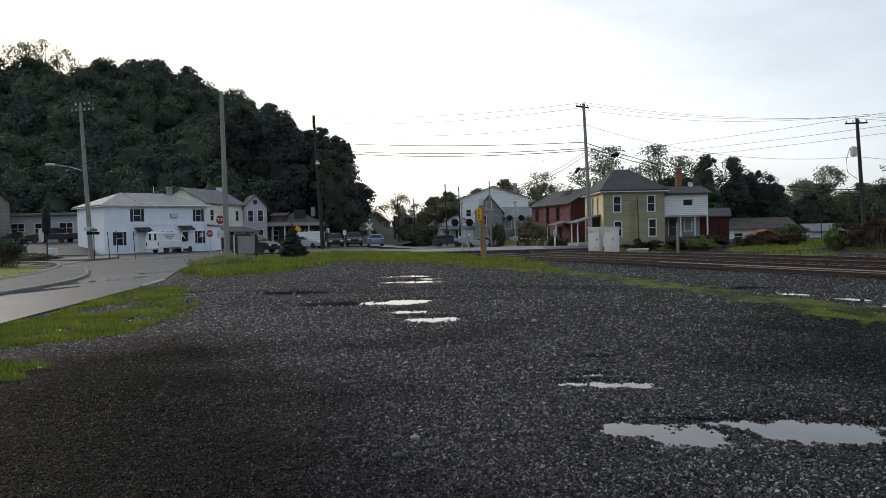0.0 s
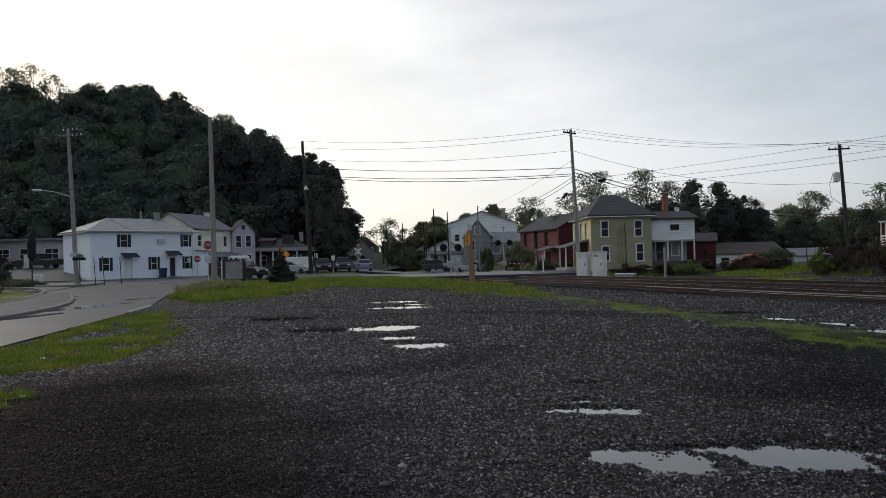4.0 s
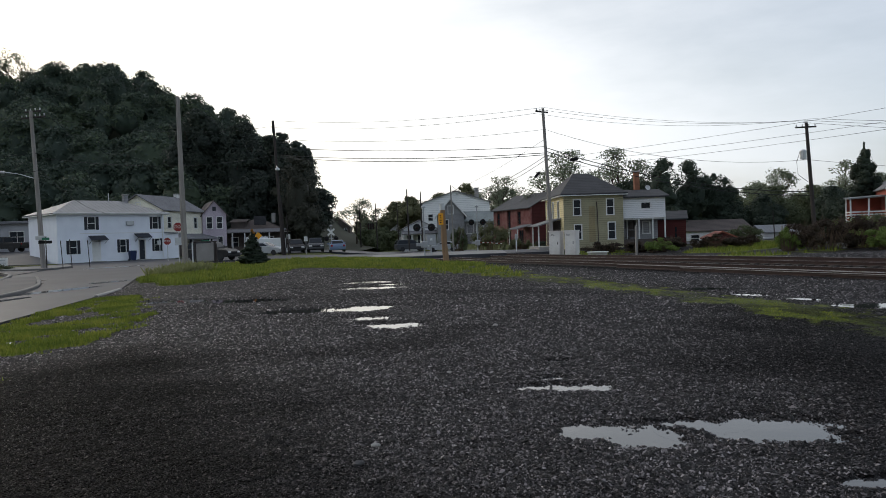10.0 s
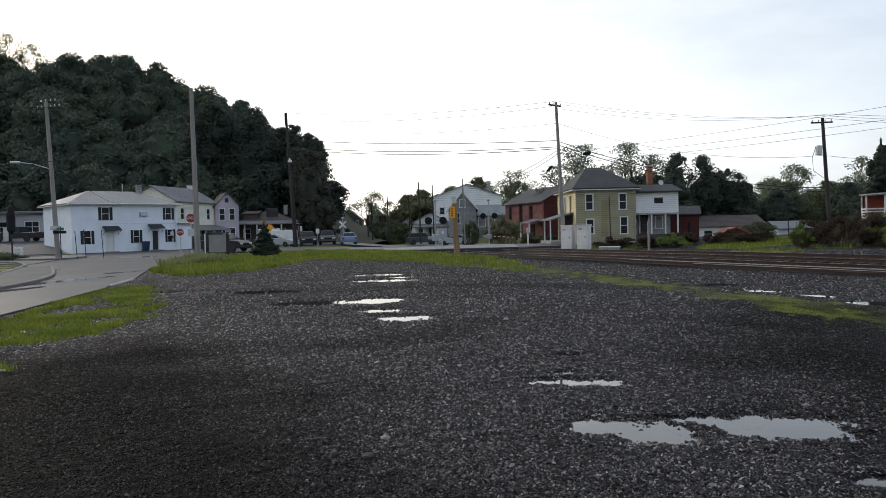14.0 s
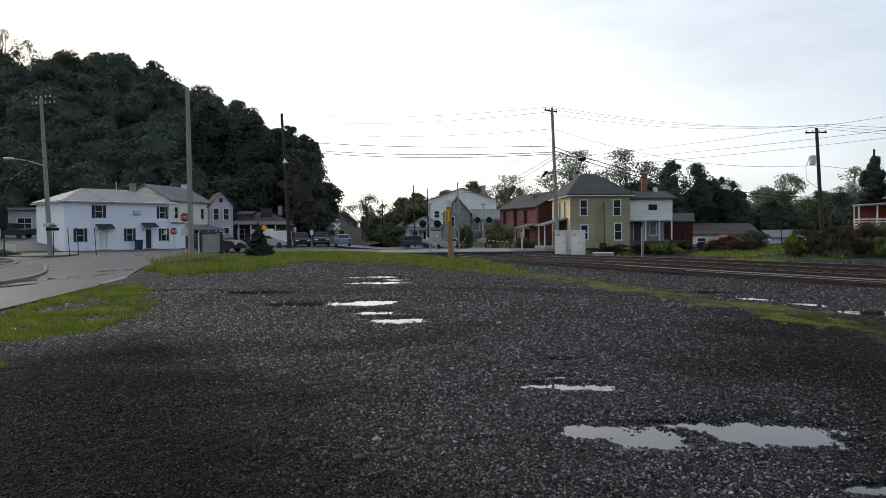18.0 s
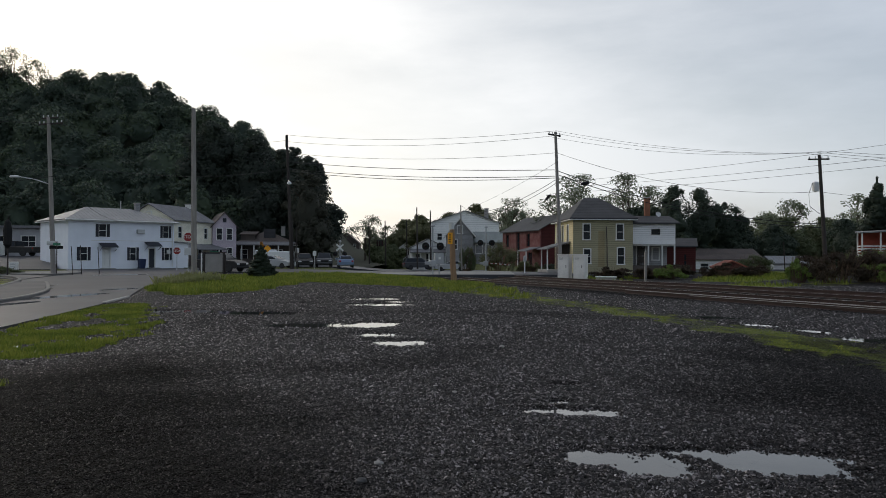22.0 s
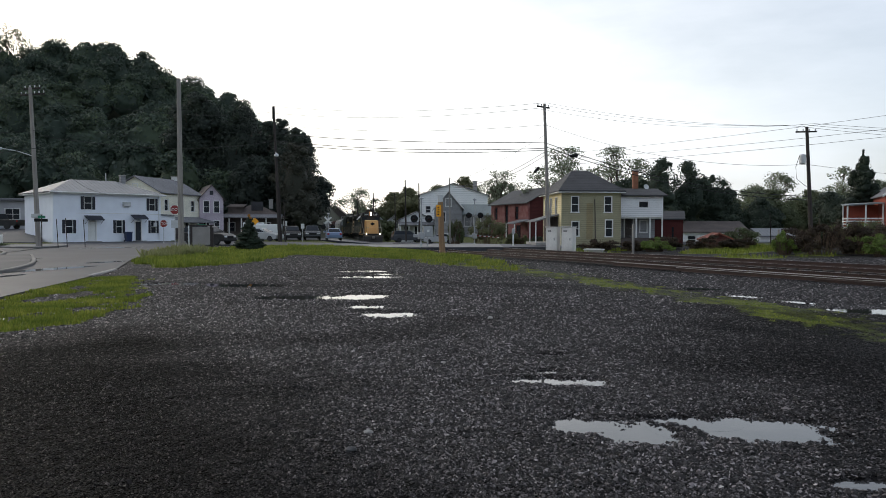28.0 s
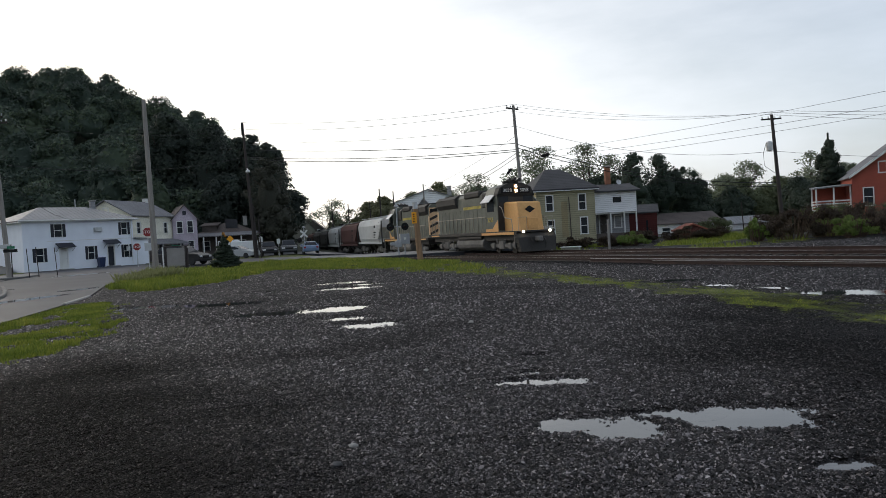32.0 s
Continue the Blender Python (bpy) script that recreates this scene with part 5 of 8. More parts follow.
def hip_roof(parent, W, D, h, rise, over, material, inset=None, label=""):
    k = inset if inset is not None else D / 2
    a, b, c, d = (-over, -over, h), (W + over, -over, h), (W + over, D + over, h), (-over, D + over, h)
    e, f = (k, D / 2, h + rise), (W - k, D / 2, h + rise)
    if k > W / 2:
        e = f = (W / 2, D / 2, h + rise)
    for vs in ((a, b, f, e), (c, d, e, f), (d, a, e), (b, c, f)):
        part("roof", slab(vs), material, parent, label)
    part("soffit", Geo().box(-over, -over, h - 0.2, W + over, D + over, h - 0.13), WHITE_TRIM, parent)


def gable_roof(parent, W, D, h, rise, over, material, along="x", label=""):
    """along: the direction of the ridge."""
    if along == "x":
        m, q = D / 2, over * rise / (D / 2)
        p = [((-over, -over, h - q), (W + over, -over, h - q), (W + over, m, h + rise), (-over, m, h + rise)),
             ((W + over, D + over, h - q), (-over, D + over, h - q), (-over, m, h + rise), (W + over, m, h + rise))]
    else:
        m, q = W / 2, over * rise / (W / 2)
        p = [((-over, -over, h - q), (m, -over, h + rise), (m, D + over, h + rise), (-over, D + over, h - q)),
             ((W + over, -over, h - q), (W + over, D + over, h - q), (m, D + over, h + rise), (m, -over, h + rise))]
    for vs in p:
        part("roof", slab([(x, y, z + 0.12) for x, y, z in vs]), material, parent, label)


def gable_end(parent, W, h, rise, y, material, turn=None, thick=0.22):
    o = part("gable", Geo().prism([(0, h), (W, h), (W / 2, h + rise)], y, y + thick, axis="y"), material, parent)
    if turn is not None:
        o.matrix_basis = turn
    return o


def chimney(parent, x, y, z0, z1, material, w=0.55):
    c = part("chimney", Geo().box(x - w / 2, y - w / 2, z0, x + w / 2, y + w / 2, z1), material, parent)
    part("chimney_cap", Geo().cbox(x - w / 2 - 0.07, y - w / 2 - 0.07, z1, x + w / 2 + 0.07, y + w / 2 + 0.07, z1 + 0.12, 0.02), CONCRETE, c)
    return c


def turn_left(D):
    """The pose that carries a front wall of width D to the house's left side (outside faces -x)."""
    return pose(0, D, 0, 0, 0, -90)


def turn_right(W):
    return pose(W, 0, 0, 0, 0, 90)


def turn_back(W, D):
    return pose(W, D, 0, 0, 0, 180)


def face(p, q):
    """Degrees of the way from p to q in plan."""
    return math.degrees(math.atan2(q[1] - p[1], q[0] - p[0]))


def shell(parent, W, D, h, mats, front=(), left=(), right=(), back=(), trim=None):
    """Four walls with windows; each window is (x0, x1, z0, z1, shutters)."""
    mf, ml, mr, mb = mats if isinstance(mats, tuple) else (mats,) * 4
    for ops, wid, tn, m in ((front, W, None, mf), (left, D, turn_left(D), ml), (right, D, turn_right(W), mr), (back, W, turn_back(W, D), mb)):
        i0 = 0.22 if tn is not None and wid == D else 0
        wall(parent, i0, wid - i0, 0, h, [o[:4] for o in ops], m, tn)
        for o in ops:
            if len(o) > 4 and o[4] is None:
                continue
            window(parent, *o[:4], 0, tn, shutters=len(o) > 4 and o[4], trim_mat=trim)
    # black filler box: the darkness of unlit rooms put into its colour
    part("interior", Geo().box(0.5, 0.5, 0.0, W - 0.5, D - 0.5, h - 0.3), BLACK, parent, "solid black box standing for the unlit rooms")


# white rendered house at the bend
def white_house():
    c, r = (-37.6, 74.5), (-29.7, 82.6)
    W, D, h = math.hypot(r[0] - c[0], r[1] - c[1]), 8.4, 5.2
    t = thing("white_house", pose(*c, 0.0, 0, 0, face(c, r)), "two-storey white rendered house with dark shutters and metal hip roof", "house")
    lo = [(0.105 * W, 0.165 * W, 0.95, 2.3, True), (0.56 * W, 0.615 * W, 0.95, 2.3, True), (0.9 * W, 0.95 * W, 0.95, 2.3, True)]
    up = [(0.27 * W, 0.335 * W, 3.45, 4.75, True), (0.885 * W, 0.94 * W, 3.45, 4.75, True)]
    doors = [(0.31 * W, 0.37 * W, 0.1, 2.2, None), (0.745 * W, 0.8 * W, 0.1, 2.2, None)]
    shell(t, W, D, h, WHITE, lo + up + doors, [], [(2, 2.9, 0.95, 2.3, True)])
    door(t, *doors[0][:2], 2.2, 0, None, WHITE_TRIM, "white panelled door")
    door(t, *doors[1][:2], 2.2, 0, None, SHUTTER, "dark door")
    awning(t, 0.27 * W, 0.42 * W, 2.3, 0, SHUTTER)
    awning(t, 0.7 * W, 0.84 * W, 2.45, 0, SHUTTER)
    for d in doors:
        part("door_step", Geo().cbox(d[0] - 0.3, -0.9, -0.1, d[1] + 0.3, 0, 0.1, 0.02), CONCRETE, t)
    hip_roof(t, W, D, h, 1.55, 0.45, METAL_ROOF, 3.2, "pale standing-seam metal roof")
    part("air_conditioner", Geo().cbox(0.62 * W, -0.35, 3.85, 0.69 * W, 0.1, 4.3, 0.03), GALV, t, "window air conditioner")
    part("downpipe", Geo().path([(W - 0.25, -0.08, 5.0), (W - 0.25, -0.1, 2.4), (W - 0.25, -0.1, 0.2)], 0.05), WHITE_TRIM, t)
    part("meter_box", Geo().cbox(W - 0.9, -0.2, 1.6, W - 0.5, 0, 2.1, 0.03), GALV, t)
    part("gutter", Geo().cbox(-0.5, -0.6, h - 0.12, W + 0.5, -0.46, h, 0.03), WHITE_TRIM, t)
    part("ledge", Geo().box(0.2 * W, -0.04, 3.0, W, 0, 3.06), WHITE_TRIM, t)
    part("vent_pipe", Geo().tube((W * 0.62, D * 0.5, 6.2), (W * 0.62, D * 0.5, 7.6), 0.05), GALV, t)
    chimney(t, W * 0.8, D * 0.55, 6.0, 7.4, GREY_SIDING, 0.5)
    # low wing beyond the main block
    part("wing_wall", Geo().box(W, 0.6, -0.3, W + 2.0, 5, 2.9), WHITE, t)
    part("wing_roof", slab([(W, 0.3, 3.1), (W + 2.2, 0.3, 2.95), (W + 2.2, 5.2, 2.95), (W, 5.2, 3.1)]), METAL_ROOF, t)


white_house()


def cream_house():
    c, r = (-34.2, 95), (-32.0, 104.5)
    ang = face(c, r)
    W, D, h = 9.7, 7.2, 6.4
    t = thing("cream_house", pose(*c, -0.2, 0, 0, ang), "two-storey cream sided house with gable roof and porch", "house")
    up = [(1.0, 1.8, 4.0, 5.4), (4.3, 5.1, 4.0, 5.4), (7.4, 8.2, 4.0, 5.4)]
    shell(t, W, D, h, CREAM, up + [(1.2, 2.2, 1.0, 2.4), (6, 7, 1.0, 2.4)], [(2.0, 2.9, 3.8, 5.2), (4.6, 5.3, 3.8, 5.2), (3.4, 4.2, 1.0, 2.2)])
    gable_end(t, D, h, 2.0, 0, CREAM, turn_left(D))
    gable_end(t, D, h, 2.0, 0, CREAM, turn_right(W))
    window(t, D / 2 - 0.3, D / 2 + 0.3, h + 0.4, h + 1.0, -0.02, turn_left(D))
    gable_roof(t, W, D, h, 2.0, 0.4, GREY_SHINGLE, "x", "grey shingle roof")
    part("porch_roof", slab([(0.5, -2.6, 2.5), (W, -2.6, 2.5), (W, 0, 3.2), (0.5, 0, 3.2)]), GREY_SHINGLE, t)
    for k in range(5):
        x = 0.7 + k * (W - 1.0) / 4
        part("porch_post", Geo().cbox(x - 0.08, -2.5, 0, x + 0.08, -2.34, 2.45, 0.02), WHITE_TRIM, t)
    part("porch_floor", Geo().box(0.5, -2.6, -0.9, W, 0, 0.05), CONCRETE, t)
    part("porch_rail", Geo().box(0.6, -2.45, 0.75, W, -2.38, 0.85).box(0.6, -2.45, 0.1, W, -2.38, 0.7), SHINGLE, t)
    part("green_panel", Geo().cbox(4.6, -2.66, 0.85, 6.6, -2.6, 2.2, 0.02), GREEN_PAINT, t, "green hanging panel on the porch")
    part("dark_lean_to", Geo().box(0.3, -1.6, -0.9, 2.6, -0.1, 1.9), SHINGLE, t)
    chimney(t, W - 0.6, D / 2, h + 1.0, h + 2.5, WHITE_TRIM, 0.6)


cream_house()


def lavender_house():
    t = thing("lavender_house", pose(-31.9, 104, 0.1, 0, 0, 24), "narrow pale lavender house with steep gable", "house")
    W, D, h = 3.3, 8, 5.6
    shell(t, W, D, h, LAVENDER, [(0.6, 1.3, 3.6, 5.2), (2.0, 2.7, 3.6, 5.2), (0.6, 1.3, 0.8, 2.4), (2.0, 2.7, 0.8, 2.4)], [(1, 1.8, 3.6, 5.2)])
    gable_end(t, W, h, 1.9, 0, LAVENDER)
    gable_roof(t, W, D, h, 1.9, 0.3, SHINGLE, "y", "dark brown shingle roof")
    part("attic_vent", Geo().box(W / 2 - 0.25, -0.04, h + 0.5, W / 2 + 0.25, 0, h + 1.1), SHUTTER, t)


lavender_house()


def porch_house():
    t = thing("porch_house", pose(-31.5, 113, 0.0, 0, 0, 4), "dark low house with a wide pillared porch and hip roof", "house")
    W, D, h = 9.2, 8, 3.2
    shell(t, W, D, h, DARK_WALL, [(1.2, 2.2, 0.9, 2.3), (6.4, 7.6, 0.9, 2.3)])
    hip_roof(t, W, D, h, 2.0, 0.5, SHINGLE)
    part("porch_roof", slab([(-0.4, -2.8, 3.1), (W + 0.4, -2.8, 3.1), (W + 0.4, 0, 3.6), (-0.4, 0, 3.6)]), GREY_SHINGLE, t)
    for k in range(6):
        x = k * W / 5
        part("porch_post", Geo().tube((x, -2.6, 0), (x, -2.6, 3.0), 0.13, 0.1), WHITE_TRIM, t)
    part("porch_rail", Geo().box(0, -2.62, 0.3, W, -2.56, 0.95), DARK_WALL, t)
    part("dormer", Geo().box(1.0, 1.0, 3.3, 3.2, 4, 4.8), DARK_WALL, t)
    part("dormer_roof", slab([(0.8, 0.7, 4.8), (3.4, 0.7, 4.8), (3.4, 4.2, 5.3), (0.8, 4.2, 5.3)]), SHINGLE, t)
    part("roof_window", Geo().cbox(4.6, 0.8, 4.2, 6.4, 1.0, 5.6, 0.03), SLATE, t)
    chimney(t, 7.2, 4, 4.6, 6.0, CONCRETE, 0.6)


porch_house()


def motel():
    t = thing("low_motel_building", pose(-84, 94, 1.3, 0, 0, -2), "long low grey-white building with a row of windows", "building")
    W, D, h = 36, 8, 3.5
    ops = [(1.5 + 3.3 * k, 3.3 + 3.3 * k, 1.2, 2.5) for k in range(10)]
    shell(t, W, D, h, mat("pale_grey_render", (0.45, 0.45, 0.47), (0.36, 0.36, 0.38), 0.8, 3), ops)
    part("roof", Geo().cbox(-0.5, -0.6, h, W + 0.5, D + 0.5, h + 0.35, 0.05), GREY_SHINGLE, t)


motel()
solid("terrace", Geo().prism([(-120, 84.5), (-43.2, 84.5), (-43.2, 110), (-120, 110)], -0.2, 1.3), ASPHALT, Matrix(), "raised asphalt car park", "terrace", kind="structure")
strip("ramp", [(-120, 64, -38.2, 72.6), (-120, 84.4, -43.3, 84.4), (-120, 85.5, -43.4, 85.5)], [0.05, 1.29, 1.304], ASPHALT, "sloping wet asphalt up to the car park", "road", 0.3)


def corner_house():
    t = thing("grey_corner_house", pose(-69.3, 83.0, 0.9, 0, 0, 2), "weathered grey-brown two-storey house by the car park", "house")
    shell(t, 11.2, 8, 5.6, GREY_BROWN, [(9.2, 9.9, 3.4, 4.9), (9.2, 9.9, 0.9, 2.4), (5, 6, 3.4, 4.9), (5, 6, 0.9, 2.4)])
    gable_roof(t, 11.2, 8, 5.6, 2.0, 0.4, SHINGLE, "x")
    gable_end(t, 8, 5.6, 2.0, 0, GREY_BROWN, turn_left(8))
    gable_end(t, 8, 5.6, 2.0, 0, GREY_BROWN, turn_right(11.2))


GREY_BROWN = banded("weathered_grey_siding", (0.3, 0.27, 0.24), (0.22, 0.2, 0.18), 0.18, 0.85)
corner_house()


TAN_SIDING = banded("bare_tan_siding", (0.33, 0.27, 0.15), (0.24, 0.2, 0.12), 0.2, 0.85, 0.03)


def yellow_house():
    c, ang = (13.0, 67.8), 1.0
    W, D, h = 5.6, 9.5, 5.2
    t = thing("yellow_house", pose(*c, 0, 0, 0, ang), "two-storey olive clapboard house, left side coloured yellow as if sunlit, slate hip roof", "house")
    front = [(0.95, 1.55, 3.2, 4.6), (4.1, 4.7, 3.2, 4.6), (1.0, 1.6, 0.95, 2.25), (4.2, 4.8, 0.9, 2.4)]
    # left wall takes the brighter yellow, which carries the sunlight on that side
    shell(t, W, D, h, (OLIVE_SHADED, YELLOW_LIT, OLIVE_SHADED, OLIVE_SHADED), front, [(1.2, 1.9, 2.9, 4.6), (4.0, 4.7, 2.9, 4.6), (6.6, 7.3, 2.9, 4.6), (5, 5.9, 0.3, 2.2)])
    hip_roof(t, W, D, h, 2.25, 0.4, SLATE, 2.0, "dark slate hip roof")
    part("porch_roof", slab([(-2.3, 1.2, 2.35), (-0.02, 1.2, 3.0), (-0.02, 7.4, 3.0), (-2.3, 7.4, 2.35)]), GREY_SHINGLE, t, "grey shingle porch roof")
    part("porch_floor", Geo().box(-2.2, 1.3, -0.3, 0, 7.3, 0.25), CONCRETE, t)
    # dark sheet laid over the wall: the porch's shade put into colour
    part("porch_back", Geo().box(-0.06, 1.7, 0.25, -0.004, 8.9, 2.75), DARK_WALL, t, "dark brown sheet standing in for the shade under the porch")
    part("worn_siding", Geo().box(2.35, -0.012, 0.6, 2.95, 0.0, 4.0), TAN_SIDING, t, "bare tan weathered boards")
    for k in range(2):
        y = 1.8 + k * 3.4
        part("porch_post", Geo().cbox(-2.2, y - 0.06, 0.25, -2.08, y + 0.06, 2.36, 0.02), WHITE_TRIM, t)
    part("downpipe", Geo().path([(3.1, -0.08, 4.4), (3.15, -0.1, 3.0), (3.2, -0.1, 0.3)], 0.045), DARK_WALL, t, "dark conduit on the wall")
    part("corner_board", Geo().box(-0.03, -0.03, 0, 0.12, 0.0, h - 0.2), OLIVE_SHADED, t)
    part("corner_board", Geo().box(W - 0.12, -0.03, 0, W + 0.03, 0.0, h - 0.2), OLIVE_SHADED, t)
    # white annex
    a = thing("white_annex", pose(18.62, 68.3, 0, 0, 0, -3), "white sided two-storey annex over an open porch", "house")
    AW, AD, AH = 4.1, 6, 4.85
    wall(a, 0, AW, 0, AH, [(1.9, 2.6, 3.72, 4.14)], WHITE_SIDING, None, 0.22, z0=2.75)
    window(a, 1.9, 2.6, 3.72, 4.14, 0, None, trim=0.05, trim_mat=BLACK, bars=1)
    wall(a, 0, AD, 0, AH, [], WHITE_SIDING, pose(AW, 0.22, 0, 0, 0, 90), z0=2.75)
    part("porch_back_wall", Geo().box(0, 1.8, -0.3, AW - 0.3, 2.0, 2.75), GREY_SIDING, a)
    part("porch_ceiling", Geo().box(0, 0.22, 2.6, AW, AD, 2.74), WHITE_TRIM, a)
    part("porch_floor", Geo().box(0, 0, -0.3, AW, 2.0, 0.75), DARK_WALL, a)
    for x in (0.08, 1.6, 2.9, AW - 0.05):
        part("porch_post", Geo().cbox(x - 0.06, 0.02, 0.75, x + 0.06, 0.16, 2.7, 0.015), WHITE_TRIM, a)
    window(a, 2.4, 3.0, 1.3, 2.4, 1.78, None)
    door(a, 0.9, 1.7, 2.6, 1.74, None, DARK_WALL, z0=0.75)
    part("roof", slab([(-0.3, -0.4, AH - 0.05), (AW + 0.35, -0.4, AH - 0.05), (AW + 0.2, AD / 2, AH + 0.75), (0.2, AD / 2, AH + 0.75)]), SLATE, a)
    part("roof", slab([(AW + 0.35, AD + 0.4, AH - 0.05), (-0.3, AD + 0.4, AH - 0.05), (0.2, AD / 2, AH + 0.75), (AW + 0.2, AD / 2, AH + 0.75)]), SLATE, a)
    chimney(a, 2.2, 3.2, AH + 0.3, AH + 2.5, mat("orange_brick_chimney", (0.3, 0.13, 0.08), (0.22, 0.1, 0.06), 0.9, 8), 0.5)
    dish = part("satellite_dish", Geo().lathe([(0.02, 0), (0.14, 0.03), (0.25, 0.1), (0.26, 0.11), (0.14, 0.05), (0.02, 0.02)]), GALV, a, "grey satellite dish")
    dish.matrix_basis = pose(2.6, 0.6, AH + 0.75, 70, 0, 15)
    # red shed behind
    s = thing("red_shed", pose(23.6, 74, 0, 0, 0, -18), "dark red wooden shed wing behind the annex", "shed")
    shell(s, 3.0, 5, 2.6, RED_SIDING, [(1.9, 2.1, 0.6, 1.8)], trim=RED_SIDING)
    gable_roof(s, 3.0, 5, 2.6, 0.8, 0.2, SLATE, "x")


yellow_house()


def red_house():
    c, r = (11.0, 117.5), (15.1, 104)
    t = thing("red_house", pose(*c, 0, 0, 0, face(c, r)), "worn red-painted two-storey house with grey gable roof", "house")
    W, D, h = 14.1, 8.0, 5.4
    ops = [(1.6, 2.6, 3.0, 4.8), (5.8, 6.8, 2.2, 5.0), (9.6, 10.6, 3.0, 4.8), (1.6, 2.6, 0.6, 2.2), (5.8, 6.8, 0.3, 2.0), (10, 11.4, 0.1, 2.0)]
    shell(t, W, D, h, (RED_PAINT, RED_PAINT, RED_SIDING, RED_SIDING), ops, [], [(3.2, 4.2, 3.0, 4.6)], trim=RED_SIDING)
    gable_end(t, D, h, 2.2, 0, RED_SIDING, turn_right(W))
    gable_end(t, D, h, 2.2, 0, RED_PAINT, turn_left(D))
    gable_roof(t, W, D, h, 2.2, 0.4, DARK_SHINGLE, "x", "grey shingle gable roof")
    part("side_porch", slab([(W - 3, -2.4, 2.3), (W + 0.4, -2.4, 2.3), (W + 0.4, 0, 2.9), (W - 3, 0, 2.9)]), GREY_SHINGLE, t)
    for x in (W - 2.8, W + 0.2):
        part("porch_post", Geo().cbox(x - 0.07, -2.3, -0.2, x + 0.07, -2.16, 2.3, 0.02), WHITE_TRIM, t)


red_house()


def farther(k):
    """Carries a thing k times as far from the crossing's viewpoint, and as much larger."""
    e = Vector((0, 0, 1.7))
    return Matrix.Translation(e) @ Matrix.Scale(k, 4) @ Matrix.Translation(-e)


def centre_houses():
    t = thing("white_gable_building", farther(1.25) @ pose(-0.6, 118, -0.3, 0, 0, -3), "large white metal-sided gable building", "building")
    W, D, h = 11.0, 20, 7.2
    shell(t, W, D, h, PALE_METAL, [(1.0, 1.7, 4.4, 5.4), (2.6, 3.3, 4.4, 5.4), (8.6, 9.2, 3.4, 4.6)])
    gable_end(t, W, h, 1.9, 0, PALE_METAL)
    gable_roof(t, W, D, h, 1.9, 0.3, GREY_SHINGLE, "y")
    chimney(t, 9.0, 3.0, 7.4, 9.6, CONCRETE, 0.7)
    g = thing("grey_gable_house", farther(1.2) @ pose(1.7, 106, -0.4, 0, 0, 0), "grey sided house with white trimmed gable and bay window", "house")
    W, D, h = 3.9, 7, 5.0
    shell(g, W, D, h, GREY_SIDING, [(0.7, 1.5, 2.9, 4.3), (2.2, 3.0, 0.6, 2.1), (1.5, 2.3, 5.1, 6.1, None)][:2])
    gable_end(g, W, h, 2.3, 0, GREY_SIDING)
    window(g, 1.6, 2.3, 5.2, 6.3, -0.02)
    gable_roof(g, W, D, h, 2.3, 0.35, GREY_SHINGLE, "y")
    part("barge_board", Geo().prism([(-0.35, h - 0.4), (W / 2, h + 2.3), (W + 0.35, h - 0.4), (W + 0.35, h - 0.15), (W / 2, h + 2.55), (-0.35, h - 0.15)], -0.42, -0.36, axis="y"), WHITE_TRIM, g)
    part("wing_wall", Geo().box(W, 1.5, -0.2, W + 4.6, 6, 4.1), GREY_SIDING, g)
    part("wing_roof", slab([(W, 1.0, 4.0), (W + 5.0, 1.0, 4.0), (W + 5.0, 4, 5.6), (W, 4, 5.6)]), PALE_SHINGLE, g)
    for x in (W + 0.5, W + 1.9):
        window(g, x, x + 0.9, 2.3, 3.6, 1.45, None)
    part("wing_porch", Geo().box(W, 0.2, -0.2, W + 4.4, 1.5, 0.3).box(W + 0.2, 0.3, 0.3, W + 0.4, 0.5, 2.0).box(W + 4.0, 0.3, 0.3, W + 4.2, 0.5, 2.0), SHINGLE, g)
    p = thing("white_porch_house", farther(1.22) @ pose(-3.6, 109, -0.3, 0, 0, 4), "white house with dormer and pillared porch", "house")
    W, D, h = 5.2, 9, 3.0
    shell(p, W, D, h, WHITE_SIDING, [(0.7, 1.4, 1.0, 2.1), (2.3, 3.0, 0.4, 2.1), (3.8, 4.5, 1.0, 2.1)])
    gable_roof(p, W, D, h, 1.3, 0.3, GREY_SHINGLE, "y")
    gable_end(p, W, h, 1.3, 0, WHITE_SIDING)
    part("porch_roof", slab([(-0.2, -2.2, 2.35), (W, -2.2, 2.35), (W, 0, 2.8), (-0.2, 0, 2.8)]), GREY_SHINGLE, p)
    for k in range(5):
        part("porch_post", Geo().tube((k * W / 4, -2.0, 0), (k * W / 4, -2.0, 2.4), 0.1), WHITE_TRIM, p)
    for i, (x, y, w, hh, mt, rf) in enumerate([(-9.9, 190, 4.8, 3.4, WHITE_SIDING, GREY_SHINGLE), (-38.0, 270, 9.6, 7.0, DARK_WALL, SHINGLE)]):
        q = thing("village_house", pose(x, y, -0.3 - 0.9 * i, 0, 0, 0), ("white", "dark")[i] + " gabled house far down the street", "house", "houses down the street")
        shell(q, w, 8, hh, mt, [(0.9, 1.7, hh - 1.6, hh - 0.4), (w - 2.0, w - 1.2, hh - 1.6, hh - 0.4)])
        gable_end(q, w, hh, w * 0.4, 0, mt)
        gable_roof(q, w, 8, hh, w * 0.4, 0.4, rf, "y")


centre_houses()


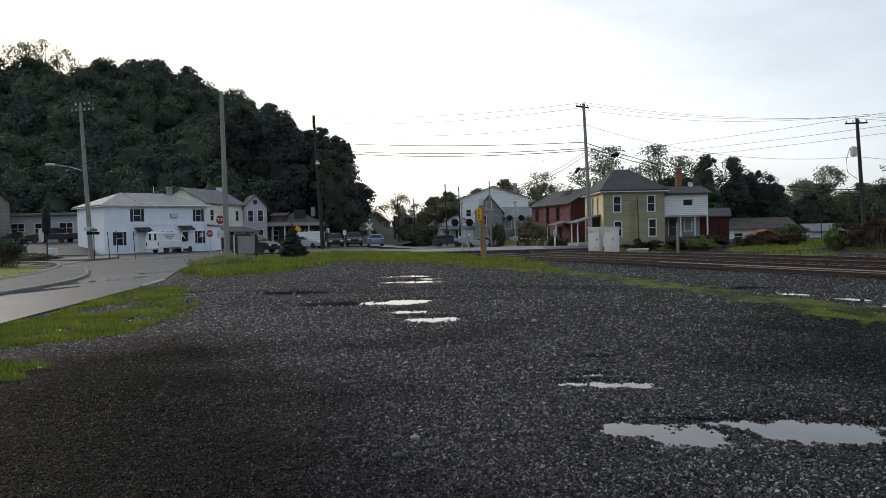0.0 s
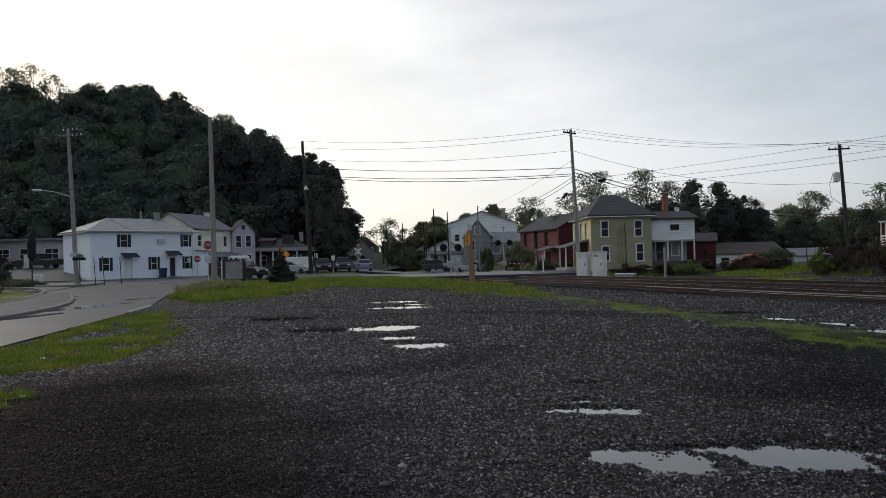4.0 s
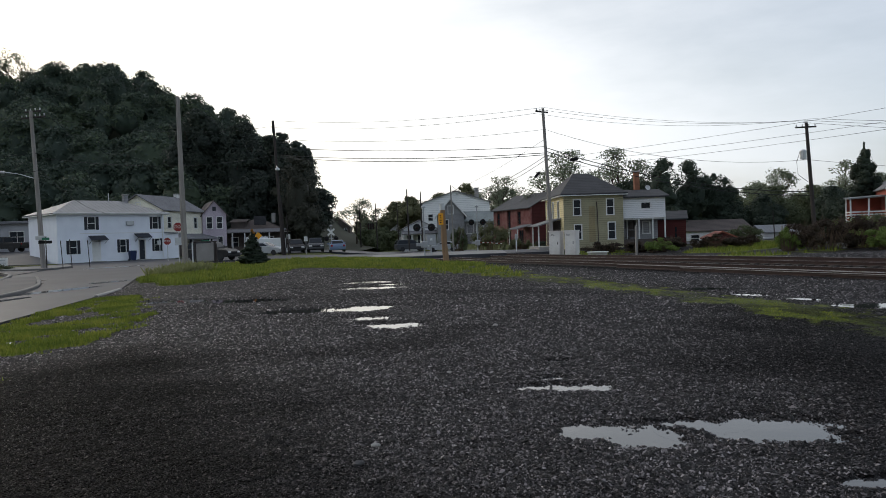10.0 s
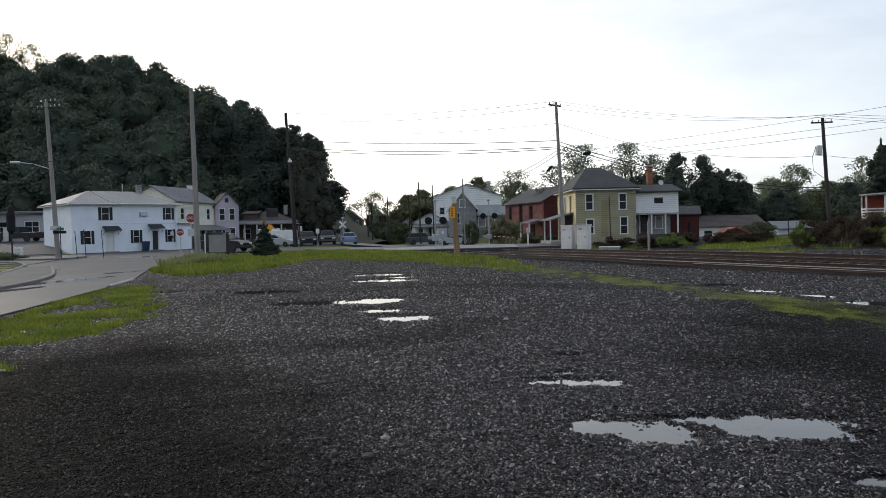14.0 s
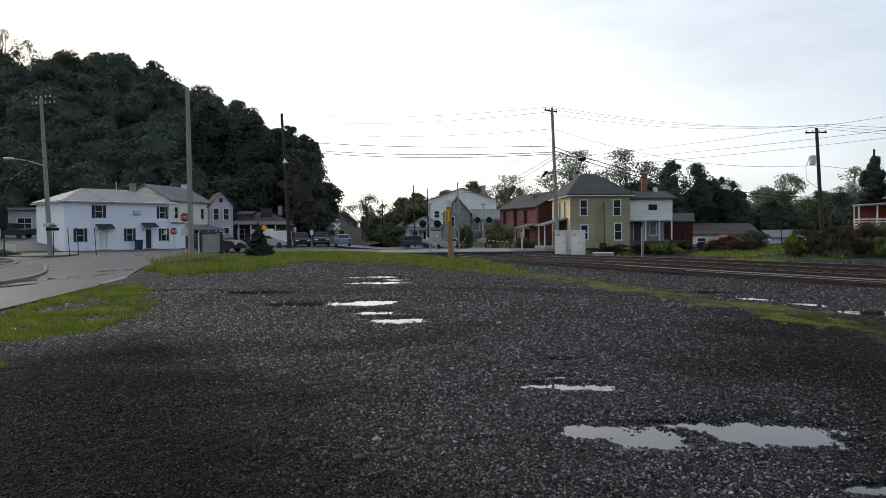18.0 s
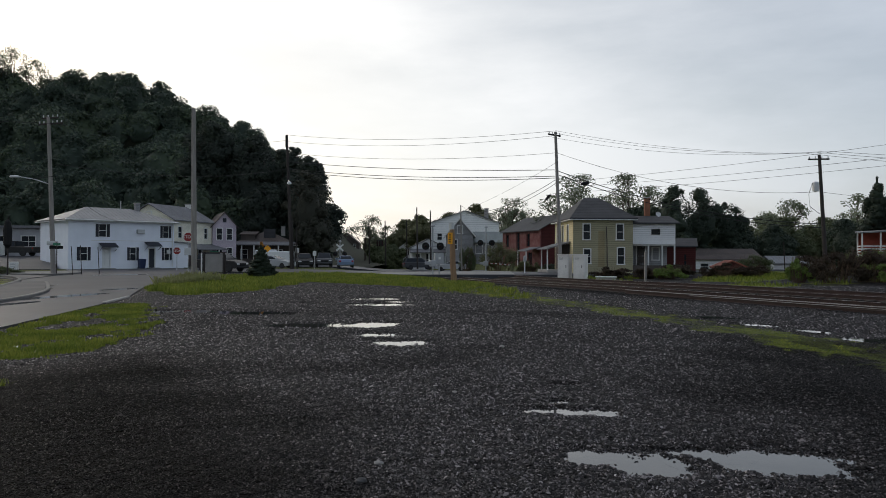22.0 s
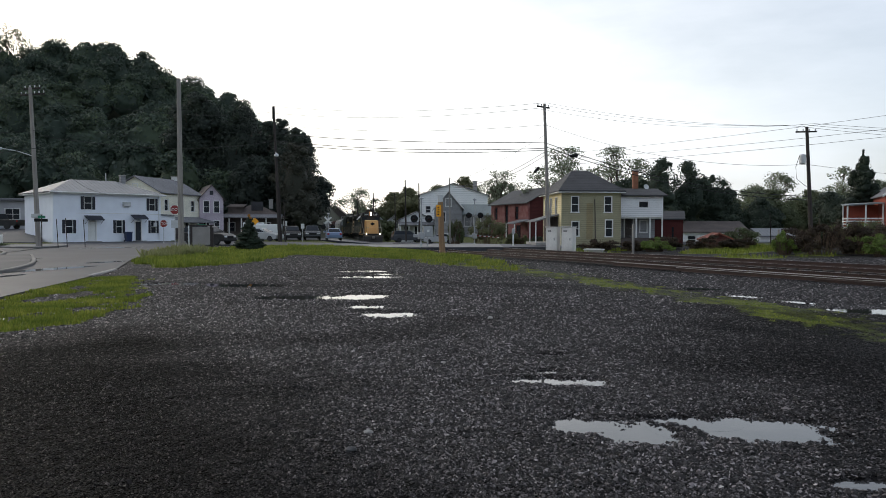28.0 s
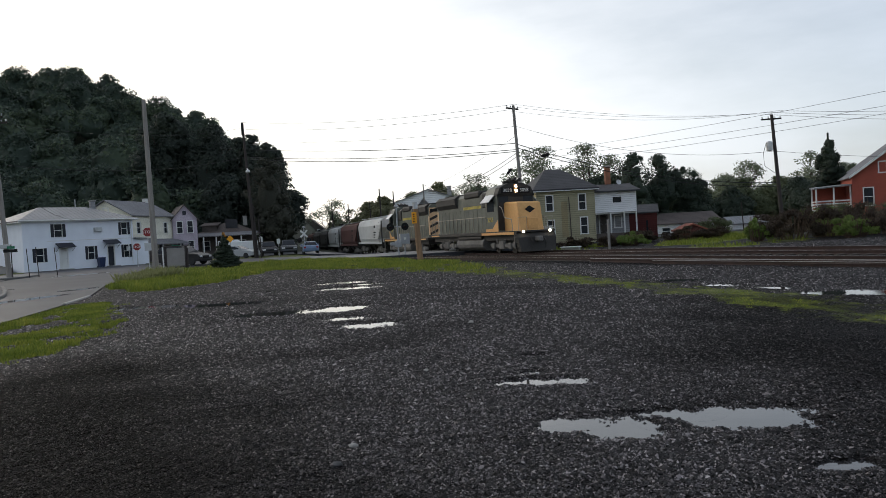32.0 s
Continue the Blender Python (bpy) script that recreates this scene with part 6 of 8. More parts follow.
def brick_house():
    t = thing("brick_house", pose(45.4, 70, -1.2, 0, 0, -24), "two-storey red brick house with white railed porch", "house")
    W, D, h = 13.0, 10, 6.3
    shell(t, W, D, h, BRICK, [(1.0, 1.8, 3.3, 5.0), (4.6, 5.6, 3.2, 5.4), (8.2, 9.2, 3.2, 5.4), (4.6, 5.6, 0.5, 2.3)], [(2, 2.8, 3.4, 5.0)])
    gable_end(t, W, h, 4.6, 0, BRICK)
    window(t, 2.4, 3.0, 6.5, 7.5, -0.02)
    window(t, 6.1, 6.9, 7.4, 8.8, -0.02)
    gable_roof(t, W, D, h, 4.6, 0.3, GREY_SHINGLE, "y")
    part("barge_board", Geo().prism([(-0.3, h - 0.3), (W / 2, h + 4.6), (W + 0.3, h - 0.3), (W + 0.3, h - 0.05), (W / 2, h + 4.9), (-0.3, h - 0.05)], -0.4, -0.31, axis="y"), WHITE_TRIM, t)
    chimney(t, 4.4, 3, 8.8, 10.2, BRICK, 0.6)
    part("porch_roof", slab([(-3.4, 0.3, 5.3), (0, 0.3, 5.5), (0, 4.4, 5.7), (-3.4, 4.4, 5.5)]), METAL_ROOF, t, "pale metal porch roof")
    part("porch_floor", Geo().box(-3.3, 0.4, 2.9, 0, 4.2, 3.1), WHITE_TRIM, t)
    part("porch_back", Geo().box(-3.2, 4.2, 3.1, 0, 4.4, 5.4), BRICK, t)
    for x, y in ((-3.2, 0.5), (-1.6, 0.5), (-0.1, 0.5), (-3.2, 4.1)):
        part("porch_post", Geo().cbox(x - 0.07, y - 0.07, -0.2, x + 0.07, y + 0.07, 5.4, 0.02), WHITE_TRIM, t)
    for z in (3.3, 3.58, 3.86):
        part("rail_board", Geo().box(-3.2, 0.42, z, 0, 0.47, z + 0.13), WHITE_TRIM, t)
        part("rail_board", Geo().box(-3.27, 0.42, z, -3.22, 4.1, z + 0.13), WHITE_TRIM, t)


brick_house()


def sheds():
    t = thing("long_garage", pose(31.2, 90, -0.9, 0, 0, 0), "long low white garage with brown shingle roof", "garage")
    shell(t, 9.5, 6, 2.2, WHITE_SIDING, [(2, 3, 0.8, 1.6)])
    gable_roof(t, 9.5, 6, 2.2, 1.2, 0.4, SHINGLE, "x")
    gable_end(t, 6, 2.2, 1.2, 0, WHITE_SIDING, turn_left(6))
    gable_end(t, 6, 2.2, 1.2, 0, WHITE_SIDING, turn_right(9.5))
    t = thing("white_shed", pose(41.5, 88, -0.8, 0, 0, 0), "low white shed with a pale metal roof", "shed")
    shell(t, 4.5, 4, 1.6, WHITE_SIDING)
    gable_roof(t, 4.5, 4, 1.6, 0.8, 0.3, METAL_ROOF, "x")
    t = thing("small_red_shed", pose(24.4, 62, -0.4, 0, 0, -8), "small red shed with shallow gable roof", "shed")
    shell(t, 2.3, 2.4, 1.1, RED_SIDING)
    gable_end(t, 2.3, 1.1, 0.5, 0, RED_SIDING)
    gable_roof(t, 2.3, 2.4, 1.1, 0.5, 0.15, mat("red_roof", (0.28, 0.09, 0.06), (0.2, 0.07, 0.05), 0.8, 4), "y")


sheds()


# ---- poles and wires ----
def crossarm(parent, z, w, ang=0, n=4, y=0.14):
    a = part("crossarm", Geo().cbox(-w / 2, y - 0.05, z - 0.06, w / 2, y + 0.05, z + 0.06, 0.012), DARK_POLE, parent, "timber crossarm")
    a.matrix_basis = pose(0, 0, 0, 0, 0, ang)
    for k in range(n):
        x = -w / 2 + 0.1 + (w - 0.2) * k / (n - 1)
        part("insulator", Geo().lathe([(0.02, z + 0.06), (0.05, z + 0.1), (0.03, z + 0.14), (0.055, z + 0.18), (0.02, z + 0.24)], Matrix.Translation((x, y, 0)), 8), GALV, a)
    return a


def pole(base, top, r, material, label, name="utility_pole"):
    d = (top[0] - base[0], top[1] - base[1], top[2] - base[2])
    t = thing(name, pose(*base), label, "utility pole")
    us = [i / 6 for i in range(7)]
    g = Geo().taper([(d[0] * u, d[1] * u, d[2] * u - (0.3 if u == 0 else 0)) for u in us], [r * (1 - 0.35 * u) for u in us])
    part("shaft", g, material, t)
    return t


def wire(a, b, sag, r=0.014, label="thin overhead power line", n=18):
    a, b = Vector(a), Vector(b)
    pts = []
    for i in range(n + 1):
        u = i / n
        p = a.lerp(b, u)
        p.z -= sag * 4 * u * (1 - u)
        pts.append(p)
    o = part("overhead_wire", Geo().path(pts, r, 5), WIRE)
    return tagged(o, label, "wire", "overhead wires")


R_TOP, M_TOP, F_TOP = Vector((9.73, 58.5, 11.7)), Vector((-16.65, 81, 15.0)), Vector((31.0, 58, 9.9))
pr = pole((10.2, 58.5, 0), R_TOP, 0.17, WOOD_POLE, "leaning grey wooden utility pole by the tracks")
crossarm(pr, 11.45, 1.5, 40, 4).location = (-0.45, 0, 0)
part("splice_case", Geo().lathe([(0.03, -0.35), (0.13, -0.28), (0.13, 0.28), (0.03, 0.35)], pose(1.9, -0.3, 7.5, 0, 82, -8), 10), BLACK, pr, "black cable splice case")
part("guy_clamp", Geo().lathe([(0.03, -0.3), (0.11, -0.22), (0.11, 0.22), (0.03, 0.3)], pose(-1.0, 0.4, 6.4, 0, 40, 0), 10), BLACK, pr)
pm = pole((-16.0, 81, 0), M_TOP, 0.2, DARK_POLE, "tall dark wooden utility pole")
part("insulator_stack", Geo().tube((-0.65, -0.15, 13.6), (-0.65, -0.15, 14.9), 0.12, 0.12, 8), BLACK, pm)
part("street_light", Geo().lathe([(0.05, -0.1), (0.26, 0.0), (0.22, 0.2), (0.06, 0.3)], pose(-0.1, -1.2, 9.4)), GALV, pm, "globe street light")
part("light_arm", Geo().path([(-0.4, 0, 9.5), (-0.3, -0.6, 9.9), (-0.1, -1.2, 9.7)], 0.04), GALV, pm)
part("cable_guard", Geo().tube((0.25, -0.1, 0), (0.0, -0.1, 6), 0.05), DARK_POLE, pm)
pf = pole((31.6, 58, -0.3), F_TOP, 0.18, DARK_POLE, "dark wooden utility pole with transformer beyond the tracks")
crossarm(pf, 9.85, 1.6, -12, 4).location = (-0.6, 0, 0)
part("transformer", Geo().lathe([(0.05, 7.2), (0.25, 7.25), (0.25, 7.9), (0.2, 7.98), (0.05, 8.02)], Matrix.Translation((-0.95, -0.1, 0))), GALV, pf, "grey pole transformer")
part("drop_cable", Geo().path([(-1.2, -0.1, 7.9), (-1.5, -0.1, 7.0), (-1.4, -0.1, 6.0), (-0.6, -0.1, 5.4)], 0.02), WIRE, pf)
pn = pole((-14.2, 42.8, 0), (-14.3, 42.8, 10.3), 0.18, WOOD_POLE, "bare weathered wooden pole on the grass verge")
pl = pole((-29.15, 55.6, 0.1), (-29.65, 55.6, 12.1), 0.19, WOOD_POLE, "wooden utility pole with street light at the corner")
crossarm(pl, 11.5, 2.4, -20, 6).location = (-0.45, 0, 0)
crossarm(pl, 11.95, 1.6, -20, 4).location = (-0.45, 0, 0)
part("light_arm", Geo().path([(-0.2, 0, 6.8), (-1.4, -0.2, 7.2), (-2.6, -0.3, 7.4)], 0.045), GALV, pl, "long galvanised lamp arm")
part("street_light", Geo().cbox(-3.2, -0.45, 7.28, -2.5, -0.15, 7.48, 0.06), GALV, pl)
part("notice_box", Geo().cbox(-0.35, -0.4, 2.2, 0.4, -0.15, 2.5, 0.03), GALV, pl)
for k, (x, y, h, r) in enumerate([(-15.2, 80, 4.6, 0.07), (-2.4, 100, 8.2, 0.12), (3.4, 92, 8.0, 0.11), (-8.5, 125, 7.5, 0.12), (-5.2, 135, 8, 0.12), (-13.6, 150, 9, 0.12), (36.5, 75, 3.2, 0.06), (-0.6, 112, 8.5, 0.12)]):
    pole((x, y, 0), (x - 0.15, y, h), r, DARK_POLE if k != 2 else WOOD_POLE, "thin distant pole beside the street", "street_pole")
for dx, dz, fx, sag in ((0.1, 0.1, -1.1, 0.5), (-0.1, -0.12, -0.3, 0.62), (-0.35, -0.5, 0.5, 0.75)):
    wire((R_TOP.x + dx, R_TOP.y + dx, R_TOP.z + dz), (F_TOP.x + fx, F_TOP.y - 0.1, 10.12 + 0.12 * fx), sag, 0.011)
    wire((F_TOP.x + fx, F_TOP.y - 0.1, 10.12 + 0.12 * fx), (75, 60 - fx * 2, 10.6 + 0.9 * fx), 0.9)
for dx, dz, zm, sag in ((0.1, 0.1, 15.0, 0.6), (-0.35, -0.4, 14.3, 0.65)):
    wire((R_TOP.x + dx, R_TOP.y + dx, R_TOP.z + dz), (M_TOP.x + dx, M_TOP.y, zm), sag)
wire((9.85, 58.5, 10.0), (M_TOP.x, 81, 13.0), 0.6)
wire((9.85, 58.5, 10.0), (31.0, 58, 6.9), 1.1, 0.014)
wire((31.0, 58, 6.9), (75, 70, 6.6), 0.8, 0.014)
for z0, z1, s in ((8.6, 12.0, 0.35), (8.1, 11.2, 0.45), (7.95, 11.0, 0.55)):
    wire((9.9, 58.4, z0), (M_TOP.x + 0.1, 80.9, z1), s, 0.028, "thick black overhead cable")
wire((10.0, 58.5, 8.5), (31.2, 57.9, 4.3), 0.9, 0.03, "thick black overhead cable")
wire((10.0, 58.5, 8.2), (31.2, 57.9, 4.0), 0.9, 0.03, "thick black overhead cable")
for z0, z1 in ((8.9, 10.6), (8.4, 9.4), (7.9, 8.9)):
    wire((12.5, 64, z0 - 0.6), (44, 33, z1), 0.5, 0.012)
wire((9.9, 58.5, 7.9), (3.9, 92, 7.0), 0.8, 0.022, "black service cable to the far street")
wire((9.9, 58.5, 7.6), (3.9, 92, 6.8), 0.9, 0.022, "black service cable to the far street")
wire((9.8, 58.5, 9.2), (2, 118, 8.2), 0.6, 0.012)
wire((3.4, 92, 7.9), (9.5, 116, 7.2), 0.5, 0.015)
wire((-28.9, 55.6, 8.9), (-60, 50, 8.3), 0.7, 0.014)
wire((-28.9, 55.6, 7.6), (-60, 47, 5.2), 0.9, 0.02, "thick black overhead cable")
wire((-28.9, 55.6, 7.4), (-34, 80, 5.2), 0.9, 0.014)
wire((-29.0, 55.6, 11.6), (M_TOP.x, 81, 14.4), 0.9)
wire((-29.0, 55.6, 8.5), (M_TOP.x, 81, 11.2), 0.9, 0.02, "thick black overhead cable")
wire((-29.0, 55.6, 11.6), (-62, 36, 12.4), 0.8)


# ---- signs, notice board, posts ----
def letters(text, size, material, parent, m, name="lettering"):
    """Lettering in the built-in font, as flat mesh."""
    cu = bpy.data.curves.new(name, "FONT")
    cu.body, cu.size, cu.extrude = text, size, 0.004
    cu.align_x, cu.align_y = "CENTER", "CENTER"
    tmp = new(name, cu)
    me = bpy.data.meshes.new_from_object(tmp.evaluated_get(bpy.context.evaluated_depsgraph_get()))
    bpy.data.objects.remove(tmp)
    me.materials.clear()
    me.materials.append(material)
    o = new(name, me)
    o.parent, o.matrix_basis = parent, m
    return o


def stop_sign(x, y, z, rz, label, back=False, r=0.38):
    t = thing("stop_sign", pose(x, y, 0, 0, 0, rz), label, "stop sign")
    part("post", Geo().tube((0, 0.04, -0.1), (0, 0.04, z + 0.4), 0.035), GALV, t)
    oc = [(r * math.cos(radians(22.5 + 45 * k)), z + r * math.sin(radians(22.5 + 45 * k))) for k in range(8)]
    part("plate_edge", Geo().prism(oc, -0.012, 0.0, axis="y"), WHITE_TRIM, t)
    oc2 = [(p[0] * 0.93, z + (p[1] - z) * 0.93) for p in oc]
    pl_ = part("plate", Geo().prism(oc2, -0.02, -0.0125, axis="y"), RED_SIGN, t, "red octagon")
    letters("STOP", 0.3 * r / 0.38, WHITE_TRIM, pl_, pose(0, -0.024, z, 90, 0, 0))
    return t


s1 = stop_sign(-21.1, 62, 3.1, 8, "red octagonal stop sign with white border", r=0.42)
part("lower_plate", Geo().cbox(-0.3, -0.02, 1.55, 0.3, 0.0, 2.2, 0.01), GALV, s1, "white plate under the sign")
stop_sign(-25.6, 72, 1.95, 15, "faded red stop sign beside the white house", r=0.38)
t = thing("street_sign", pose(-28.4, 54.6, 0, 0, 0, 0), "street name sign on a slim dark post", "sign")
part("post", Geo().tube((0, 0, 0), (0, 0, 2.5), 0.035), DARK_POLE, t)
part("name_plate", Geo().cbox(-0.55, -0.02, 2.0, 0.45, 0.02, 2.22, 0.008), BLACK, t, "dark plate")
part("cross_plate", Geo().cbox(-0.02, -0.5, 2.25, 0.02, 0.5, 2.45, 0.008), GREEN_PAINT, t, "dark green plate")
for k, (x, y, h) in enumerate([(-27.9, 56.0, 2.2), (-27.6, 56.8, 2.3), (-26.6, 57.6, 2.2)]):
    solid("slim_post", Geo().tube((0, 0, 0), (-0.12, 0, h), 0.03, n=8), DARK_POLE, pose(x, y, 0), "slim dark metal post", "post", "posts at the corner")
t = thing("banner_post", pose(-31.6, 53.8, 0), "dark post with a hanging black banner bag", "post")
part("post", Geo().tube((0, 0, 0), (0.05, 0, 4.3), 0.05), DARK_POLE, t)
part("bag", Geo().lathe([(0.05, 2.0), (0.28, 2.3), (0.3, 3.4), (0.2, 4.0), (0.05, 4.15)], None, 10), BLACK, t, "black lumpy bag")
part("plate", Geo().cbox(-0.6, -0.05, 1.5, -0.2, 0.0, 2.5, 0.02), GALV, t)
t = thing("sandwich_board", pose(-34.8, 60.0, 0, 0, 0, 12), "small white standing notice board", "sign")
part("panel", Geo().cbox(-0.3, -0.02, 0.1, 0.3, 0.02, 0.95, 0.02), WHITE_TRIM, t)
part("panel", Geo().cbox(-0.3, 0.4, 0.1, 0.3, 0.44, 0.95, 0.02), WHITE_TRIM, t)
part("lettering", Geo().box(-0.2, -0.03, 0.7, 0.2, -0.021, 0.8).box(-0.18, -0.03, 0.5, 0.15, -0.021, 0.58).box(-0.2, -0.03, 0.28, 0.2, -0.021, 0.36), GALV, t, "grey bars of writing")


BOARD_GREY = mat("weathered_board", (0.3, 0.285, 0.27), (0.22, 0.21, 0.2), 0.8, 5)


def notice_board():
    t = thing("notice_board", pose(-18.05, 59.3, 0, 0, 0, -14), "pale notice board in a dark frame with flower boxes", "notice board")
    for x in (-0.95, 0.8):
        part("post", Geo().cbox(x, -0.08, -0.1, x + 0.14, 0.08, 1.78, 0.015), DARK_POLE, t)
    part("edge_post", Geo().cbox(-1.2, -0.04, -0.1, -1.1, 0.04, 1.75, 0.012), WHITE_TRIM, t)
    part("panel", Geo().cbox(-0.8, -0.05, 0.2, 0.8, 0.05, 1.65, 0.02), BOARD_GREY, t, "weathered grey panel")
    part("cap", Geo().cbox(-1.05, -0.12, 1.74, 1.05, 0.12, 1.82, 0.02), DARK_POLE, t)
    part("side_post", Geo().cbox(0.98, -0.05, -0.1, 1.06, 0.05, 1.6, 0.01), DARK_POLE, t)


notice_board()


def marker_post():
    t = thing("marker_post", pose(1.2, 44.6, 0), "tan wooden post with an orange marker plate and grey top", "post")
    part("shaft", Geo().tube((0, 0, -0.2), (-0.11, 0, 1.2), 0.195, 0.18, 14).tube((-0.11, 0, 1.2), (-0.13, 0, 2.4), 0.18, 0.17, 14).tube((-0.13, 0, 2.4), (-0.17, 0, 3.25), 0.17, 0.155, 14), POST_WOOD, t)
    part("top", Geo().tube((-0.17, 0, 3.25), (-0.19, 0, 3.66), 0.16, 0.155, 14), GALV, t, "grey metal cap")
    pl_ = part("plate", Geo().cbox(-0.43, -0.24, 2.35, -0.13, -0.205, 3.05, 0.015), ORANGE_SIGN, t, "orange plate")
    part("lettering", Geo().box(-0.36, -0.246, 2.45, -0.25, -0.241, 2.52).box(-0.37, -0.246, 2.6, -0.24, -0.241, 2.66).box(-0.35, -0.246, 2.75, -0.25, -0.241, 2.8).box(-0.36, -0.246, 2.88, -0.25, -0.241, 2.94), BLACK, pl_, "dark bars of writing")


marker_post()


def cabinet(x, y, rz, label):
    t = thing("signal_cabinet", pose(x, y, at_ground(x, y) + 0.03, 0, 0, rz), label, "signal cabinet", "signal cabinets by the track")
    part("base", Geo().cbox(-0.5, -0.5, -0.1, 0.5, 0.5, 0.1, 0.02), CONCRETE, t)
    part("body", Geo().cbox(-0.45, -0.45, 0.1, 0.45, 0.45, 1.95, 0.02), ALU, t)
    part("roof", Geo().cbox(-0.5, -0.52, 1.95, 0.5, 0.52, 2.02, 0.02), ALU, t)
    d = part("door", Geo().cbox(-0.4, -0.475, 0.16, 0.4, -0.452, 1.9, 0.008), ALU, t)
    part("handle", Geo().cbox(0.22, -0.5, 0.95, 0.27, -0.476, 1.15, 0.006), BLACK, d)
    part("vent", Geo().box(-0.3, -0.482, 1.7, 0.0, -0.476, 1.73).box(-0.3, -0.482, 1.62, 0.0, -0.476, 1.65), BLACK, d)
    for z in (0.4, 1.6):
        part("hinge", Geo().tube((-0.42, -0.47, z - 0.08), (-0.42, -0.47, z + 0.08), 0.02, n=6), GALV, d)


cabinet(10.25, 56.9, -30, "tall weathered aluminium signal cabinet")
cabinet(11.35, 56.2, -30, "tall weathered aluminium signal cabinet")
t = thing("battery_box", pose(13.1, 55.2, at_ground(13.1, 55.2), 0, 0, -30), "low pale concrete battery box beside the cabinets", "box")
part("body", Geo().cbox(-0.7, -0.35, -0.05, 0.7, 0.35, 0.22, 0.03), CONCRETE, t)
part("lid", Geo().cbox(-0.75, -0.4, 0.22, 0.75, 0.4, 0.3, 0.03), WHITE_TRIM, t)


def lamp_head(parent, x, y, z, side):
    h = part("flasher", Geo().lathe([(0.02, 0.0), (0.32, 0.0), (0.32, 0.03), (0.16, 0.05), (0.14, 0.2), (0.05, 0.24)], pose(x, y, z, -90, 0, 0)), BLACK, parent, "black round flasher with backing plate")
    part("hood", Geo().prism([(-0.13, 0), (-0.09, 0.1), (0, 0.14), (0.09, 0.1), (0.13, 0)], -0.28, 0, Matrix.Translation((x, y, z)), axis="y"), BLACK, h)
    part("lens", Geo().tube((x, y - 0.012, z), (x, y, z), 0.1, n=12), LENS_RED, h)


def crossing_signal(x, y, rz, h, label, arm=0.0, buck=False):
    t = thing("crossing_signal", pose(x, y, at_ground(x, y), 0, 0, rz), label, "crossing signal", "level crossing signals")
    part("base", Geo().cbox(-0.35, -0.35, -0.05, 0.35, 0.35, 0.25, 0.05), SILVER, t)
    part("mast", Geo().lathe([(0.14, 0.25), (0.1, 0.4), (0.07, 0.6), (0.065, h)]), SILVER, t, "silver painted mast")
    part("bell", Geo().lathe([(0.03, h), (0.2, h + 0.05), (0.2, h + 0.14), (0.05, h + 0.24)]), SILVER, t, "round bell on the mast top")
    part("lamp_bar", Geo().tube((-0.75, -0.1, h - 1.6), (0.75, -0.1, h - 1.6), 0.035), SILVER, t)
    for s in (-0.62, 0.62):
        lamp_head(t, s, -0.14, h - 1.6, s)
    for a in (45, -45) if buck else ():
        b = part("crossbuck", Geo().cbox(-0.62, -0.13, -0.11, 0.62, -0.11, 0.11, 0.01), WHITE_TRIM, t, "white crossbuck board")
        b.matrix_basis = pose(0, -0.02 * (a > 0), h - 0.75, 0, a, 0)
    part("gate_case", Geo().cbox(-0.25, -0.32, 1.0, 0.25, 0.32, 1.55, 0.05), SILVER, t, "grey gate motor case")
    for s in (-0.45, 0.36):
        part("counterweight", Geo().cbox(-0.6, s, 1.15, -0.25, s + 0.08, 1.42, 0.03), SILVER, t)
    if arm:
        n = 10
        for k in range(n):
            a, b = 0.25 + arm * k / n, 0.25 + arm * (k + 1) / n
            part("arm_band", Geo().cbox(a, -0.03, 1.27 - 0.02 * k, b, 0.03, 1.35 - 0.02 * k, 0.008), (RED_SIGN, WHITE_TRIM)[k % 2], t)
    return t


crossing_signal(-0.2, 60.5, 12, 4.3, "silver crossing signal with black flashers at the near kerb")
crossing_signal(5.5, 78, 0, 5.1, "tall silver crossing signal with lowered striped gate", 2.4)
crossing_signal(-12.6, 96, 0, 3.6, "distant crossing signal with white crossbuck", buck=True)
t = thing("signal_box", pose(0.35, 61.0, at_ground(0.35, 61.0), 0, 0, 10), "grey relay box on a short post at the crossing", "box")
part("leg", Geo().tube((0, 0, 0), (0, 0, 1.3), 0.06), SILVER, t)
part("case", Geo().cbox(-0.4, -0.25, 1.2, 0.4, 0.25, 2.1, 0.03), SILVER, t)
part("label_plate", Geo().box(-0.1, -0.256, 1.6, 0.1, -0.252, 1.8), WHITE_TRIM, t)
t = thing("track_marker", pose(8.2, 66, at_ground(8.2, 66)), "short white striped track marker post", "post")
part("post", Geo().lathe([(0.16, 0), (0.14, 0.12), (0.06, 0.2), (0.06, 2.0)]), WHITE_TRIM, t)
part("head", Geo().cbox(-0.12, -0.12, 1.45, 0.12, 0.12, 1.95, 0.03), SILVER, t)
for k, (x, y, h) in enumerate([(14.6, 50.0, 1.95), (36.8, 74, 1.6)]):
    solid("fence_post", Geo().cbox(-0.075, -0.075, -0.3, 0.075, 0.075, h, 0.015), WOOD_POLE, pose(x, y, 0), "weathered wooden fence post in the brush", "post", "posts in the brush")
t = thing("trash_bin", pose(-32.0, 79.3, 0, 0, 0, 45), "dark blue wheeled rubbish bin by the door", "bin")
BLUE = mat("dark_blue_plastic", (0.02, 0.035, 0.09), (0.015, 0.025, 0.07), 0.5, 5)
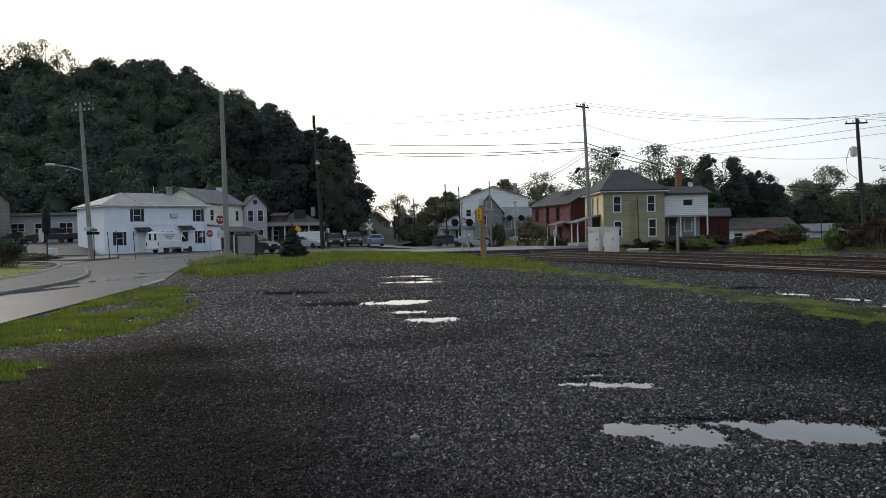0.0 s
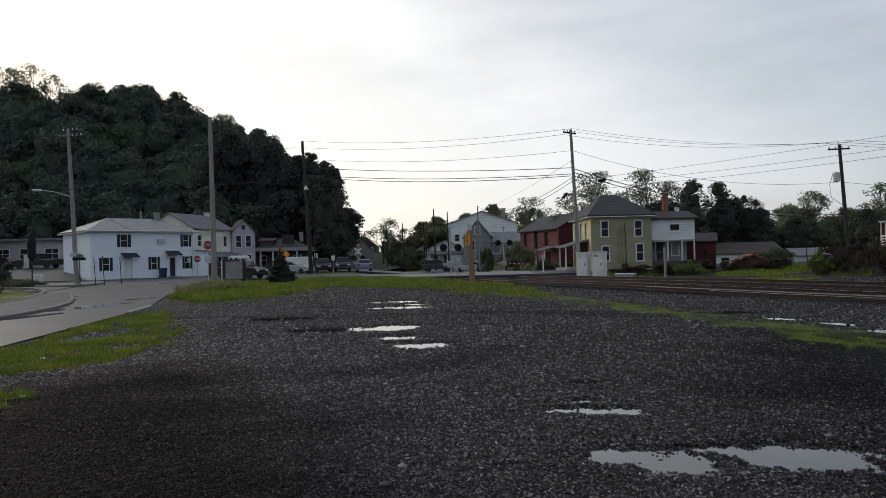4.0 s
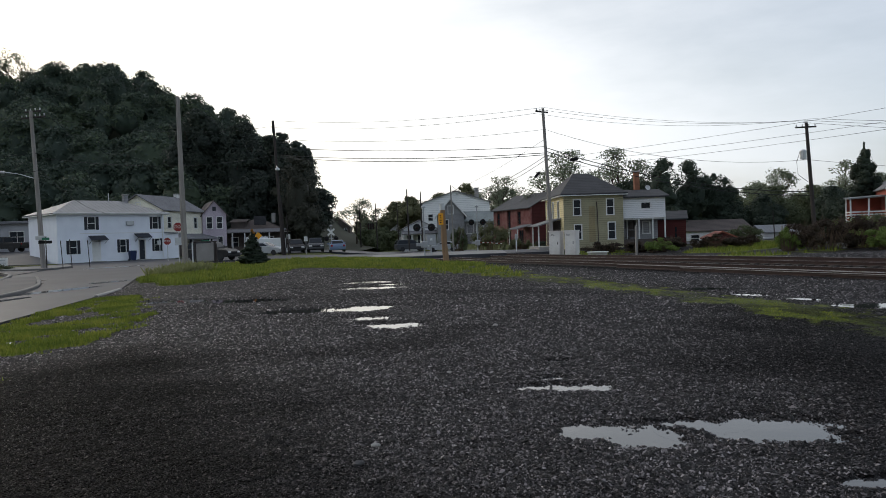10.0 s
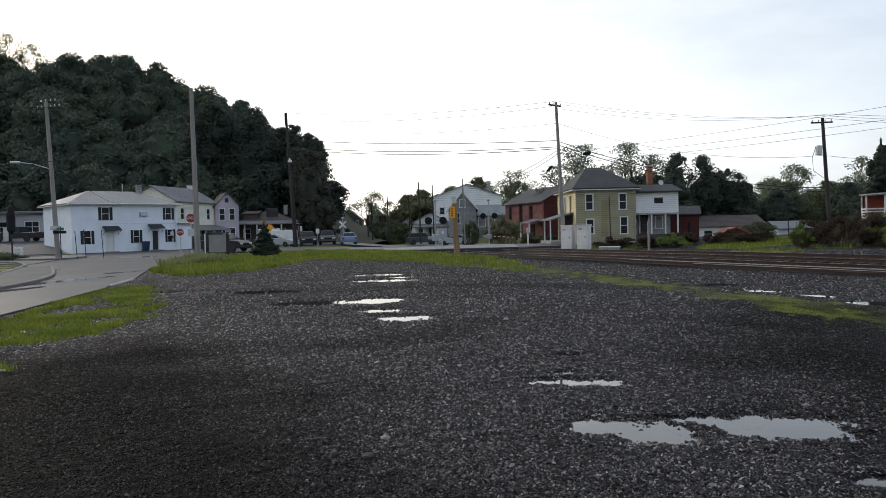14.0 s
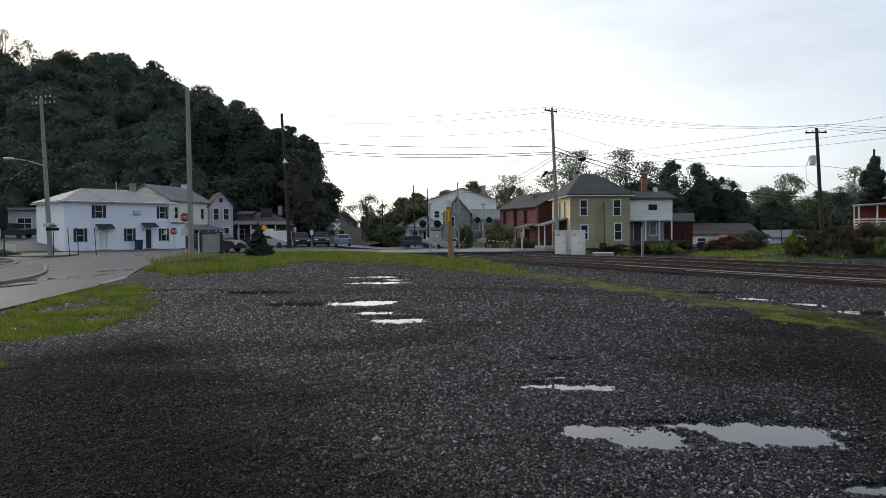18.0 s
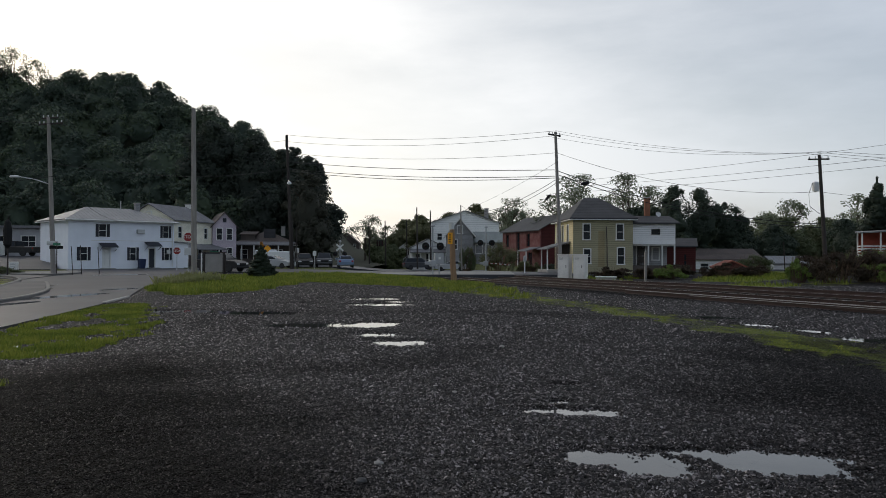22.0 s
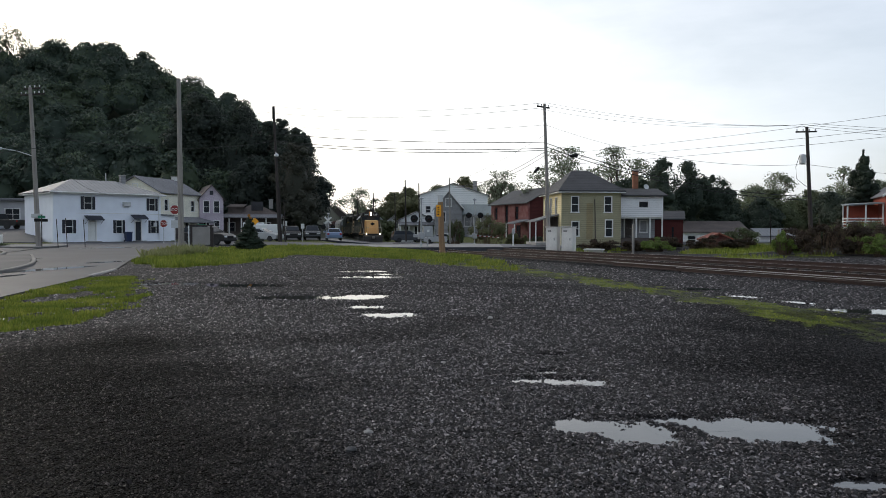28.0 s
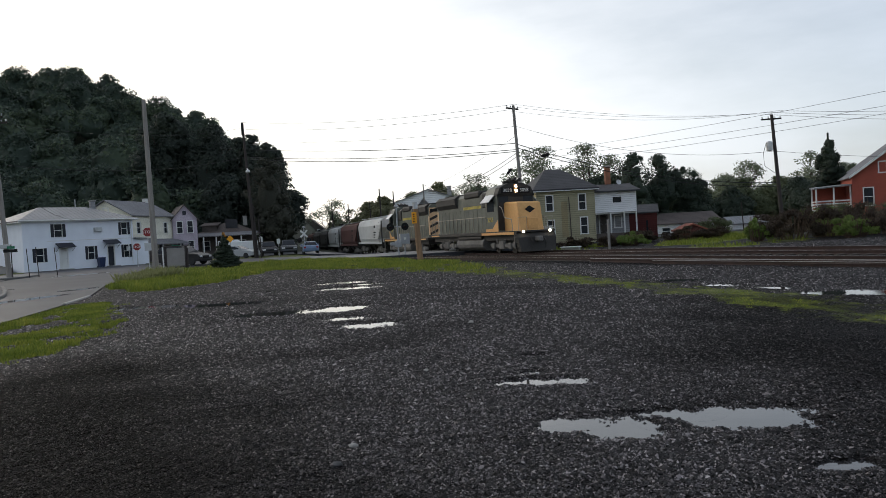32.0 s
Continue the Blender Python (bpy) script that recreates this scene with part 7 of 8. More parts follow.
part("body", Geo().add([(-0.26, -0.28, 0.05), (0.26, -0.28, 0.05), (0.26, 0.28, 0.05), (-0.26, 0.28, 0.05), (-0.32, -0.36, 1.0), (0.32, -0.36, 1.0), (0.32, 0.36, 1.0), (-0.32, 0.36, 1.0)],
                       [(0, 1, 2, 3), (4, 5, 6, 7), (0, 1, 5, 4), (1, 2, 6, 5), (2, 3, 7, 6), (3, 0, 4, 7)]), BLUE, t)
part("lid", Geo().cbox(-0.34, -0.4, 1.0, 0.34, 0.38, 1.08, 0.03), BLUE, t)
for x in (-0.28, 0.28):
    part("wheel", Geo().tube((x - 0.03, 0.3, 0.1), (x + 0.03, 0.3, 0.1), 0.1), RUBBER, t)


bush(-29.4, 45.2, 3.2, 3.0, 2.4, LEAF_DEEP, "dark rounded evergreen shrub on the lawn", 350, 4200, 0.11)
t = thing("warning_sign", pose(-19.55, 84.6, 0), "yellow diamond warning sign on a thin post", "sign")
part("post", Geo().tube((0, 0, 0), (0, 0, 2.5), 0.03), GALV, t)
part("plate", Geo().prism([(-0.43, 2.3), (0, 1.87), (0.43, 2.3), (0, 2.73)], -0.06, -0.035, axis="y"), ORANGE_SIGN, t, "yellow diamond plate")
for x, y, z in ((-13.97, 84.0, 1.76), (-15.5, 81.6, 2.07)):
    t = thing("parking_sign", pose(x, y, 0, 0, 0, 6), "small white sign on a thin grey post", "sign", "small street signs")
    part("post", Geo().tube((0, 0, 0), (0, 0, z + 0.3), 0.03), GALV, t)
    part("plate", Geo().cbox(-0.2, -0.05, z - 0.28, 0.2, -0.03, z + 0.28, 0.01), WHITE_TRIM, t, "white plate")


def hanging_signal(x, y, z, w):
    """A cluster of traffic-light heads under a span wire."""
    t = thing("traffic_light", pose(x, y, z), "dark cluster of traffic lights hung over the street", "traffic light")
    for k in (-1, 0, 1):
        h = part("signal_head", Geo().cbox(k * w / 3 - 0.15, -0.12, -0.45, k * w / 3 + 0.15, 0.12, 0.45, 0.03), BLACK, t, "black signal housing")
        for j in (-1, 0, 1):
            part("lens", Geo().tube((k * w / 3, -0.15, 0.27 * j), (k * w / 3, -0.12, 0.27 * j), 0.1, n=10), LENS_RED, h)
    part("hanger", Geo().box(-w / 2, -0.03, 0.45, w / 2, 0.03, 0.52).box(-0.03, -0.03, 0.5, 0.03, 0.03, 0.9), BLACK, t)


hanging_signal(-9.0, 118, 3.45, 1.15)
wire((-13.6, 150, 5.4), (-9.0, 118, 4.33), 0.1, 0.018, "span wire over the far street")
wire((-9.0, 118, 4.33), (-2.5, 100, 6.2), 0.2, 0.018, "span wire over the far street")


# ---- spare rails and timber beside the track ----
def s_at(y):
    """Metres along the line where it passes a given y."""
    return float(np.interp(-y, -LINE[:, 1], np.arange(len(LINE)) * 0.5))


# pale grey for the spare rails' heads: light on the rail put into colour
LIT_RAIL = mat("grey_lit_rail", (0.33, 0.31, 0.3), (0.16, 0.145, 0.14), 0.5, 6, metal=0.2)
for side, y0, y1, z, mt, lb in ((-6.75, 36.0, 10, -0.06, LIT_RAIL, "spare rail with a pale head lying beside the track"), (-7.0, 32.2, 10, -0.1, LIT_RAIL, "spare rail with a pale head lying beside the track"), (-6.4, 34.4, 27.6, -0.12, None, "rusty spare rail on the ballast"), (-7.4, 26.6, 10, -0.12, None, "rusty spare rail on the ballast")):
    i = np.arange(int(s_at(y0) / 0.5), int(s_at(y1) / 0.5), 2)
    pts = LINE[i] + LINE_NORM[i] * side
    o = tagged(part("spare_rail", sweep(pts, np.full(len(i), z), rail_profile()), RUST), lb, "rail", "spare rails by the track")
    if mt:
        part("rail_head", sweep(pts, np.full(len(i), z + 0.1675), [(-0.0385, -0.012), (0.0385, -0.012), (0.0385, 0.003), (-0.0385, 0.003)]), mt, o, "grey rail head coloured pale as if lit")
x, y, a = on_track(s_at(21.4), -8.0)
solid("timber_baulk", Geo().cbox(-0.9, -0.1, 0.0, 0.9, 0.1, 0.13, 0.02), POST_WOOD, pose(x, y, at_ground(x, y) + 0.02, 0, 0, math.degrees(a)), "tan timber baulk lying by the rails", "timber")


# ---- single stones and litter on the lot ----
def lump(r, seed, flat=0.6):
    """An irregular stone resting on the ground."""
    rng = np.random.default_rng(seed)
    V = BALL_V * (1 + (rng.random((len(BALL_V), 1)) - 0.5) * 0.4) * r
    V[:, 0] *= 1.3
    V[:, 2] = V[:, 2] * flat + r * flat * 0.7
    return Geo().add([tuple(v) for v in V], [tuple(f) for f in BALL_F])


PALE_STONE = mat("pale_limestone", (0.34, 0.33, 0.31), (0.22, 0.21, 0.2), 0.8, 20, 0.003)
LITTER = mat("white_paper", (0.7, 0.7, 0.68), (0.6, 0.6, 0.58), 0.7, 9)
LOOSE = [(-0.46, 5.92, 0.032, PALE_STONE, "pale rounded stone on the dark gravel"), (-0.56, 5.45, 0.038, STONE, "dark flat stone on the gravel"), (1.23, 13.3, 0.05, PALE_STONE, "pale rounded stone on the dark gravel"), (0.24, 8.96, 0.03, PALE_STONE, "pale rounded stone on the dark gravel"),
         (-7.53, 13.1, 0.06, LITTER, "crumpled white paper scrap on the grass"), (-5.68, 9.4, 0.04, LITTER, "crumpled white paper scrap on the grass")]
for k, (x, y, r, mt, lb) in enumerate(LOOSE):
    pale = mt is not LITTER
    solid("stone" if pale else "paper_scrap", lump(r, 700 + k, 0.6 if pale else 0.25), mt, pose(x, y, at_ground(x, y), 0, 0, 40 * k), lb, "stone" if pale else "litter", "larger stones on the gravel" if pale else "", smooth=False)


# ---- vehicles ----
def paint(name, c):
    return mat(name, c, tuple(v * 0.9 for v in c), 0.35, 1.5, 0, spec=0.3, coat=0.12)


P_BLACK, P_WHITE, P_SILVER, P_BLUE, P_GREY = paint("black_car_paint", (0.012, 0.012, 0.014)), paint("white_car_paint", (0.75, 0.76, 0.77)), paint("silver_car_paint", (0.4, 0.41, 0.42)), paint("blue_car_paint", (0.16, 0.22, 0.34)), paint("grey_car_paint", (0.06, 0.064, 0.07))
HEADLAMP = mat("headlamp_glass", (0.7, 0.7, 0.7), (0.5, 0.5, 0.5), 0.15, 5)
TAILLAMP = mat("tail_lamp", (0.35, 0.02, 0.02), (0.25, 0.02, 0.02), 0.2, 5)


def road_wheel(parent, x, y, r, w=0.22):
    wh = part("wheel", Geo().lathe([(r * 0.55, -w / 2), (r * 0.92, -w / 2), (r, -w / 3), (r, w / 3), (r * 0.92, w / 2), (r * 0.55, w / 2)], pose(0, 0, 0, 90, 0, 0), 18), RUBBER, parent, "black tyre")
    wh.matrix_basis = pose(x, y, r)
    g = Geo().lathe([(r * 0.1, -w * 0.42), (r * 0.6, -w * 0.4), (r * 0.6, w * 0.4), (r * 0.1, w * 0.42)], pose(0, 0, 0, 90, 0, 0), 12)
    for k in range(5):
        a = k * 1.2566
        g.box(-0.03, -w * 0.46, 0, 0.03, w * 0.46, r * 0.55, pose(0, 0, 0, 0, math.degrees(a), 0))
    part("rim", g, GALV, wh, "metal rim")
    return wh


CAR_SHAPES = {  # length, width, wheel radius, lower outline, glasshouse outline (x, z)
    "sedan": (4.6, 1.8, 0.32, [(-2.28, 0.35), (-2.3, 0.7), (-2.2, 0.95), (-1.5, 1.0), (0.75, 0.98), (1.9, 0.86), (2.25, 0.68), (2.3, 0.4), (2.15, 0.28), (-2.1, 0.28)], [(-1.75, 0.98), (-1.05, 1.42), (0.1, 1.45), (1.05, 0.97)]),
    "suv": (4.7, 1.88, 0.36, [(-2.33, 0.4), (-2.36, 0.8), (-2.3, 1.08), (-1.5, 1.12), (0.85, 1.1), (2.0, 1.0), (2.32, 0.8), (2.36, 0.45), (2.2, 0.32), (-2.2, 0.32)], [(-2.25, 1.1), (-2.0, 1.68), (-0.2, 1.74), (0.35, 1.68), (1.15, 1.1)]),
    "pickup": (5.6, 1.95, 0.39, [(-2.78, 0.5), (-2.8, 1.08), (-0.75, 1.1), (-0.7, 1.12), (1.2, 1.12), (2.5, 1.05), (2.78, 0.85), (2.8, 0.5), (2.6, 0.4), (-2.6, 0.4)], [(-0.75, 1.1), (-0.6, 1.76), (0.5, 1.8), (1.35, 1.12)]),
}


def car(kind, m, body_paint, label, name="parked_car"):
    L, W, r, low, top = CAR_SHAPES[kind]
    t = thing(name, m, label, "truck" if kind == "pickup" else "car", "parked vehicles")
    hw = W / 2
    g = Geo()
    n = len(low)
    vs = []
    for y, k in ((-hw, 0.0), (-hw + 0.1, 1.0), (hw - 0.1, 1.0), (hw, 0.0)):
        for x, z in low:
            vs.append((x * (0.99 if k == 0 else 1.0), y, z if k else 0.3 + (z - 0.3) * 0.93))
    fs = [(j * n + i, j * n + (i + 1) % n, (j + 1) * n + (i + 1) % n, (j + 1) * n + i) for j in range(3) for i in range(n)]
    fs += [tuple(range(n)), tuple(range(3 * n, 4 * n))]
    b = part("body", g.add(vs, fs), body_paint, t, smooth=False)
    # glasshouse: tapered towards the roof
    zt, zb = max(p[1] for p in top), min(p[1] for p in top)
    def ty(z, s):
        return s * (hw - 0.1 - 0.2 * (z - zb) / (zt - zb))
    k = len(top)
    g2 = Geo().add([(x, ty(z, -1), z) for x, z in top] + [(x, ty(z, 1), z) for x, z in top], [tuple(range(k)), tuple(range(2 * k - 1, k - 1, -1))] + [(i, (i + 1) % k, k + (i + 1) % k, k + i) for i in range(k)])
    part("roof", g2, body_paint, t)
    for s, nm in ((-1, "side_window"), (1, "side_window")):
        xs = [top[0][0] + (top[1][0] - top[0][0]) * 0.35 + 0.1, top[1][0] + 0.1, top[-2][0] - 0.08, top[-1][0] - 0.32]
        zz = [zb + 0.06, zt - 0.1, zt - 0.1, zb + 0.06]
        q = [(x, ty(z, s) + s * 0.008, z) for x, z in zip(xs, zz)]
        part(nm, Geo().add(q + [(x, y + s * 0.01, z) for x, y, z in q], [(0, 1, 2, 3), (4, 5, 6, 7), (0, 1, 5, 4), (1, 2, 6, 5), (2, 3, 7, 6), (3, 0, 4, 7)]), GLASS, t, "dark side glass")
    for (xa, za), (xb, zb2), nm in ((top[-1], top[-2], "windscreen"), (top[0], top[1], "rear_window")):
        d = 1 if nm == "windscreen" else -1
        q = []
        for u, e in ((0.1, -1), (0.1, 1), (0.88, 1), (0.88, -1)):
            x, z = xa + (xb - xa) * u, za + (zb2 - za) * u
            q.append((x + d * 0.012, ty(z, e) * 0.9, z + 0.006))
        part(nm, Geo().add(q + [(x + d * 0.008, y, z + 0.008) for x, y, z in q], [(0, 1, 2, 3), (4, 5, 6, 7), (0, 1, 5, 4), (1, 2, 6, 5), (2, 3, 7, 6), (3, 0, 4, 7)]), GLASS, t, "dark sloping glass")
    zl = low[0][1] + 0.32
    for s in (-1, 1):
        part("headlight", Geo().cbox(L / 2 - 0.2, s * hw * 0.72 - 0.2, zl - 0.08, L / 2 - 0.0, s * hw * 0.72 + 0.2, zl + 0.08, 0.03), HEADLAMP, t, "clear headlight")
        part("tail_light", Geo().cbox(-L / 2 - 0.01, s * hw * 0.8 - 0.12, zl, -L / 2 + 0.12, s * hw * 0.8 + 0.12, zl + 0.22, 0.03), TAILLAMP, t, "red tail light")
        part("mirror", Geo().cbox(top[-1][0] - 0.35, s * (hw + 0.08) - 0.1, zb + 0.02, top[-1][0] - 0.2, s * (hw + 0.08) + 0.1, zb + 0.18, 0.03), body_paint, t)
    part("grille", Geo().cbox(L / 2 - 0.06, -hw * 0.45, zl - 0.16, L / 2 + 0.02, hw * 0.45, zl + 0.06, 0.02), BLACK, t, "black grille")
    part("bumper", Geo().cbox(L / 2 - 0.1, -hw * 0.95, 0.3, L / 2 + 0.05, hw * 0.95, 0.5, 0.04), body_paint if kind == "sedan" else BLACK, t)
    if kind == "pickup":
        part("bed_well", Geo().box(-2.7, -0.8, 1.101, -0.85, 0.8, 1.107), BLACK, t, "dark open load bed")
    for x in (-L * 0.3, L * 0.31):
        for s in (-1, 1):
            road_wheel(t, x, s * (hw - 0.1), r)
    return t


car("pickup", pose(-49.5, 85.5, 1.3, 0, 0, 176), P_BLACK, "old black pickup truck parked by the low building")
car("sedan", pose(-54.2, 86.6, 1.3, 0, 0, 160), P_BLACK, "dark sedan parked by the low building")
car("suv", pose(-19.6, 66.5, 0.05, 0, 0, -20), P_BLACK, "black suv parked behind the notice board")
car("sedan", pose(-18.3, 82.5, 0.06, 0, 0, -16), P_SILVER, "silver hatchback parked by the street")
car("suv", pose(-16.4, 91, 0.05, 0, 0, -76), P_BLACK, "black car parked facing the lot")
car("pickup", pose(-14.2, 92.5, 0.05, 0, 0, -79), P_GREY, "dark grey pickup parked facing the lot")
car("sedan", pose(-10.9, 88.0, 0.06, 0, 0, 100), P_BLUE, "pale blue car waiting by the crossing")
car("suv", pose(-2.4, 107.5, at_ground(-2.4, 107.5) + 0.42, 0, 0, 14), P_GREY, "dark suv waiting at the closed crossing", "waiting_car")
car("sedan", pose(2.4, 102, -0.61, 0, 0, 168), P_SILVER, "pale silver low car waiting at the crossing", "waiting_car")
t = thing("box_trailer", pose(-19.4, 91, 0.06, 0, 0, -8), "white box trailer parked by the street", "trailer")
part("box", Geo().cbox(-1.5, -0.95, 0.5, 1.5, 0.95, 1.95, 0.06), P_WHITE, t)
for s in (-1, 1):
    road_wheel(t, -0.4, s * 0.95, 0.33)
part("hitch", Geo().tube((1.5, 0, 0.55), (2.6, 0, 0.5), 0.06), BLACK, t)


def service_van():
    t = thing("service_van", pose(-28, 80, 0), "white utility service van with boxy raised body", "van")
    hw = 1.0
    cab = [(0.55, 0.5), (0.55, 2.0), (0.95, 2.05), (1.55, 1.3), (2.75, 1.15), (2.85, 0.8), (2.85, 0.45), (0.55, 0.45)]
    part("cab", Geo().prism(cab, -hw * 0.95, hw * 0.95, axis="y"), P_WHITE, t)
    part("service_body", Geo().cbox(-3.0, -hw * 1.02, 0.62, 0.5, hw * 1.02, 1.5, 0.04).cbox(-2.95, -0.85, 1.5, 0.5, 0.85, 2.5, 0.08), P_WHITE, t, "white boxy service body")
    part("windscreen", Geo().add([(1.0, -0.8, 1.98), (1.0, 0.8, 1.98), (1.55, 0.86, 1.34), (1.55, -0.86, 1.34), (1.02, -0.8, 2.0), (1.02, 0.8, 2.0), (1.58, 0.86, 1.36), (1.58, -0.86, 1.36)], [(0, 1, 2, 3), (4, 5, 6, 7), (0, 1, 5, 4), (1, 2, 6, 5), (2, 3, 7, 6), (3, 0, 4, 7)]), GLASS, t)
    for s in (-1, 1):
        part("side_window", Geo().prism([(0.68, 1.3), (0.68, 1.9), (0.95, 1.9), (1.4, 1.3)], s * 0.952, s * 0.962, axis="y"), GLASS, t)
        part("rear_window", Geo().cbox(-2.97, s * 0.42 - 0.16, 1.55, -2.94, s * 0.42 + 0.16, 2.3, 0.01), GLASS, t)
        part("tail_light", Geo().cbox(-3.03, s * 0.9 - 0.08, 0.9, -2.98, s * 0.9 + 0.08, 1.3, 0.015), TAILLAMP, t)
        part("headlight", Geo().cbox(2.78, s * 0.7 - 0.15, 0.75, 2.88, s * 0.7 + 0.15, 0.95, 0.02), HEADLAMP, t)
        part("mirror", Geo().cbox(1.1, s * 1.1 - 0.1, 1.3, 1.2, s * 1.1 + 0.1, 1.6, 0.02), BLACK, t)
        part("locker_door", Geo().cbox(-2.7, s * 1.025 - 0.01, 0.75, -1.6, s * 1.025 + 0.01, 1.42, 0.01), P_WHITE, t)
        part("locker_door", Geo().cbox(-0.5, s * 1.025 - 0.01, 0.75, 0.4, s * 1.025 + 0.01, 1.42, 0.01), P_WHITE, t)
    part("bumper", Geo().cbox(-3.3, -1.0, 0.45, -3.0, 1.0, 0.6, 0.03).cbox(2.8, -0.95, 0.42, 2.95, 0.95, 0.62, 0.04), GALV, t)
    for s in (-0.6, 0.6):
        part("rack_rail", Geo().tube((-2.6, s, 2.58), (0.3, s, 2.58), 0.025), P_WHITE, t)
        for x in (-2.5, -1.0, 0.2):
            part("rack_post", Geo().tube((x, s, 2.46), (x, s, 2.58), 0.02), P_WHITE, t)
    for s in (-1, 1):
        for z, x0, x1 in ((2.12, -2.1, -0.3), (1.9, -1.9, -0.5), (1.74, -1.6, -0.8)):
            part("lettering_bar", Geo().cbox(x0, s * 0.853 - 0.004, z - 0.05, x1, s * 0.853 + 0.004, z + 0.05, 0.002), LOCO_GREY, t, "grey lettering on the white side")
    part("beacon", Geo().lathe([(0.09, 2.06), (0.09, 2.2), (0.04, 2.26)], Matrix.Translation((0.75, 0, 0)), 10), ORANGE_SIGN, t, "amber roof beacon")
    wheels = [road_wheel(t, x, s * 0.85, 0.38) for x in (-1.75, 1.95) for s in (-1, 1)]
    return t, wheels


VAN, VAN_WHEELS = service_van()
VAN.scale = (0.87, 0.87, 0.87)

# ---- brush and bushes beyond the tracks ----
DRY, WEED, THICKET, YOUNG = "russet dry brush beside the tracks", "bright green weeds beside the tracks", "russet bramble thicket beyond the tracks", "lime green young shrub in the brambles"
for i, (x, y, w, d, h, mtl, lb) in enumerate([
        (14.6, 59.5, 3.2, 2.0, 1.0, BRUSH_RED, DRY), (17.2, 58.5, 2.6, 2.0, 0.95, BRUSH_RED, DRY), (18.2, 56.5, 2.6, 2.0, 1.2, BRUSH_LIME, WEED), (20.3, 60.0, 2.6, 2.0, 1.3, BRUSH_RED, DRY),
        (23.0, 57.0, 3.4, 2.2, 1.25, BRUSH_RED, DRY), (25.0, 56.5, 2.4, 2.0, 1.0, BRUSH_RED, DRY), (29.0, 66.0, 3.6, 2.6, 2.0, LEAF_MID, "round green shrub before the garage"),
        (26.0, 46.5, 3.6, 2.6, 2.2, BRUSH_RED, THICKET), (28.6, 47.0, 3.6, 3.0, 2.6, BRUSH_RED, THICKET), (28.2, 43.5, 2.6, 2.0, 1.5, BRUSH_LIME, YOUNG),
        (24.0, 47.5, 1.5, 1.6, 1.5, BRUSH_LIME, YOUNG), (31.4, 46.5, 4.0, 3.0, 2.5, BRUSH_RED, THICKET), (30.6, 42.5, 3.4, 2.6, 2.0, BRUSH_RED, THICKET), (34.4, 47.0, 4.4, 3.0, 2.7, BRUSH_RED, THICKET), (33.6, 43.0, 3.0, 2.4, 2.0, BRUSH_RED, THICKET),
        (38.4, 48.0, 4.6, 3.2, 2.9, BRUSH_RED, THICKET), (36.4, 43.6, 3.4, 2.4, 1.7, BRUSH_LIME, YOUNG), (31.0, 51.0, 3.6, 3.0, 2.7, BRUSH_LIME, YOUNG), (34.5, 53.0, 4.4, 3.4, 2.7, LEAF_MID, "leafy green shrub behind the brambles"), (39.5, 54.0, 5.0, 4.0, 2.6, LEAF_MID, "leafy green shrub behind the brambles"),
        (42.0, 50.0, 5.0, 3.6, 3.1, BRUSH_RED, THICKET), (27.5, 52.0, 3.0, 2.4, 2.0, BRUSH_RED, THICKET),
        (7.6, 87.0, 4.8, 3.4, 4.2, LEAF_OLIVE, "round olive green shrub by the crossing"), (11.0, 84.0, 2.8, 2.0, 2.0, LEAF_OLIVE, "green shrub by the red house"), (4.2, 94.0, 2.2, 2.2, 4.0, LEAF_MID, "tall green shrub before the grey house"), (13.4, 85, 1.8, 1.6, 1.0, LEAF_DEEP, "low dark shrub by the porch")]):
    bush(x, y, w, d, h, mtl, lb, 300 + i, 3000, 0.05 + 0.0007 * y, group="brush beyond the tracks")
for i, (x, y, w) in enumerate([(-34.6, 56.0, 5), (-40, 57.5, 7), (-48, 58.5, 8)]):
    bush(x, y, w, 2.4, 0.75, LEAF_MID, "low planting behind the kerb", 340 + i, 3200, 0.07, group="kerb planting")


# ---- the train ----
def truck(parent, x, wheels):
    g = Geo()
    for s in (-1, 1):
        g.cbox(x - 2.0, s * 1.05 - 0.09, 0.42, x + 2.0, s * 1.05 + 0.09, 0.72, 0.05)
        for k in (-1.35, 1.35):
            g.cbox(x + k - 0.24, s * 1.12 - 0.1, 0.3, x + k + 0.24, s * 1.12 + 0.1, 0.78, 0.06)
        g.cbox(x - 0.45, s * 1.1 - 0.12, 0.3, x + 0.45, s * 1.1 + 0.12, 0.95, 0.06)
        for k in (-1.35, 1.35):
            g.tube((x + k * 0.5, s * 1.16, 0.75), (x + k * 0.5, s * 1.16, 1.05), 0.09, n=8)
    tr = part("truck", g, LOCO_GREY, parent, "dusty cast truck frame")
    for k in (-1.35, 1.35):
        ax = part("wheelset", Geo().lathe([(0.1, -0.75), (0.5, -0.78), (0.5, -0.66), (0.46, -0.65), (0.1, -0.62), (0.1, 0.62), (0.46, 0.65), (0.5, 0.66), (0.5, 0.78), (0.1, 0.75)], pose(0, 0, 0, 90, 0, 0), 20), LOCO_DARK, parent, "steel wheels on an axle")
        ax.matrix_basis = pose(x + k, 0, 0.5)
        wheels.append((ax, x + k, 0.5))
    return tr


def rung(parent, pts, r=0.02, label=""):
    return part("handrail", Geo().path(pts, r * 1.3, 6), RAIL_PALE, parent, label)


END_CREAM = mat("faded_cream_orange", (0.72, 0.5, 0.3), (0.5, 0.32, 0.18), 0.55, 2.2)
RAIL_PALE = mat("pale_handrail", (0.38, 0.34, 0.27), (0.28, 0.25, 0.2), 0.5, 4)


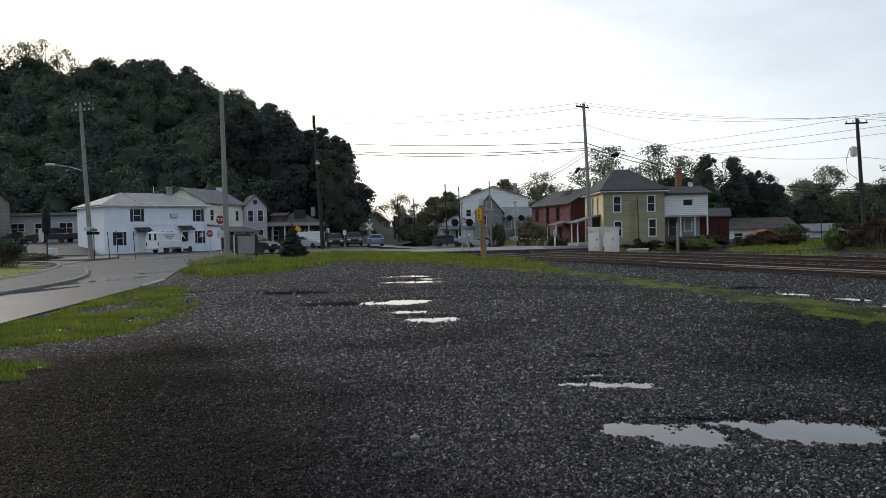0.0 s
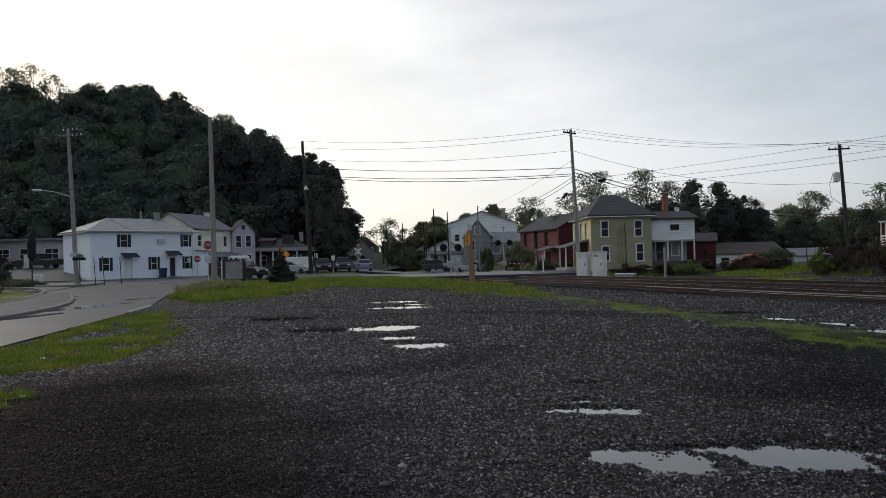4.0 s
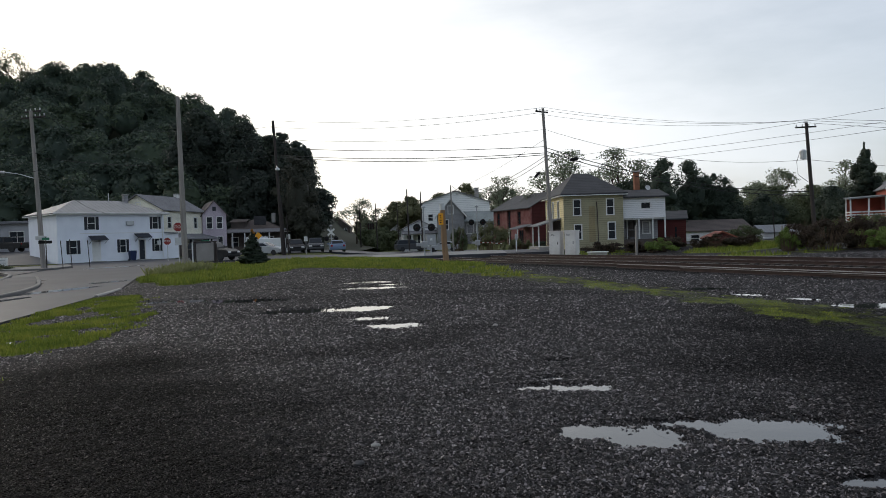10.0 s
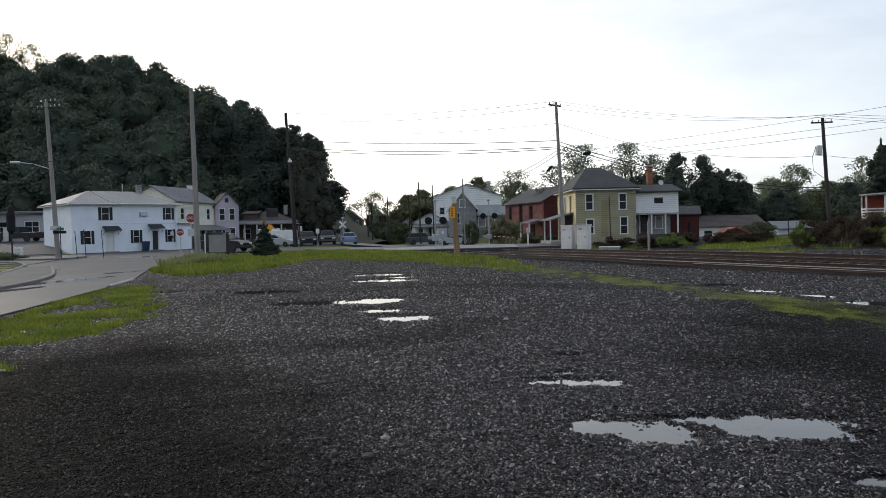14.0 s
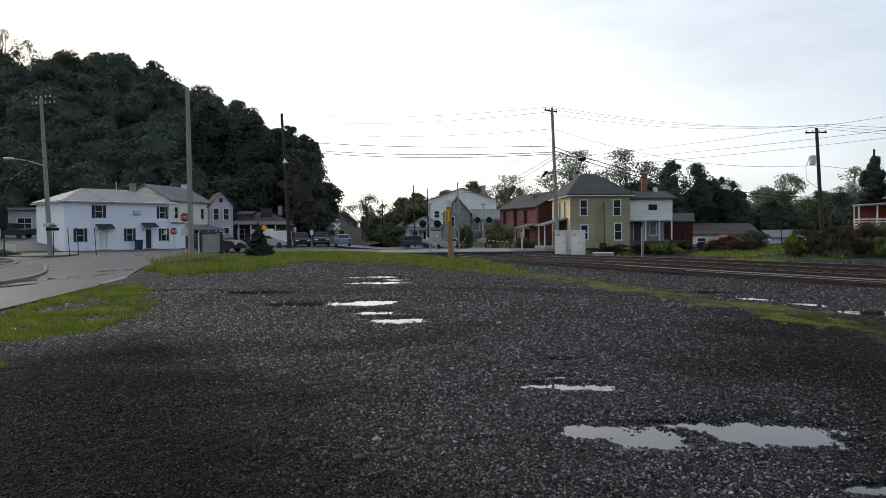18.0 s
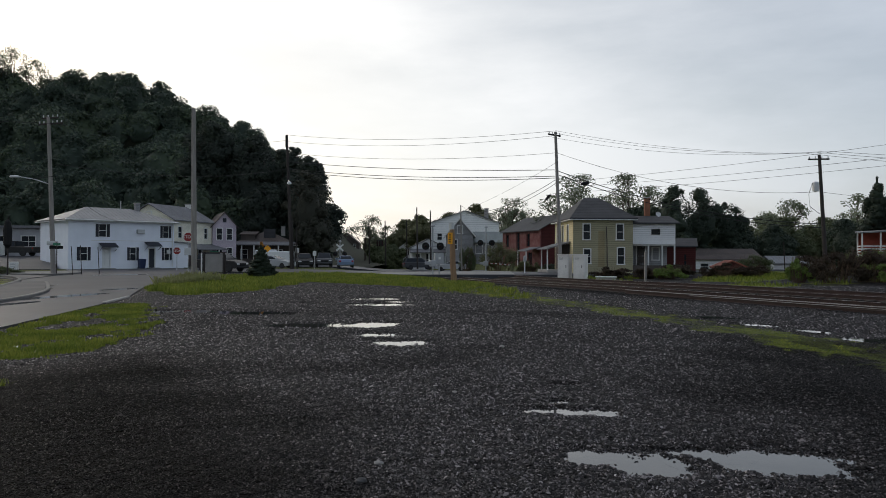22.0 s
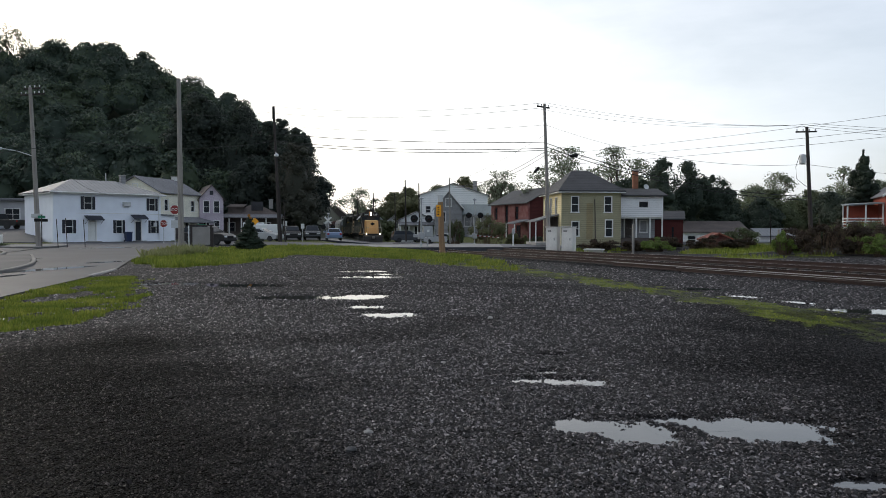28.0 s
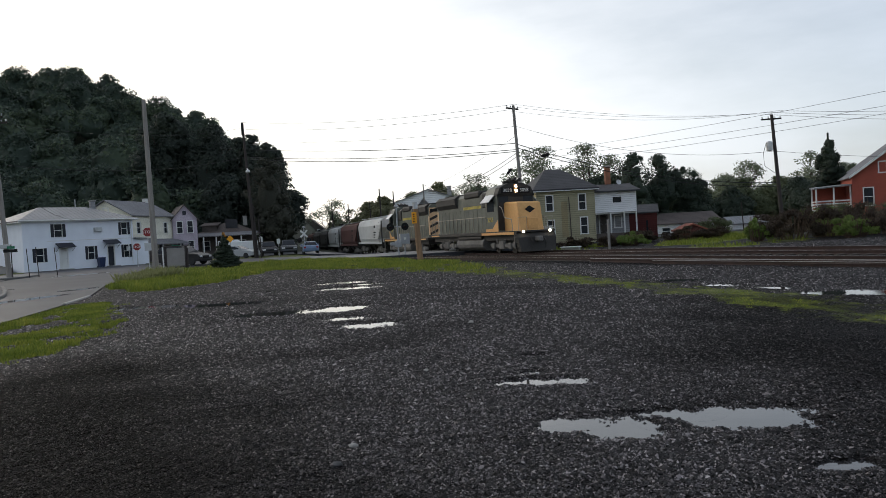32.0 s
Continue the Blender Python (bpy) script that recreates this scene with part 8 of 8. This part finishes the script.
def locomotive(number, label, lit):
    t = thing("locomotive", Matrix(), label, "locomotive", "the train's locomotives")
    wheels = []
    L = 8.9
    part("frame", Geo().cbox(-8.5, -1.5, 1.18, 8.3, 1.5, 1.42, 0.03), LOCO_DARK, t, "dark walkway sill")
    for s in (-1, 1):
        part("sill_stripe", Geo().box(2.6, s * 1.504 - 0.003, 1.2, 8.0, s * 1.504 + 0.003, 1.36), LOCO_ORANGE, t, "orange sill stripe")
        part("sill_stripe", Geo().box(-8.3, s * 1.504 - 0.003, 1.24, -6.4, s * 1.504 + 0.003, 1.34), LOCO_ORANGE, t, "orange sill stripe")
    part("underframe", Geo().box(-8.3, -1.2, 0.85, 8.1, 1.2, 1.18), LOCO_DARK, t)
    part("fuel_tank", Geo().prism([(-1.2, 1.0), (-1.38, 0.85), (-1.45, 0.62), (-1.38, 0.4), (-1.2, 0.26), (-0.9, 0.2), (0.9, 0.2), (1.2, 0.26), (1.38, 0.4), (1.45, 0.62), (1.38, 0.85), (1.2, 1.0)], -2.6, 2.6, axis="x"), LOCO_GREY, t, "dusty fuel tank")
    truck(t, 5.3, wheels)
    truck(t, -5.5, wheels)
    part("air_tank", Geo().tube((-2.3, -1.3, 1.05), (2.3, -1.3, 1.05), 0.14).tube((-2.3, 1.3, 1.05), (2.3, 1.3, 1.05), 0.14), LOCO_DARK, t)
    # long hood
    part("hood", Geo().prism([(-0.95, 1.42), (-0.95, 3.95), (-0.7, 4.2), (0.7, 4.2), (0.95, 3.95), (0.95, 1.42)], -8.0, 3.5, axis="x"), LOCO_GREEN, t, "dull green engine hood")
    part("radiator", Geo().prism([(-0.95, 3.3), (-1.2, 3.6), (-1.2, 4.02), (-0.85, 4.24), (0.85, 4.24), (1.2, 4.02), (1.2, 3.6), (0.95, 3.3)], -7.6, -3.2, axis="x"), LOCO_DARK, t, "sooty flared radiator section")
    for k in range(3):
        part("roof_fan", Geo().lathe([(0.55, 4.22), (0.6, 4.26), (0.6, 4.32), (0.1, 4.35)], Matrix.Translation((-6.8 + 1.35 * k, 0, 0)), 16), LOCO_DARK, t)
    part("dynamic_brake", Geo().cbox(-1.6, -1.06, 3.85, 1.4, 1.06, 4.34, 0.12), LOCO_DARK, t, "dark blister on the hood")
    part("exhaust_stack", Geo().cbox(-2.6, -0.3, 4.2, -2.0, 0.3, 4.45, 0.04), LOCO_DARK, t)
    part("inertial_filter", Geo().cbox(1.9, -1.05, 3.1, 3.3, 1.05, 4.1, 0.08), LOCO_DARK, t)
    for k in range(12):
        x = -7.2 + 0.85 * k
        for s in (-1, 1):
            part("hood_door", Geo().cbox(x - 0.38, s * 0.962 - 0.012, 1.6, x + 0.38, s * 0.962 + 0.012, 3.05, 0.01), LOCO_GREEN, t)
    # cab
    cabp = [(-1.5, 1.42), (-1.5, 3.75), (-1.25, 4.25), (-0.6, 4.5), (0.6, 4.5), (1.25, 4.25), (1.5, 3.75), (1.5, 1.42)]
    cab = part("cab", Geo().prism(cabp, 3.5, 5.6, axis="x"), LOCO_GREEN, t, "green cab with a band of windows")
    part("cab_roof_front", Geo().prism([(-1.52, 3.7), (-1.27, 4.27), (-0.6, 4.53), (0.6, 4.53), (1.27, 4.27), (1.52, 3.7), (1.52, 3.85), (-1.52, 3.85)], 5.0, 5.66, axis="x"), LOCO_DARK, cab)
    for s in (-1, 1):
        part("side_window", Geo().cbox(3.8, s * 1.505 - 0.01, 2.75, 5.0, s * 1.505 + 0.01, 3.55, 0.02), GLASS, cab, "dark cab window")
        part("sunshade", Geo().prism([(s * 1.5, 3.75), (s * 2.0, 3.35), (s * 2.0, 3.38), (s * 1.5, 3.85)], 3.7, 5.2, axis="x"), GALV, cab, "pale sunshade")
        part("windscreen", Geo().cbox(5.6, s * 0.98 - 0.38, 3.3, 5.63, s * 0.98 + 0.38, 3.82, 0.02), GLASS, cab, "dark windscreen")
        part("number_board", Geo().cbox(5.64, s * 0.68 - 0.5, 3.88, 5.7, s * 0.68 + 0.5, 4.24, 0.03), BLACK, cab, "black number board")
        letters(number, 0.36, WHITE_TRIM, cab, pose(5.71, s * 0.68, 4.06, 90, 0, 90), "number")
        letters(number, 0.5, LOCO_YELLOW, cab, pose(4.3, s * 1.512, 2.2, 90, 0, 0 if s < 0 else 180), "number")
        part("lower_panel", Geo().prism([(3.5, 1.43), (5.6, 1.43), (5.6, 2.2), (4.6, 1.62), (3.5, 1.62)], s * 1.502, s * 1.512, axis="y"), LOCO_ORANGE, cab, "orange sweep on the cab side")
    part("cab_face", Geo().box(5.6, -1.45, 1.5, 5.612, 1.45, 3.8), LOCO_DARK, cab, "soot-dark cab front")
    part("headlight_case", Geo().cbox(5.62, -0.15, 3.88, 5.74, 0.15, 4.46, 0.04), LOCO_ORANGE, cab)
    for z in (4.03, 4.32):
        part("headlight", Geo().tube((5.74, 0, z), (5.77, 0, z), 0.095, n=14), LAMP_WARM if lit else HEADLAMP, cab, "lit headlight" if lit else "")
    part("horn", Geo().tube((4.9, -0.4, 4.7), (5.6, -0.4, 4.75), 0.04, 0.12).tube((4.9, 0, 4.75), (5.7, 0, 4.8), 0.04, 0.12).tube((4.9, 0.4, 4.7), (5.6, 0.4, 4.75), 0.04, 0.12).box(4.8, -0.6, 4.5, 5.0, 0.6, 4.72), LOCO_DARK, cab, "dark horn cluster on the roof")
    # nose
    nose = part("nose", Geo().add([(5.6, -0.98, 1.42), (7.9, -0.92, 1.42), (7.9, 0.92, 1.42), (5.6, 0.98, 1.42), (5.6, -0.98, 3.2), (7.55, -0.92, 3.14), (7.55, 0.92, 3.14), (5.6, 0.98, 3.2), (5.6, -0.82, 3.32), (7.45, -0.8, 3.24), (7.45, 0.8, 3.24), (5.6, 0.82, 3.32)],
                           [(0, 1, 2, 3), (0, 1, 5, 4), (1, 2, 6, 5), (2, 3, 7, 6), (4, 5, 9, 8), (5, 6, 10, 9), (6, 7, 11, 10), (8, 9, 10, 11), (0, 4, 8, 11, 7, 3)]), LOCO_ORANGE, t, "faded orange low nose")
    part("badge", Geo().prism([(-0.4, 2.75), (0, 2.53), (0.4, 2.75), (0, 2.97)], 7.655, 7.70, axis="x"), BLACK, nose, "black diamond badge")
    part("nose_door", Geo().cbox(7.8, -0.3, 1.5, 7.9, 0.5, 2.2, 0.02), LOCO_ORANGE, nose)
    part("front_walkway", Geo().cbox(7.3, -1.5, 1.3, 8.5, 1.5, 1.42, 0.02), LOCO_DARK, t)
    pil = part("pilot", Geo().add([(8.3, -1.5, 1.35), (8.3, 1.5, 1.35), (8.55, 1.5, 1.0), (8.55, -1.5, 1.0), (8.75, 1.35, 0.12), (8.75, -1.35, 0.12), (8.2, 1.35, 0.12), (8.2, -1.35, 0.12), (8.1, 1.5, 1.35), (8.1, -1.5, 1.35)],
                                 [(0, 1, 2, 3), (3, 2, 4, 5), (5, 4, 6, 7), (7, 6, 8, 9), (9, 8, 1, 0), (1, 8, 6, 4, 2), (0, 3, 5, 7, 9)]), LOCO_DARK, t, "black snowplough pilot")
    part("coupler", Geo().cbox(8.5, -0.18, 0.72, 9.15, 0.18, 1.05, 0.06), LOCO_GREY, pil)
    for s in (0.5, -0.5):
        part("air_hose", Geo().path([(8.55, s, 1.0), (8.9, s, 0.7), (8.8, s, 0.35)], 0.04), LOCO_DARK, pil)
    for s in (-1, 1):
        part("ditch_light", Geo().tube((8.5, s * 1.05, 1.36), (8.62, s * 1.05, 1.36), 0.08, n=14), LAMP_WARM if lit else HEADLAMP, t, "lit ditch light" if lit else "")
        part("steps", Geo().box(8.0, s * 1.45 - 0.12, 0.35, 8.3, s * 1.45 + 0.05, 0.4).box(8.0, s * 1.45 - 0.12, 0.7, 8.3, s * 1.45 + 0.05, 0.75).box(8.0, s * 1.45 - 0.12, 1.02, 8.3, s * 1.45 + 0.05, 1.06).box(7.96, s * 1.45 - 0.02, 0.3, 8.0, s * 1.45 + 0.05, 1.2), LOCO_GREY, t, "step ladder")
        rung(t, [(-8.2, s * 1.42, 1.4), (-8.2, s * 1.42, 2.45), (3.2, s * 1.42, 2.45), (3.3, s * 1.42, 2.3), (3.3, s * 1.42, 1.4)])
        for k in range(13):
            rung(t, [(-7.5 + 0.85 * k, s * 1.43, 1.2), (-7.5 + 0.85 * k, s * 1.43, 2.45)], 0.022)
        rung(t, [(5.75, s * 1.42, 3.05), (6.1, s * 1.42, 2.95), (6.5, s * 1.42, 2.3), (7.6, s * 1.42, 2.15), (7.7, s * 1.42, 1.4)], 0.022, "pale front handrail")
        rung(t, [(8.45, s * 0.7, 1.42), (8.45, s * 0.7, 2.25), (8.45, s * 1.35, 2.25), (8.45, s * 1.35, 1.42)], 0.02)
        g = Geo()
        for k in range(16):
            g.box(-1.9 + 0.22 * k, s * 0.975 - 0.006, 3.1, -1.9 + 0.22 * k + 0.16, s * 0.975 + 0.006, 3.3)
        part("lettering", g, LOCO_YELLOW, t, "yellow bars of company lettering")
    # chevrons on the hood end
    part("end_panel", Geo().box(-8.024, -0.93, 1.45, -8.0, 0.93, 3.9), END_CREAM, t, "pale orange hood end")
    for k in range(4):
        z = 1.75 + 0.6 * k
        part("chevron", Geo().prism([(-0.9, z - 0.15), (0, z + 0.2), (0.9, z - 0.15), (0.9, z + 0.07), (0, z + 0.42), (-0.9, z + 0.07)], -8.032, -8.025, axis="x"), LOCO_DARK, t, "dark chevron stripe")
    for s in (-1, 1):
        part("end_stripe", Geo().box(-8.0, s * 0.955 - 0.004, 1.45, -7.7, s * 0.955 + 0.004, 3.2), END_CREAM, t, "pale orange end stripe")
        part("end_number_board", Geo().cbox(-8.08, s * 0.5 - 0.36, 3.55, -8.02, s * 0.5 + 0.36, 3.8, 0.02), BLACK, t)
    part("end_walkway", Geo().cbox(-9.0, -1.5, 1.2, -8.3, 1.5, 1.42, 0.02), LOCO_DARK, t)
    for o in t.children_recursive:
        if o.name.split(".")[0] not in ("truck", "wheelset"):
            o.data.transform(Matrix.Diagonal((1, 1, 1.12, 1)))
            o.matrix_basis.translation.z *= 1.12
    part("end_coupler", Geo().cbox(-9.4, -0.18, 0.72, -8.9, 0.18, 1.05, 0.06), LOCO_GREY, t)
    return t, wheels


def hopper(material, label):
    t = thing("hopper_wagon", Matrix(), label, "hopper wagon", "the train's wagons")
    wheels = []
    prof = [(-1.35, 1.45), (-1.55, 1.9), (-1.55, 3.5), (-1.3, 4.15), (-0.6, 4.45), (0.6, 4.45), (1.3, 4.15), (1.55, 3.5), (1.55, 1.9), (1.35, 1.45)]
    body = part("body", Geo().prism(prof, -5.4, 5.4, axis="x"), material, t, "rounded steel hopper body")
    for s in (-1, 1):
        g = Geo().add([(s * 5.4, y, z) for y, z in prof[1:9]] + [(s * 6.6, y * 0.95, max(z, 3.2)) for y, z in prof[1:9]], [tuple(range(8)), tuple(range(8, 16))] + [(i, (i + 1) % 8, 8 + (i + 1) % 8, 8 + i) for i in range(8)])
        part("end_slope", g, material, t)
        part("end_frame", Geo().box(s * 6.75 - 0.08, -1.45, 0.95, s * 6.75 + 0.08, 1.45, 1.3).box(s * 6.7 - 0.06, -1.4, 1.3, s * 6.7 + 0.06, -1.28, 4.0).box(s * 6.7 - 0.06, 1.28, 1.3, s * 6.7 + 0.06, 1.4, 4.0), LOCO_DARK, t, "dark end platform")
        part("coupler", Geo().cbox(min(s * 6.8, s * 7.25), -0.15, 0.75, max(s * 6.8, s * 7.25), 0.15, 1.0, 0.05), LOCO_GREY, t)
        lad = Geo()
        for k in range(7):
            lad.tube((s * 6.2, -1.58, 1.4 + 0.4 * k), (s * 6.6, -1.58, 1.4 + 0.4 * k), 0.02, n=5)
        part("ladder", lad, LOCO_DARK, t)
        part("sill", Geo().cbox(-6.7, s * 1.45 - 0.08, 1.25, 6.7, s * 1.45 + 0.08, 1.5, 0.02), material, t)
        truck(t, s * 4.9, wheels)
    for k in range(3):
        x = -3.0 + 3.0 * k
        part("discharge_bay", Geo().add([(x - 1.3, -1.2, 1.45), (x + 1.3, -1.2, 1.45), (x + 1.3, 1.2, 1.45), (x - 1.3, 1.2, 1.45), (x - 0.4, -0.6, 0.4), (x + 0.4, -0.6, 0.4), (x + 0.4, 0.6, 0.4), (x - 0.4, 0.6, 0.4)], [(0, 1, 2, 3), (4, 5, 6, 7), (0, 1, 5, 4), (1, 2, 6, 5), (2, 3, 7, 6), (3, 0, 4, 7)]), LOCO_DARK, t)
    part("roof_walk", Geo().box(-6.4, -0.95, 4.5, 6.4, -0.6, 4.55).box(-6.4, 0.6, 4.5, 6.4, 0.95, 4.55), GALV, t, "roof walkway grating")
    hatch = Geo()
    for k in range(10):
        hatch.lathe([(0.28, 4.44), (0.28, 4.6), (0.05, 4.64)], Matrix.Translation((-5.0 + 1.1 * k, 0, 0)), 10)
    part("roof_hatches", hatch, material, t, "round roof hatches")
    g = Geo()
    for k in range(3):
        g.box(3.2, -1.562, 2.6 - 0.3 * k, 4.4 - 0.2 * k, -1.552, 2.75 - 0.3 * k)
    g.box(3.4, -1.562, 3.2, 4.2, -1.552, 3.5)
    part("lettering", g, BLACK, t, "dark bars of writing")
    return t, wheels


NOSE_32 = s_at(49.74) + 0.6


def nose_at(t):
    """Metres along the line that the train's nose has reached: it brakes gently as it nears the crossing."""
    back = [0, 15.7, 31.8, 48.0, 64.3, 81.8, 100.8, 121, 142, 162, 181, 198.5, 215]
    d = 32.0 - t
    return NOSE_32 - float(np.interp(d, range(13), back)) - 17.0 * max(d - 12, 0)


UNITS = []          # object, wheels, metres from the train's nose to the middle, turned round
UNITS.append((*locomotive("3058", "green and orange diesel locomotive, headlights lit", True), 9.1, False))
UNITS.append((*locomotive("3057", "second green and orange diesel locomotive, running hood first", False), 27.6, True))
for k, (mt, lb) in enumerate([(HOP_WHITE, "pale grey covered hopper wagon"), (HOP_BROWN, "oxide brown covered hopper wagon"), (HOP_WHITE, "pale grey covered hopper wagon"), (HOP_DARK, "dark grey covered hopper wagon"), (HOP_DARK, "dark grey covered hopper wagon"), (HOP_BROWN, "oxide brown covered hopper wagon")]):
    UNITS.append((*hopper(mt, lb), 44.5 + 14.6 * k, False))


def train_rows(back, flip):
    rows = []
    for k in range(33):
        t = k * 1.0
        s = nose_at(t) - back
        x, y, a = on_track(s)
        rows.append((t, pose(x, y, 0.13 + float(track_rise(y)), 0, 0, math.degrees(a) + (180 if flip else 0))))
    return rows


# the van: seconds, place
VAN_PATH = [(0, -30.5, 74.5), (1, -28.65, 78.0), (2, -27.85, 81.5), (2.5, -27.17, 84.0), (4.5, -26.0, 92.0), (5.2, -25.8, 93.5), (6, -25.6, 95.5), (7, -24.5, 98.0), (8, -23.6, 100.0), (9, -23.0, 101.5), (32, -23.0, 101.5)]


def van_at(t):
    return tuple(float(np.interp(t, [p[0] for p in VAN_PATH], [p[k] for p in VAN_PATH])) for k in (1, 2))


def motions():
    for ob, wheels, back, flip in UNITS:
        walk(ob, train_rows(back, flip))
        for ax, x, r in wheels:
            rows = [(0, pose(x, 0, r))]
            for k in range(139):
                t = 26.48 + k * 0.04
                a = (nose_at(t) - nose_at(26.48)) / r * (-1 if flip else 1)
                rows.append((t, pose(x, 0, r, 0, math.degrees(a), 0)))
            walk(ax, rows) if back < 60 else None
    times = [k * 0.1 for k in range(0, 95)] + [32]
    rows, trav, last = [], 0.0, None
    wrows = []
    for t in times:
        x, y = van_at(t)
        x1, y1 = van_at(min(max(t, 0.8) + 0.8, 8.8))
        x0, y0 = van_at(max(min(t, 8.0) - 0.8, 0))
        a = math.degrees(math.atan2(y1 - y0, x1 - x0))
        rows.append((t, pose(x, y, 0.06, 0, 0, a)))
        if last:
            trav += math.hypot(x - last[0], y - last[1])
        last = (x, y)
        wrows.append((t, trav / 0.33))
    walk(VAN, rows[::4] + [rows[-1]])
    for w in VAN_WHEELS:
        p = w.matrix_basis.translation.copy()
        walk(w, [(t, pose(*p, 0, math.degrees(a), 0)) for t, a in wrows])


motions()
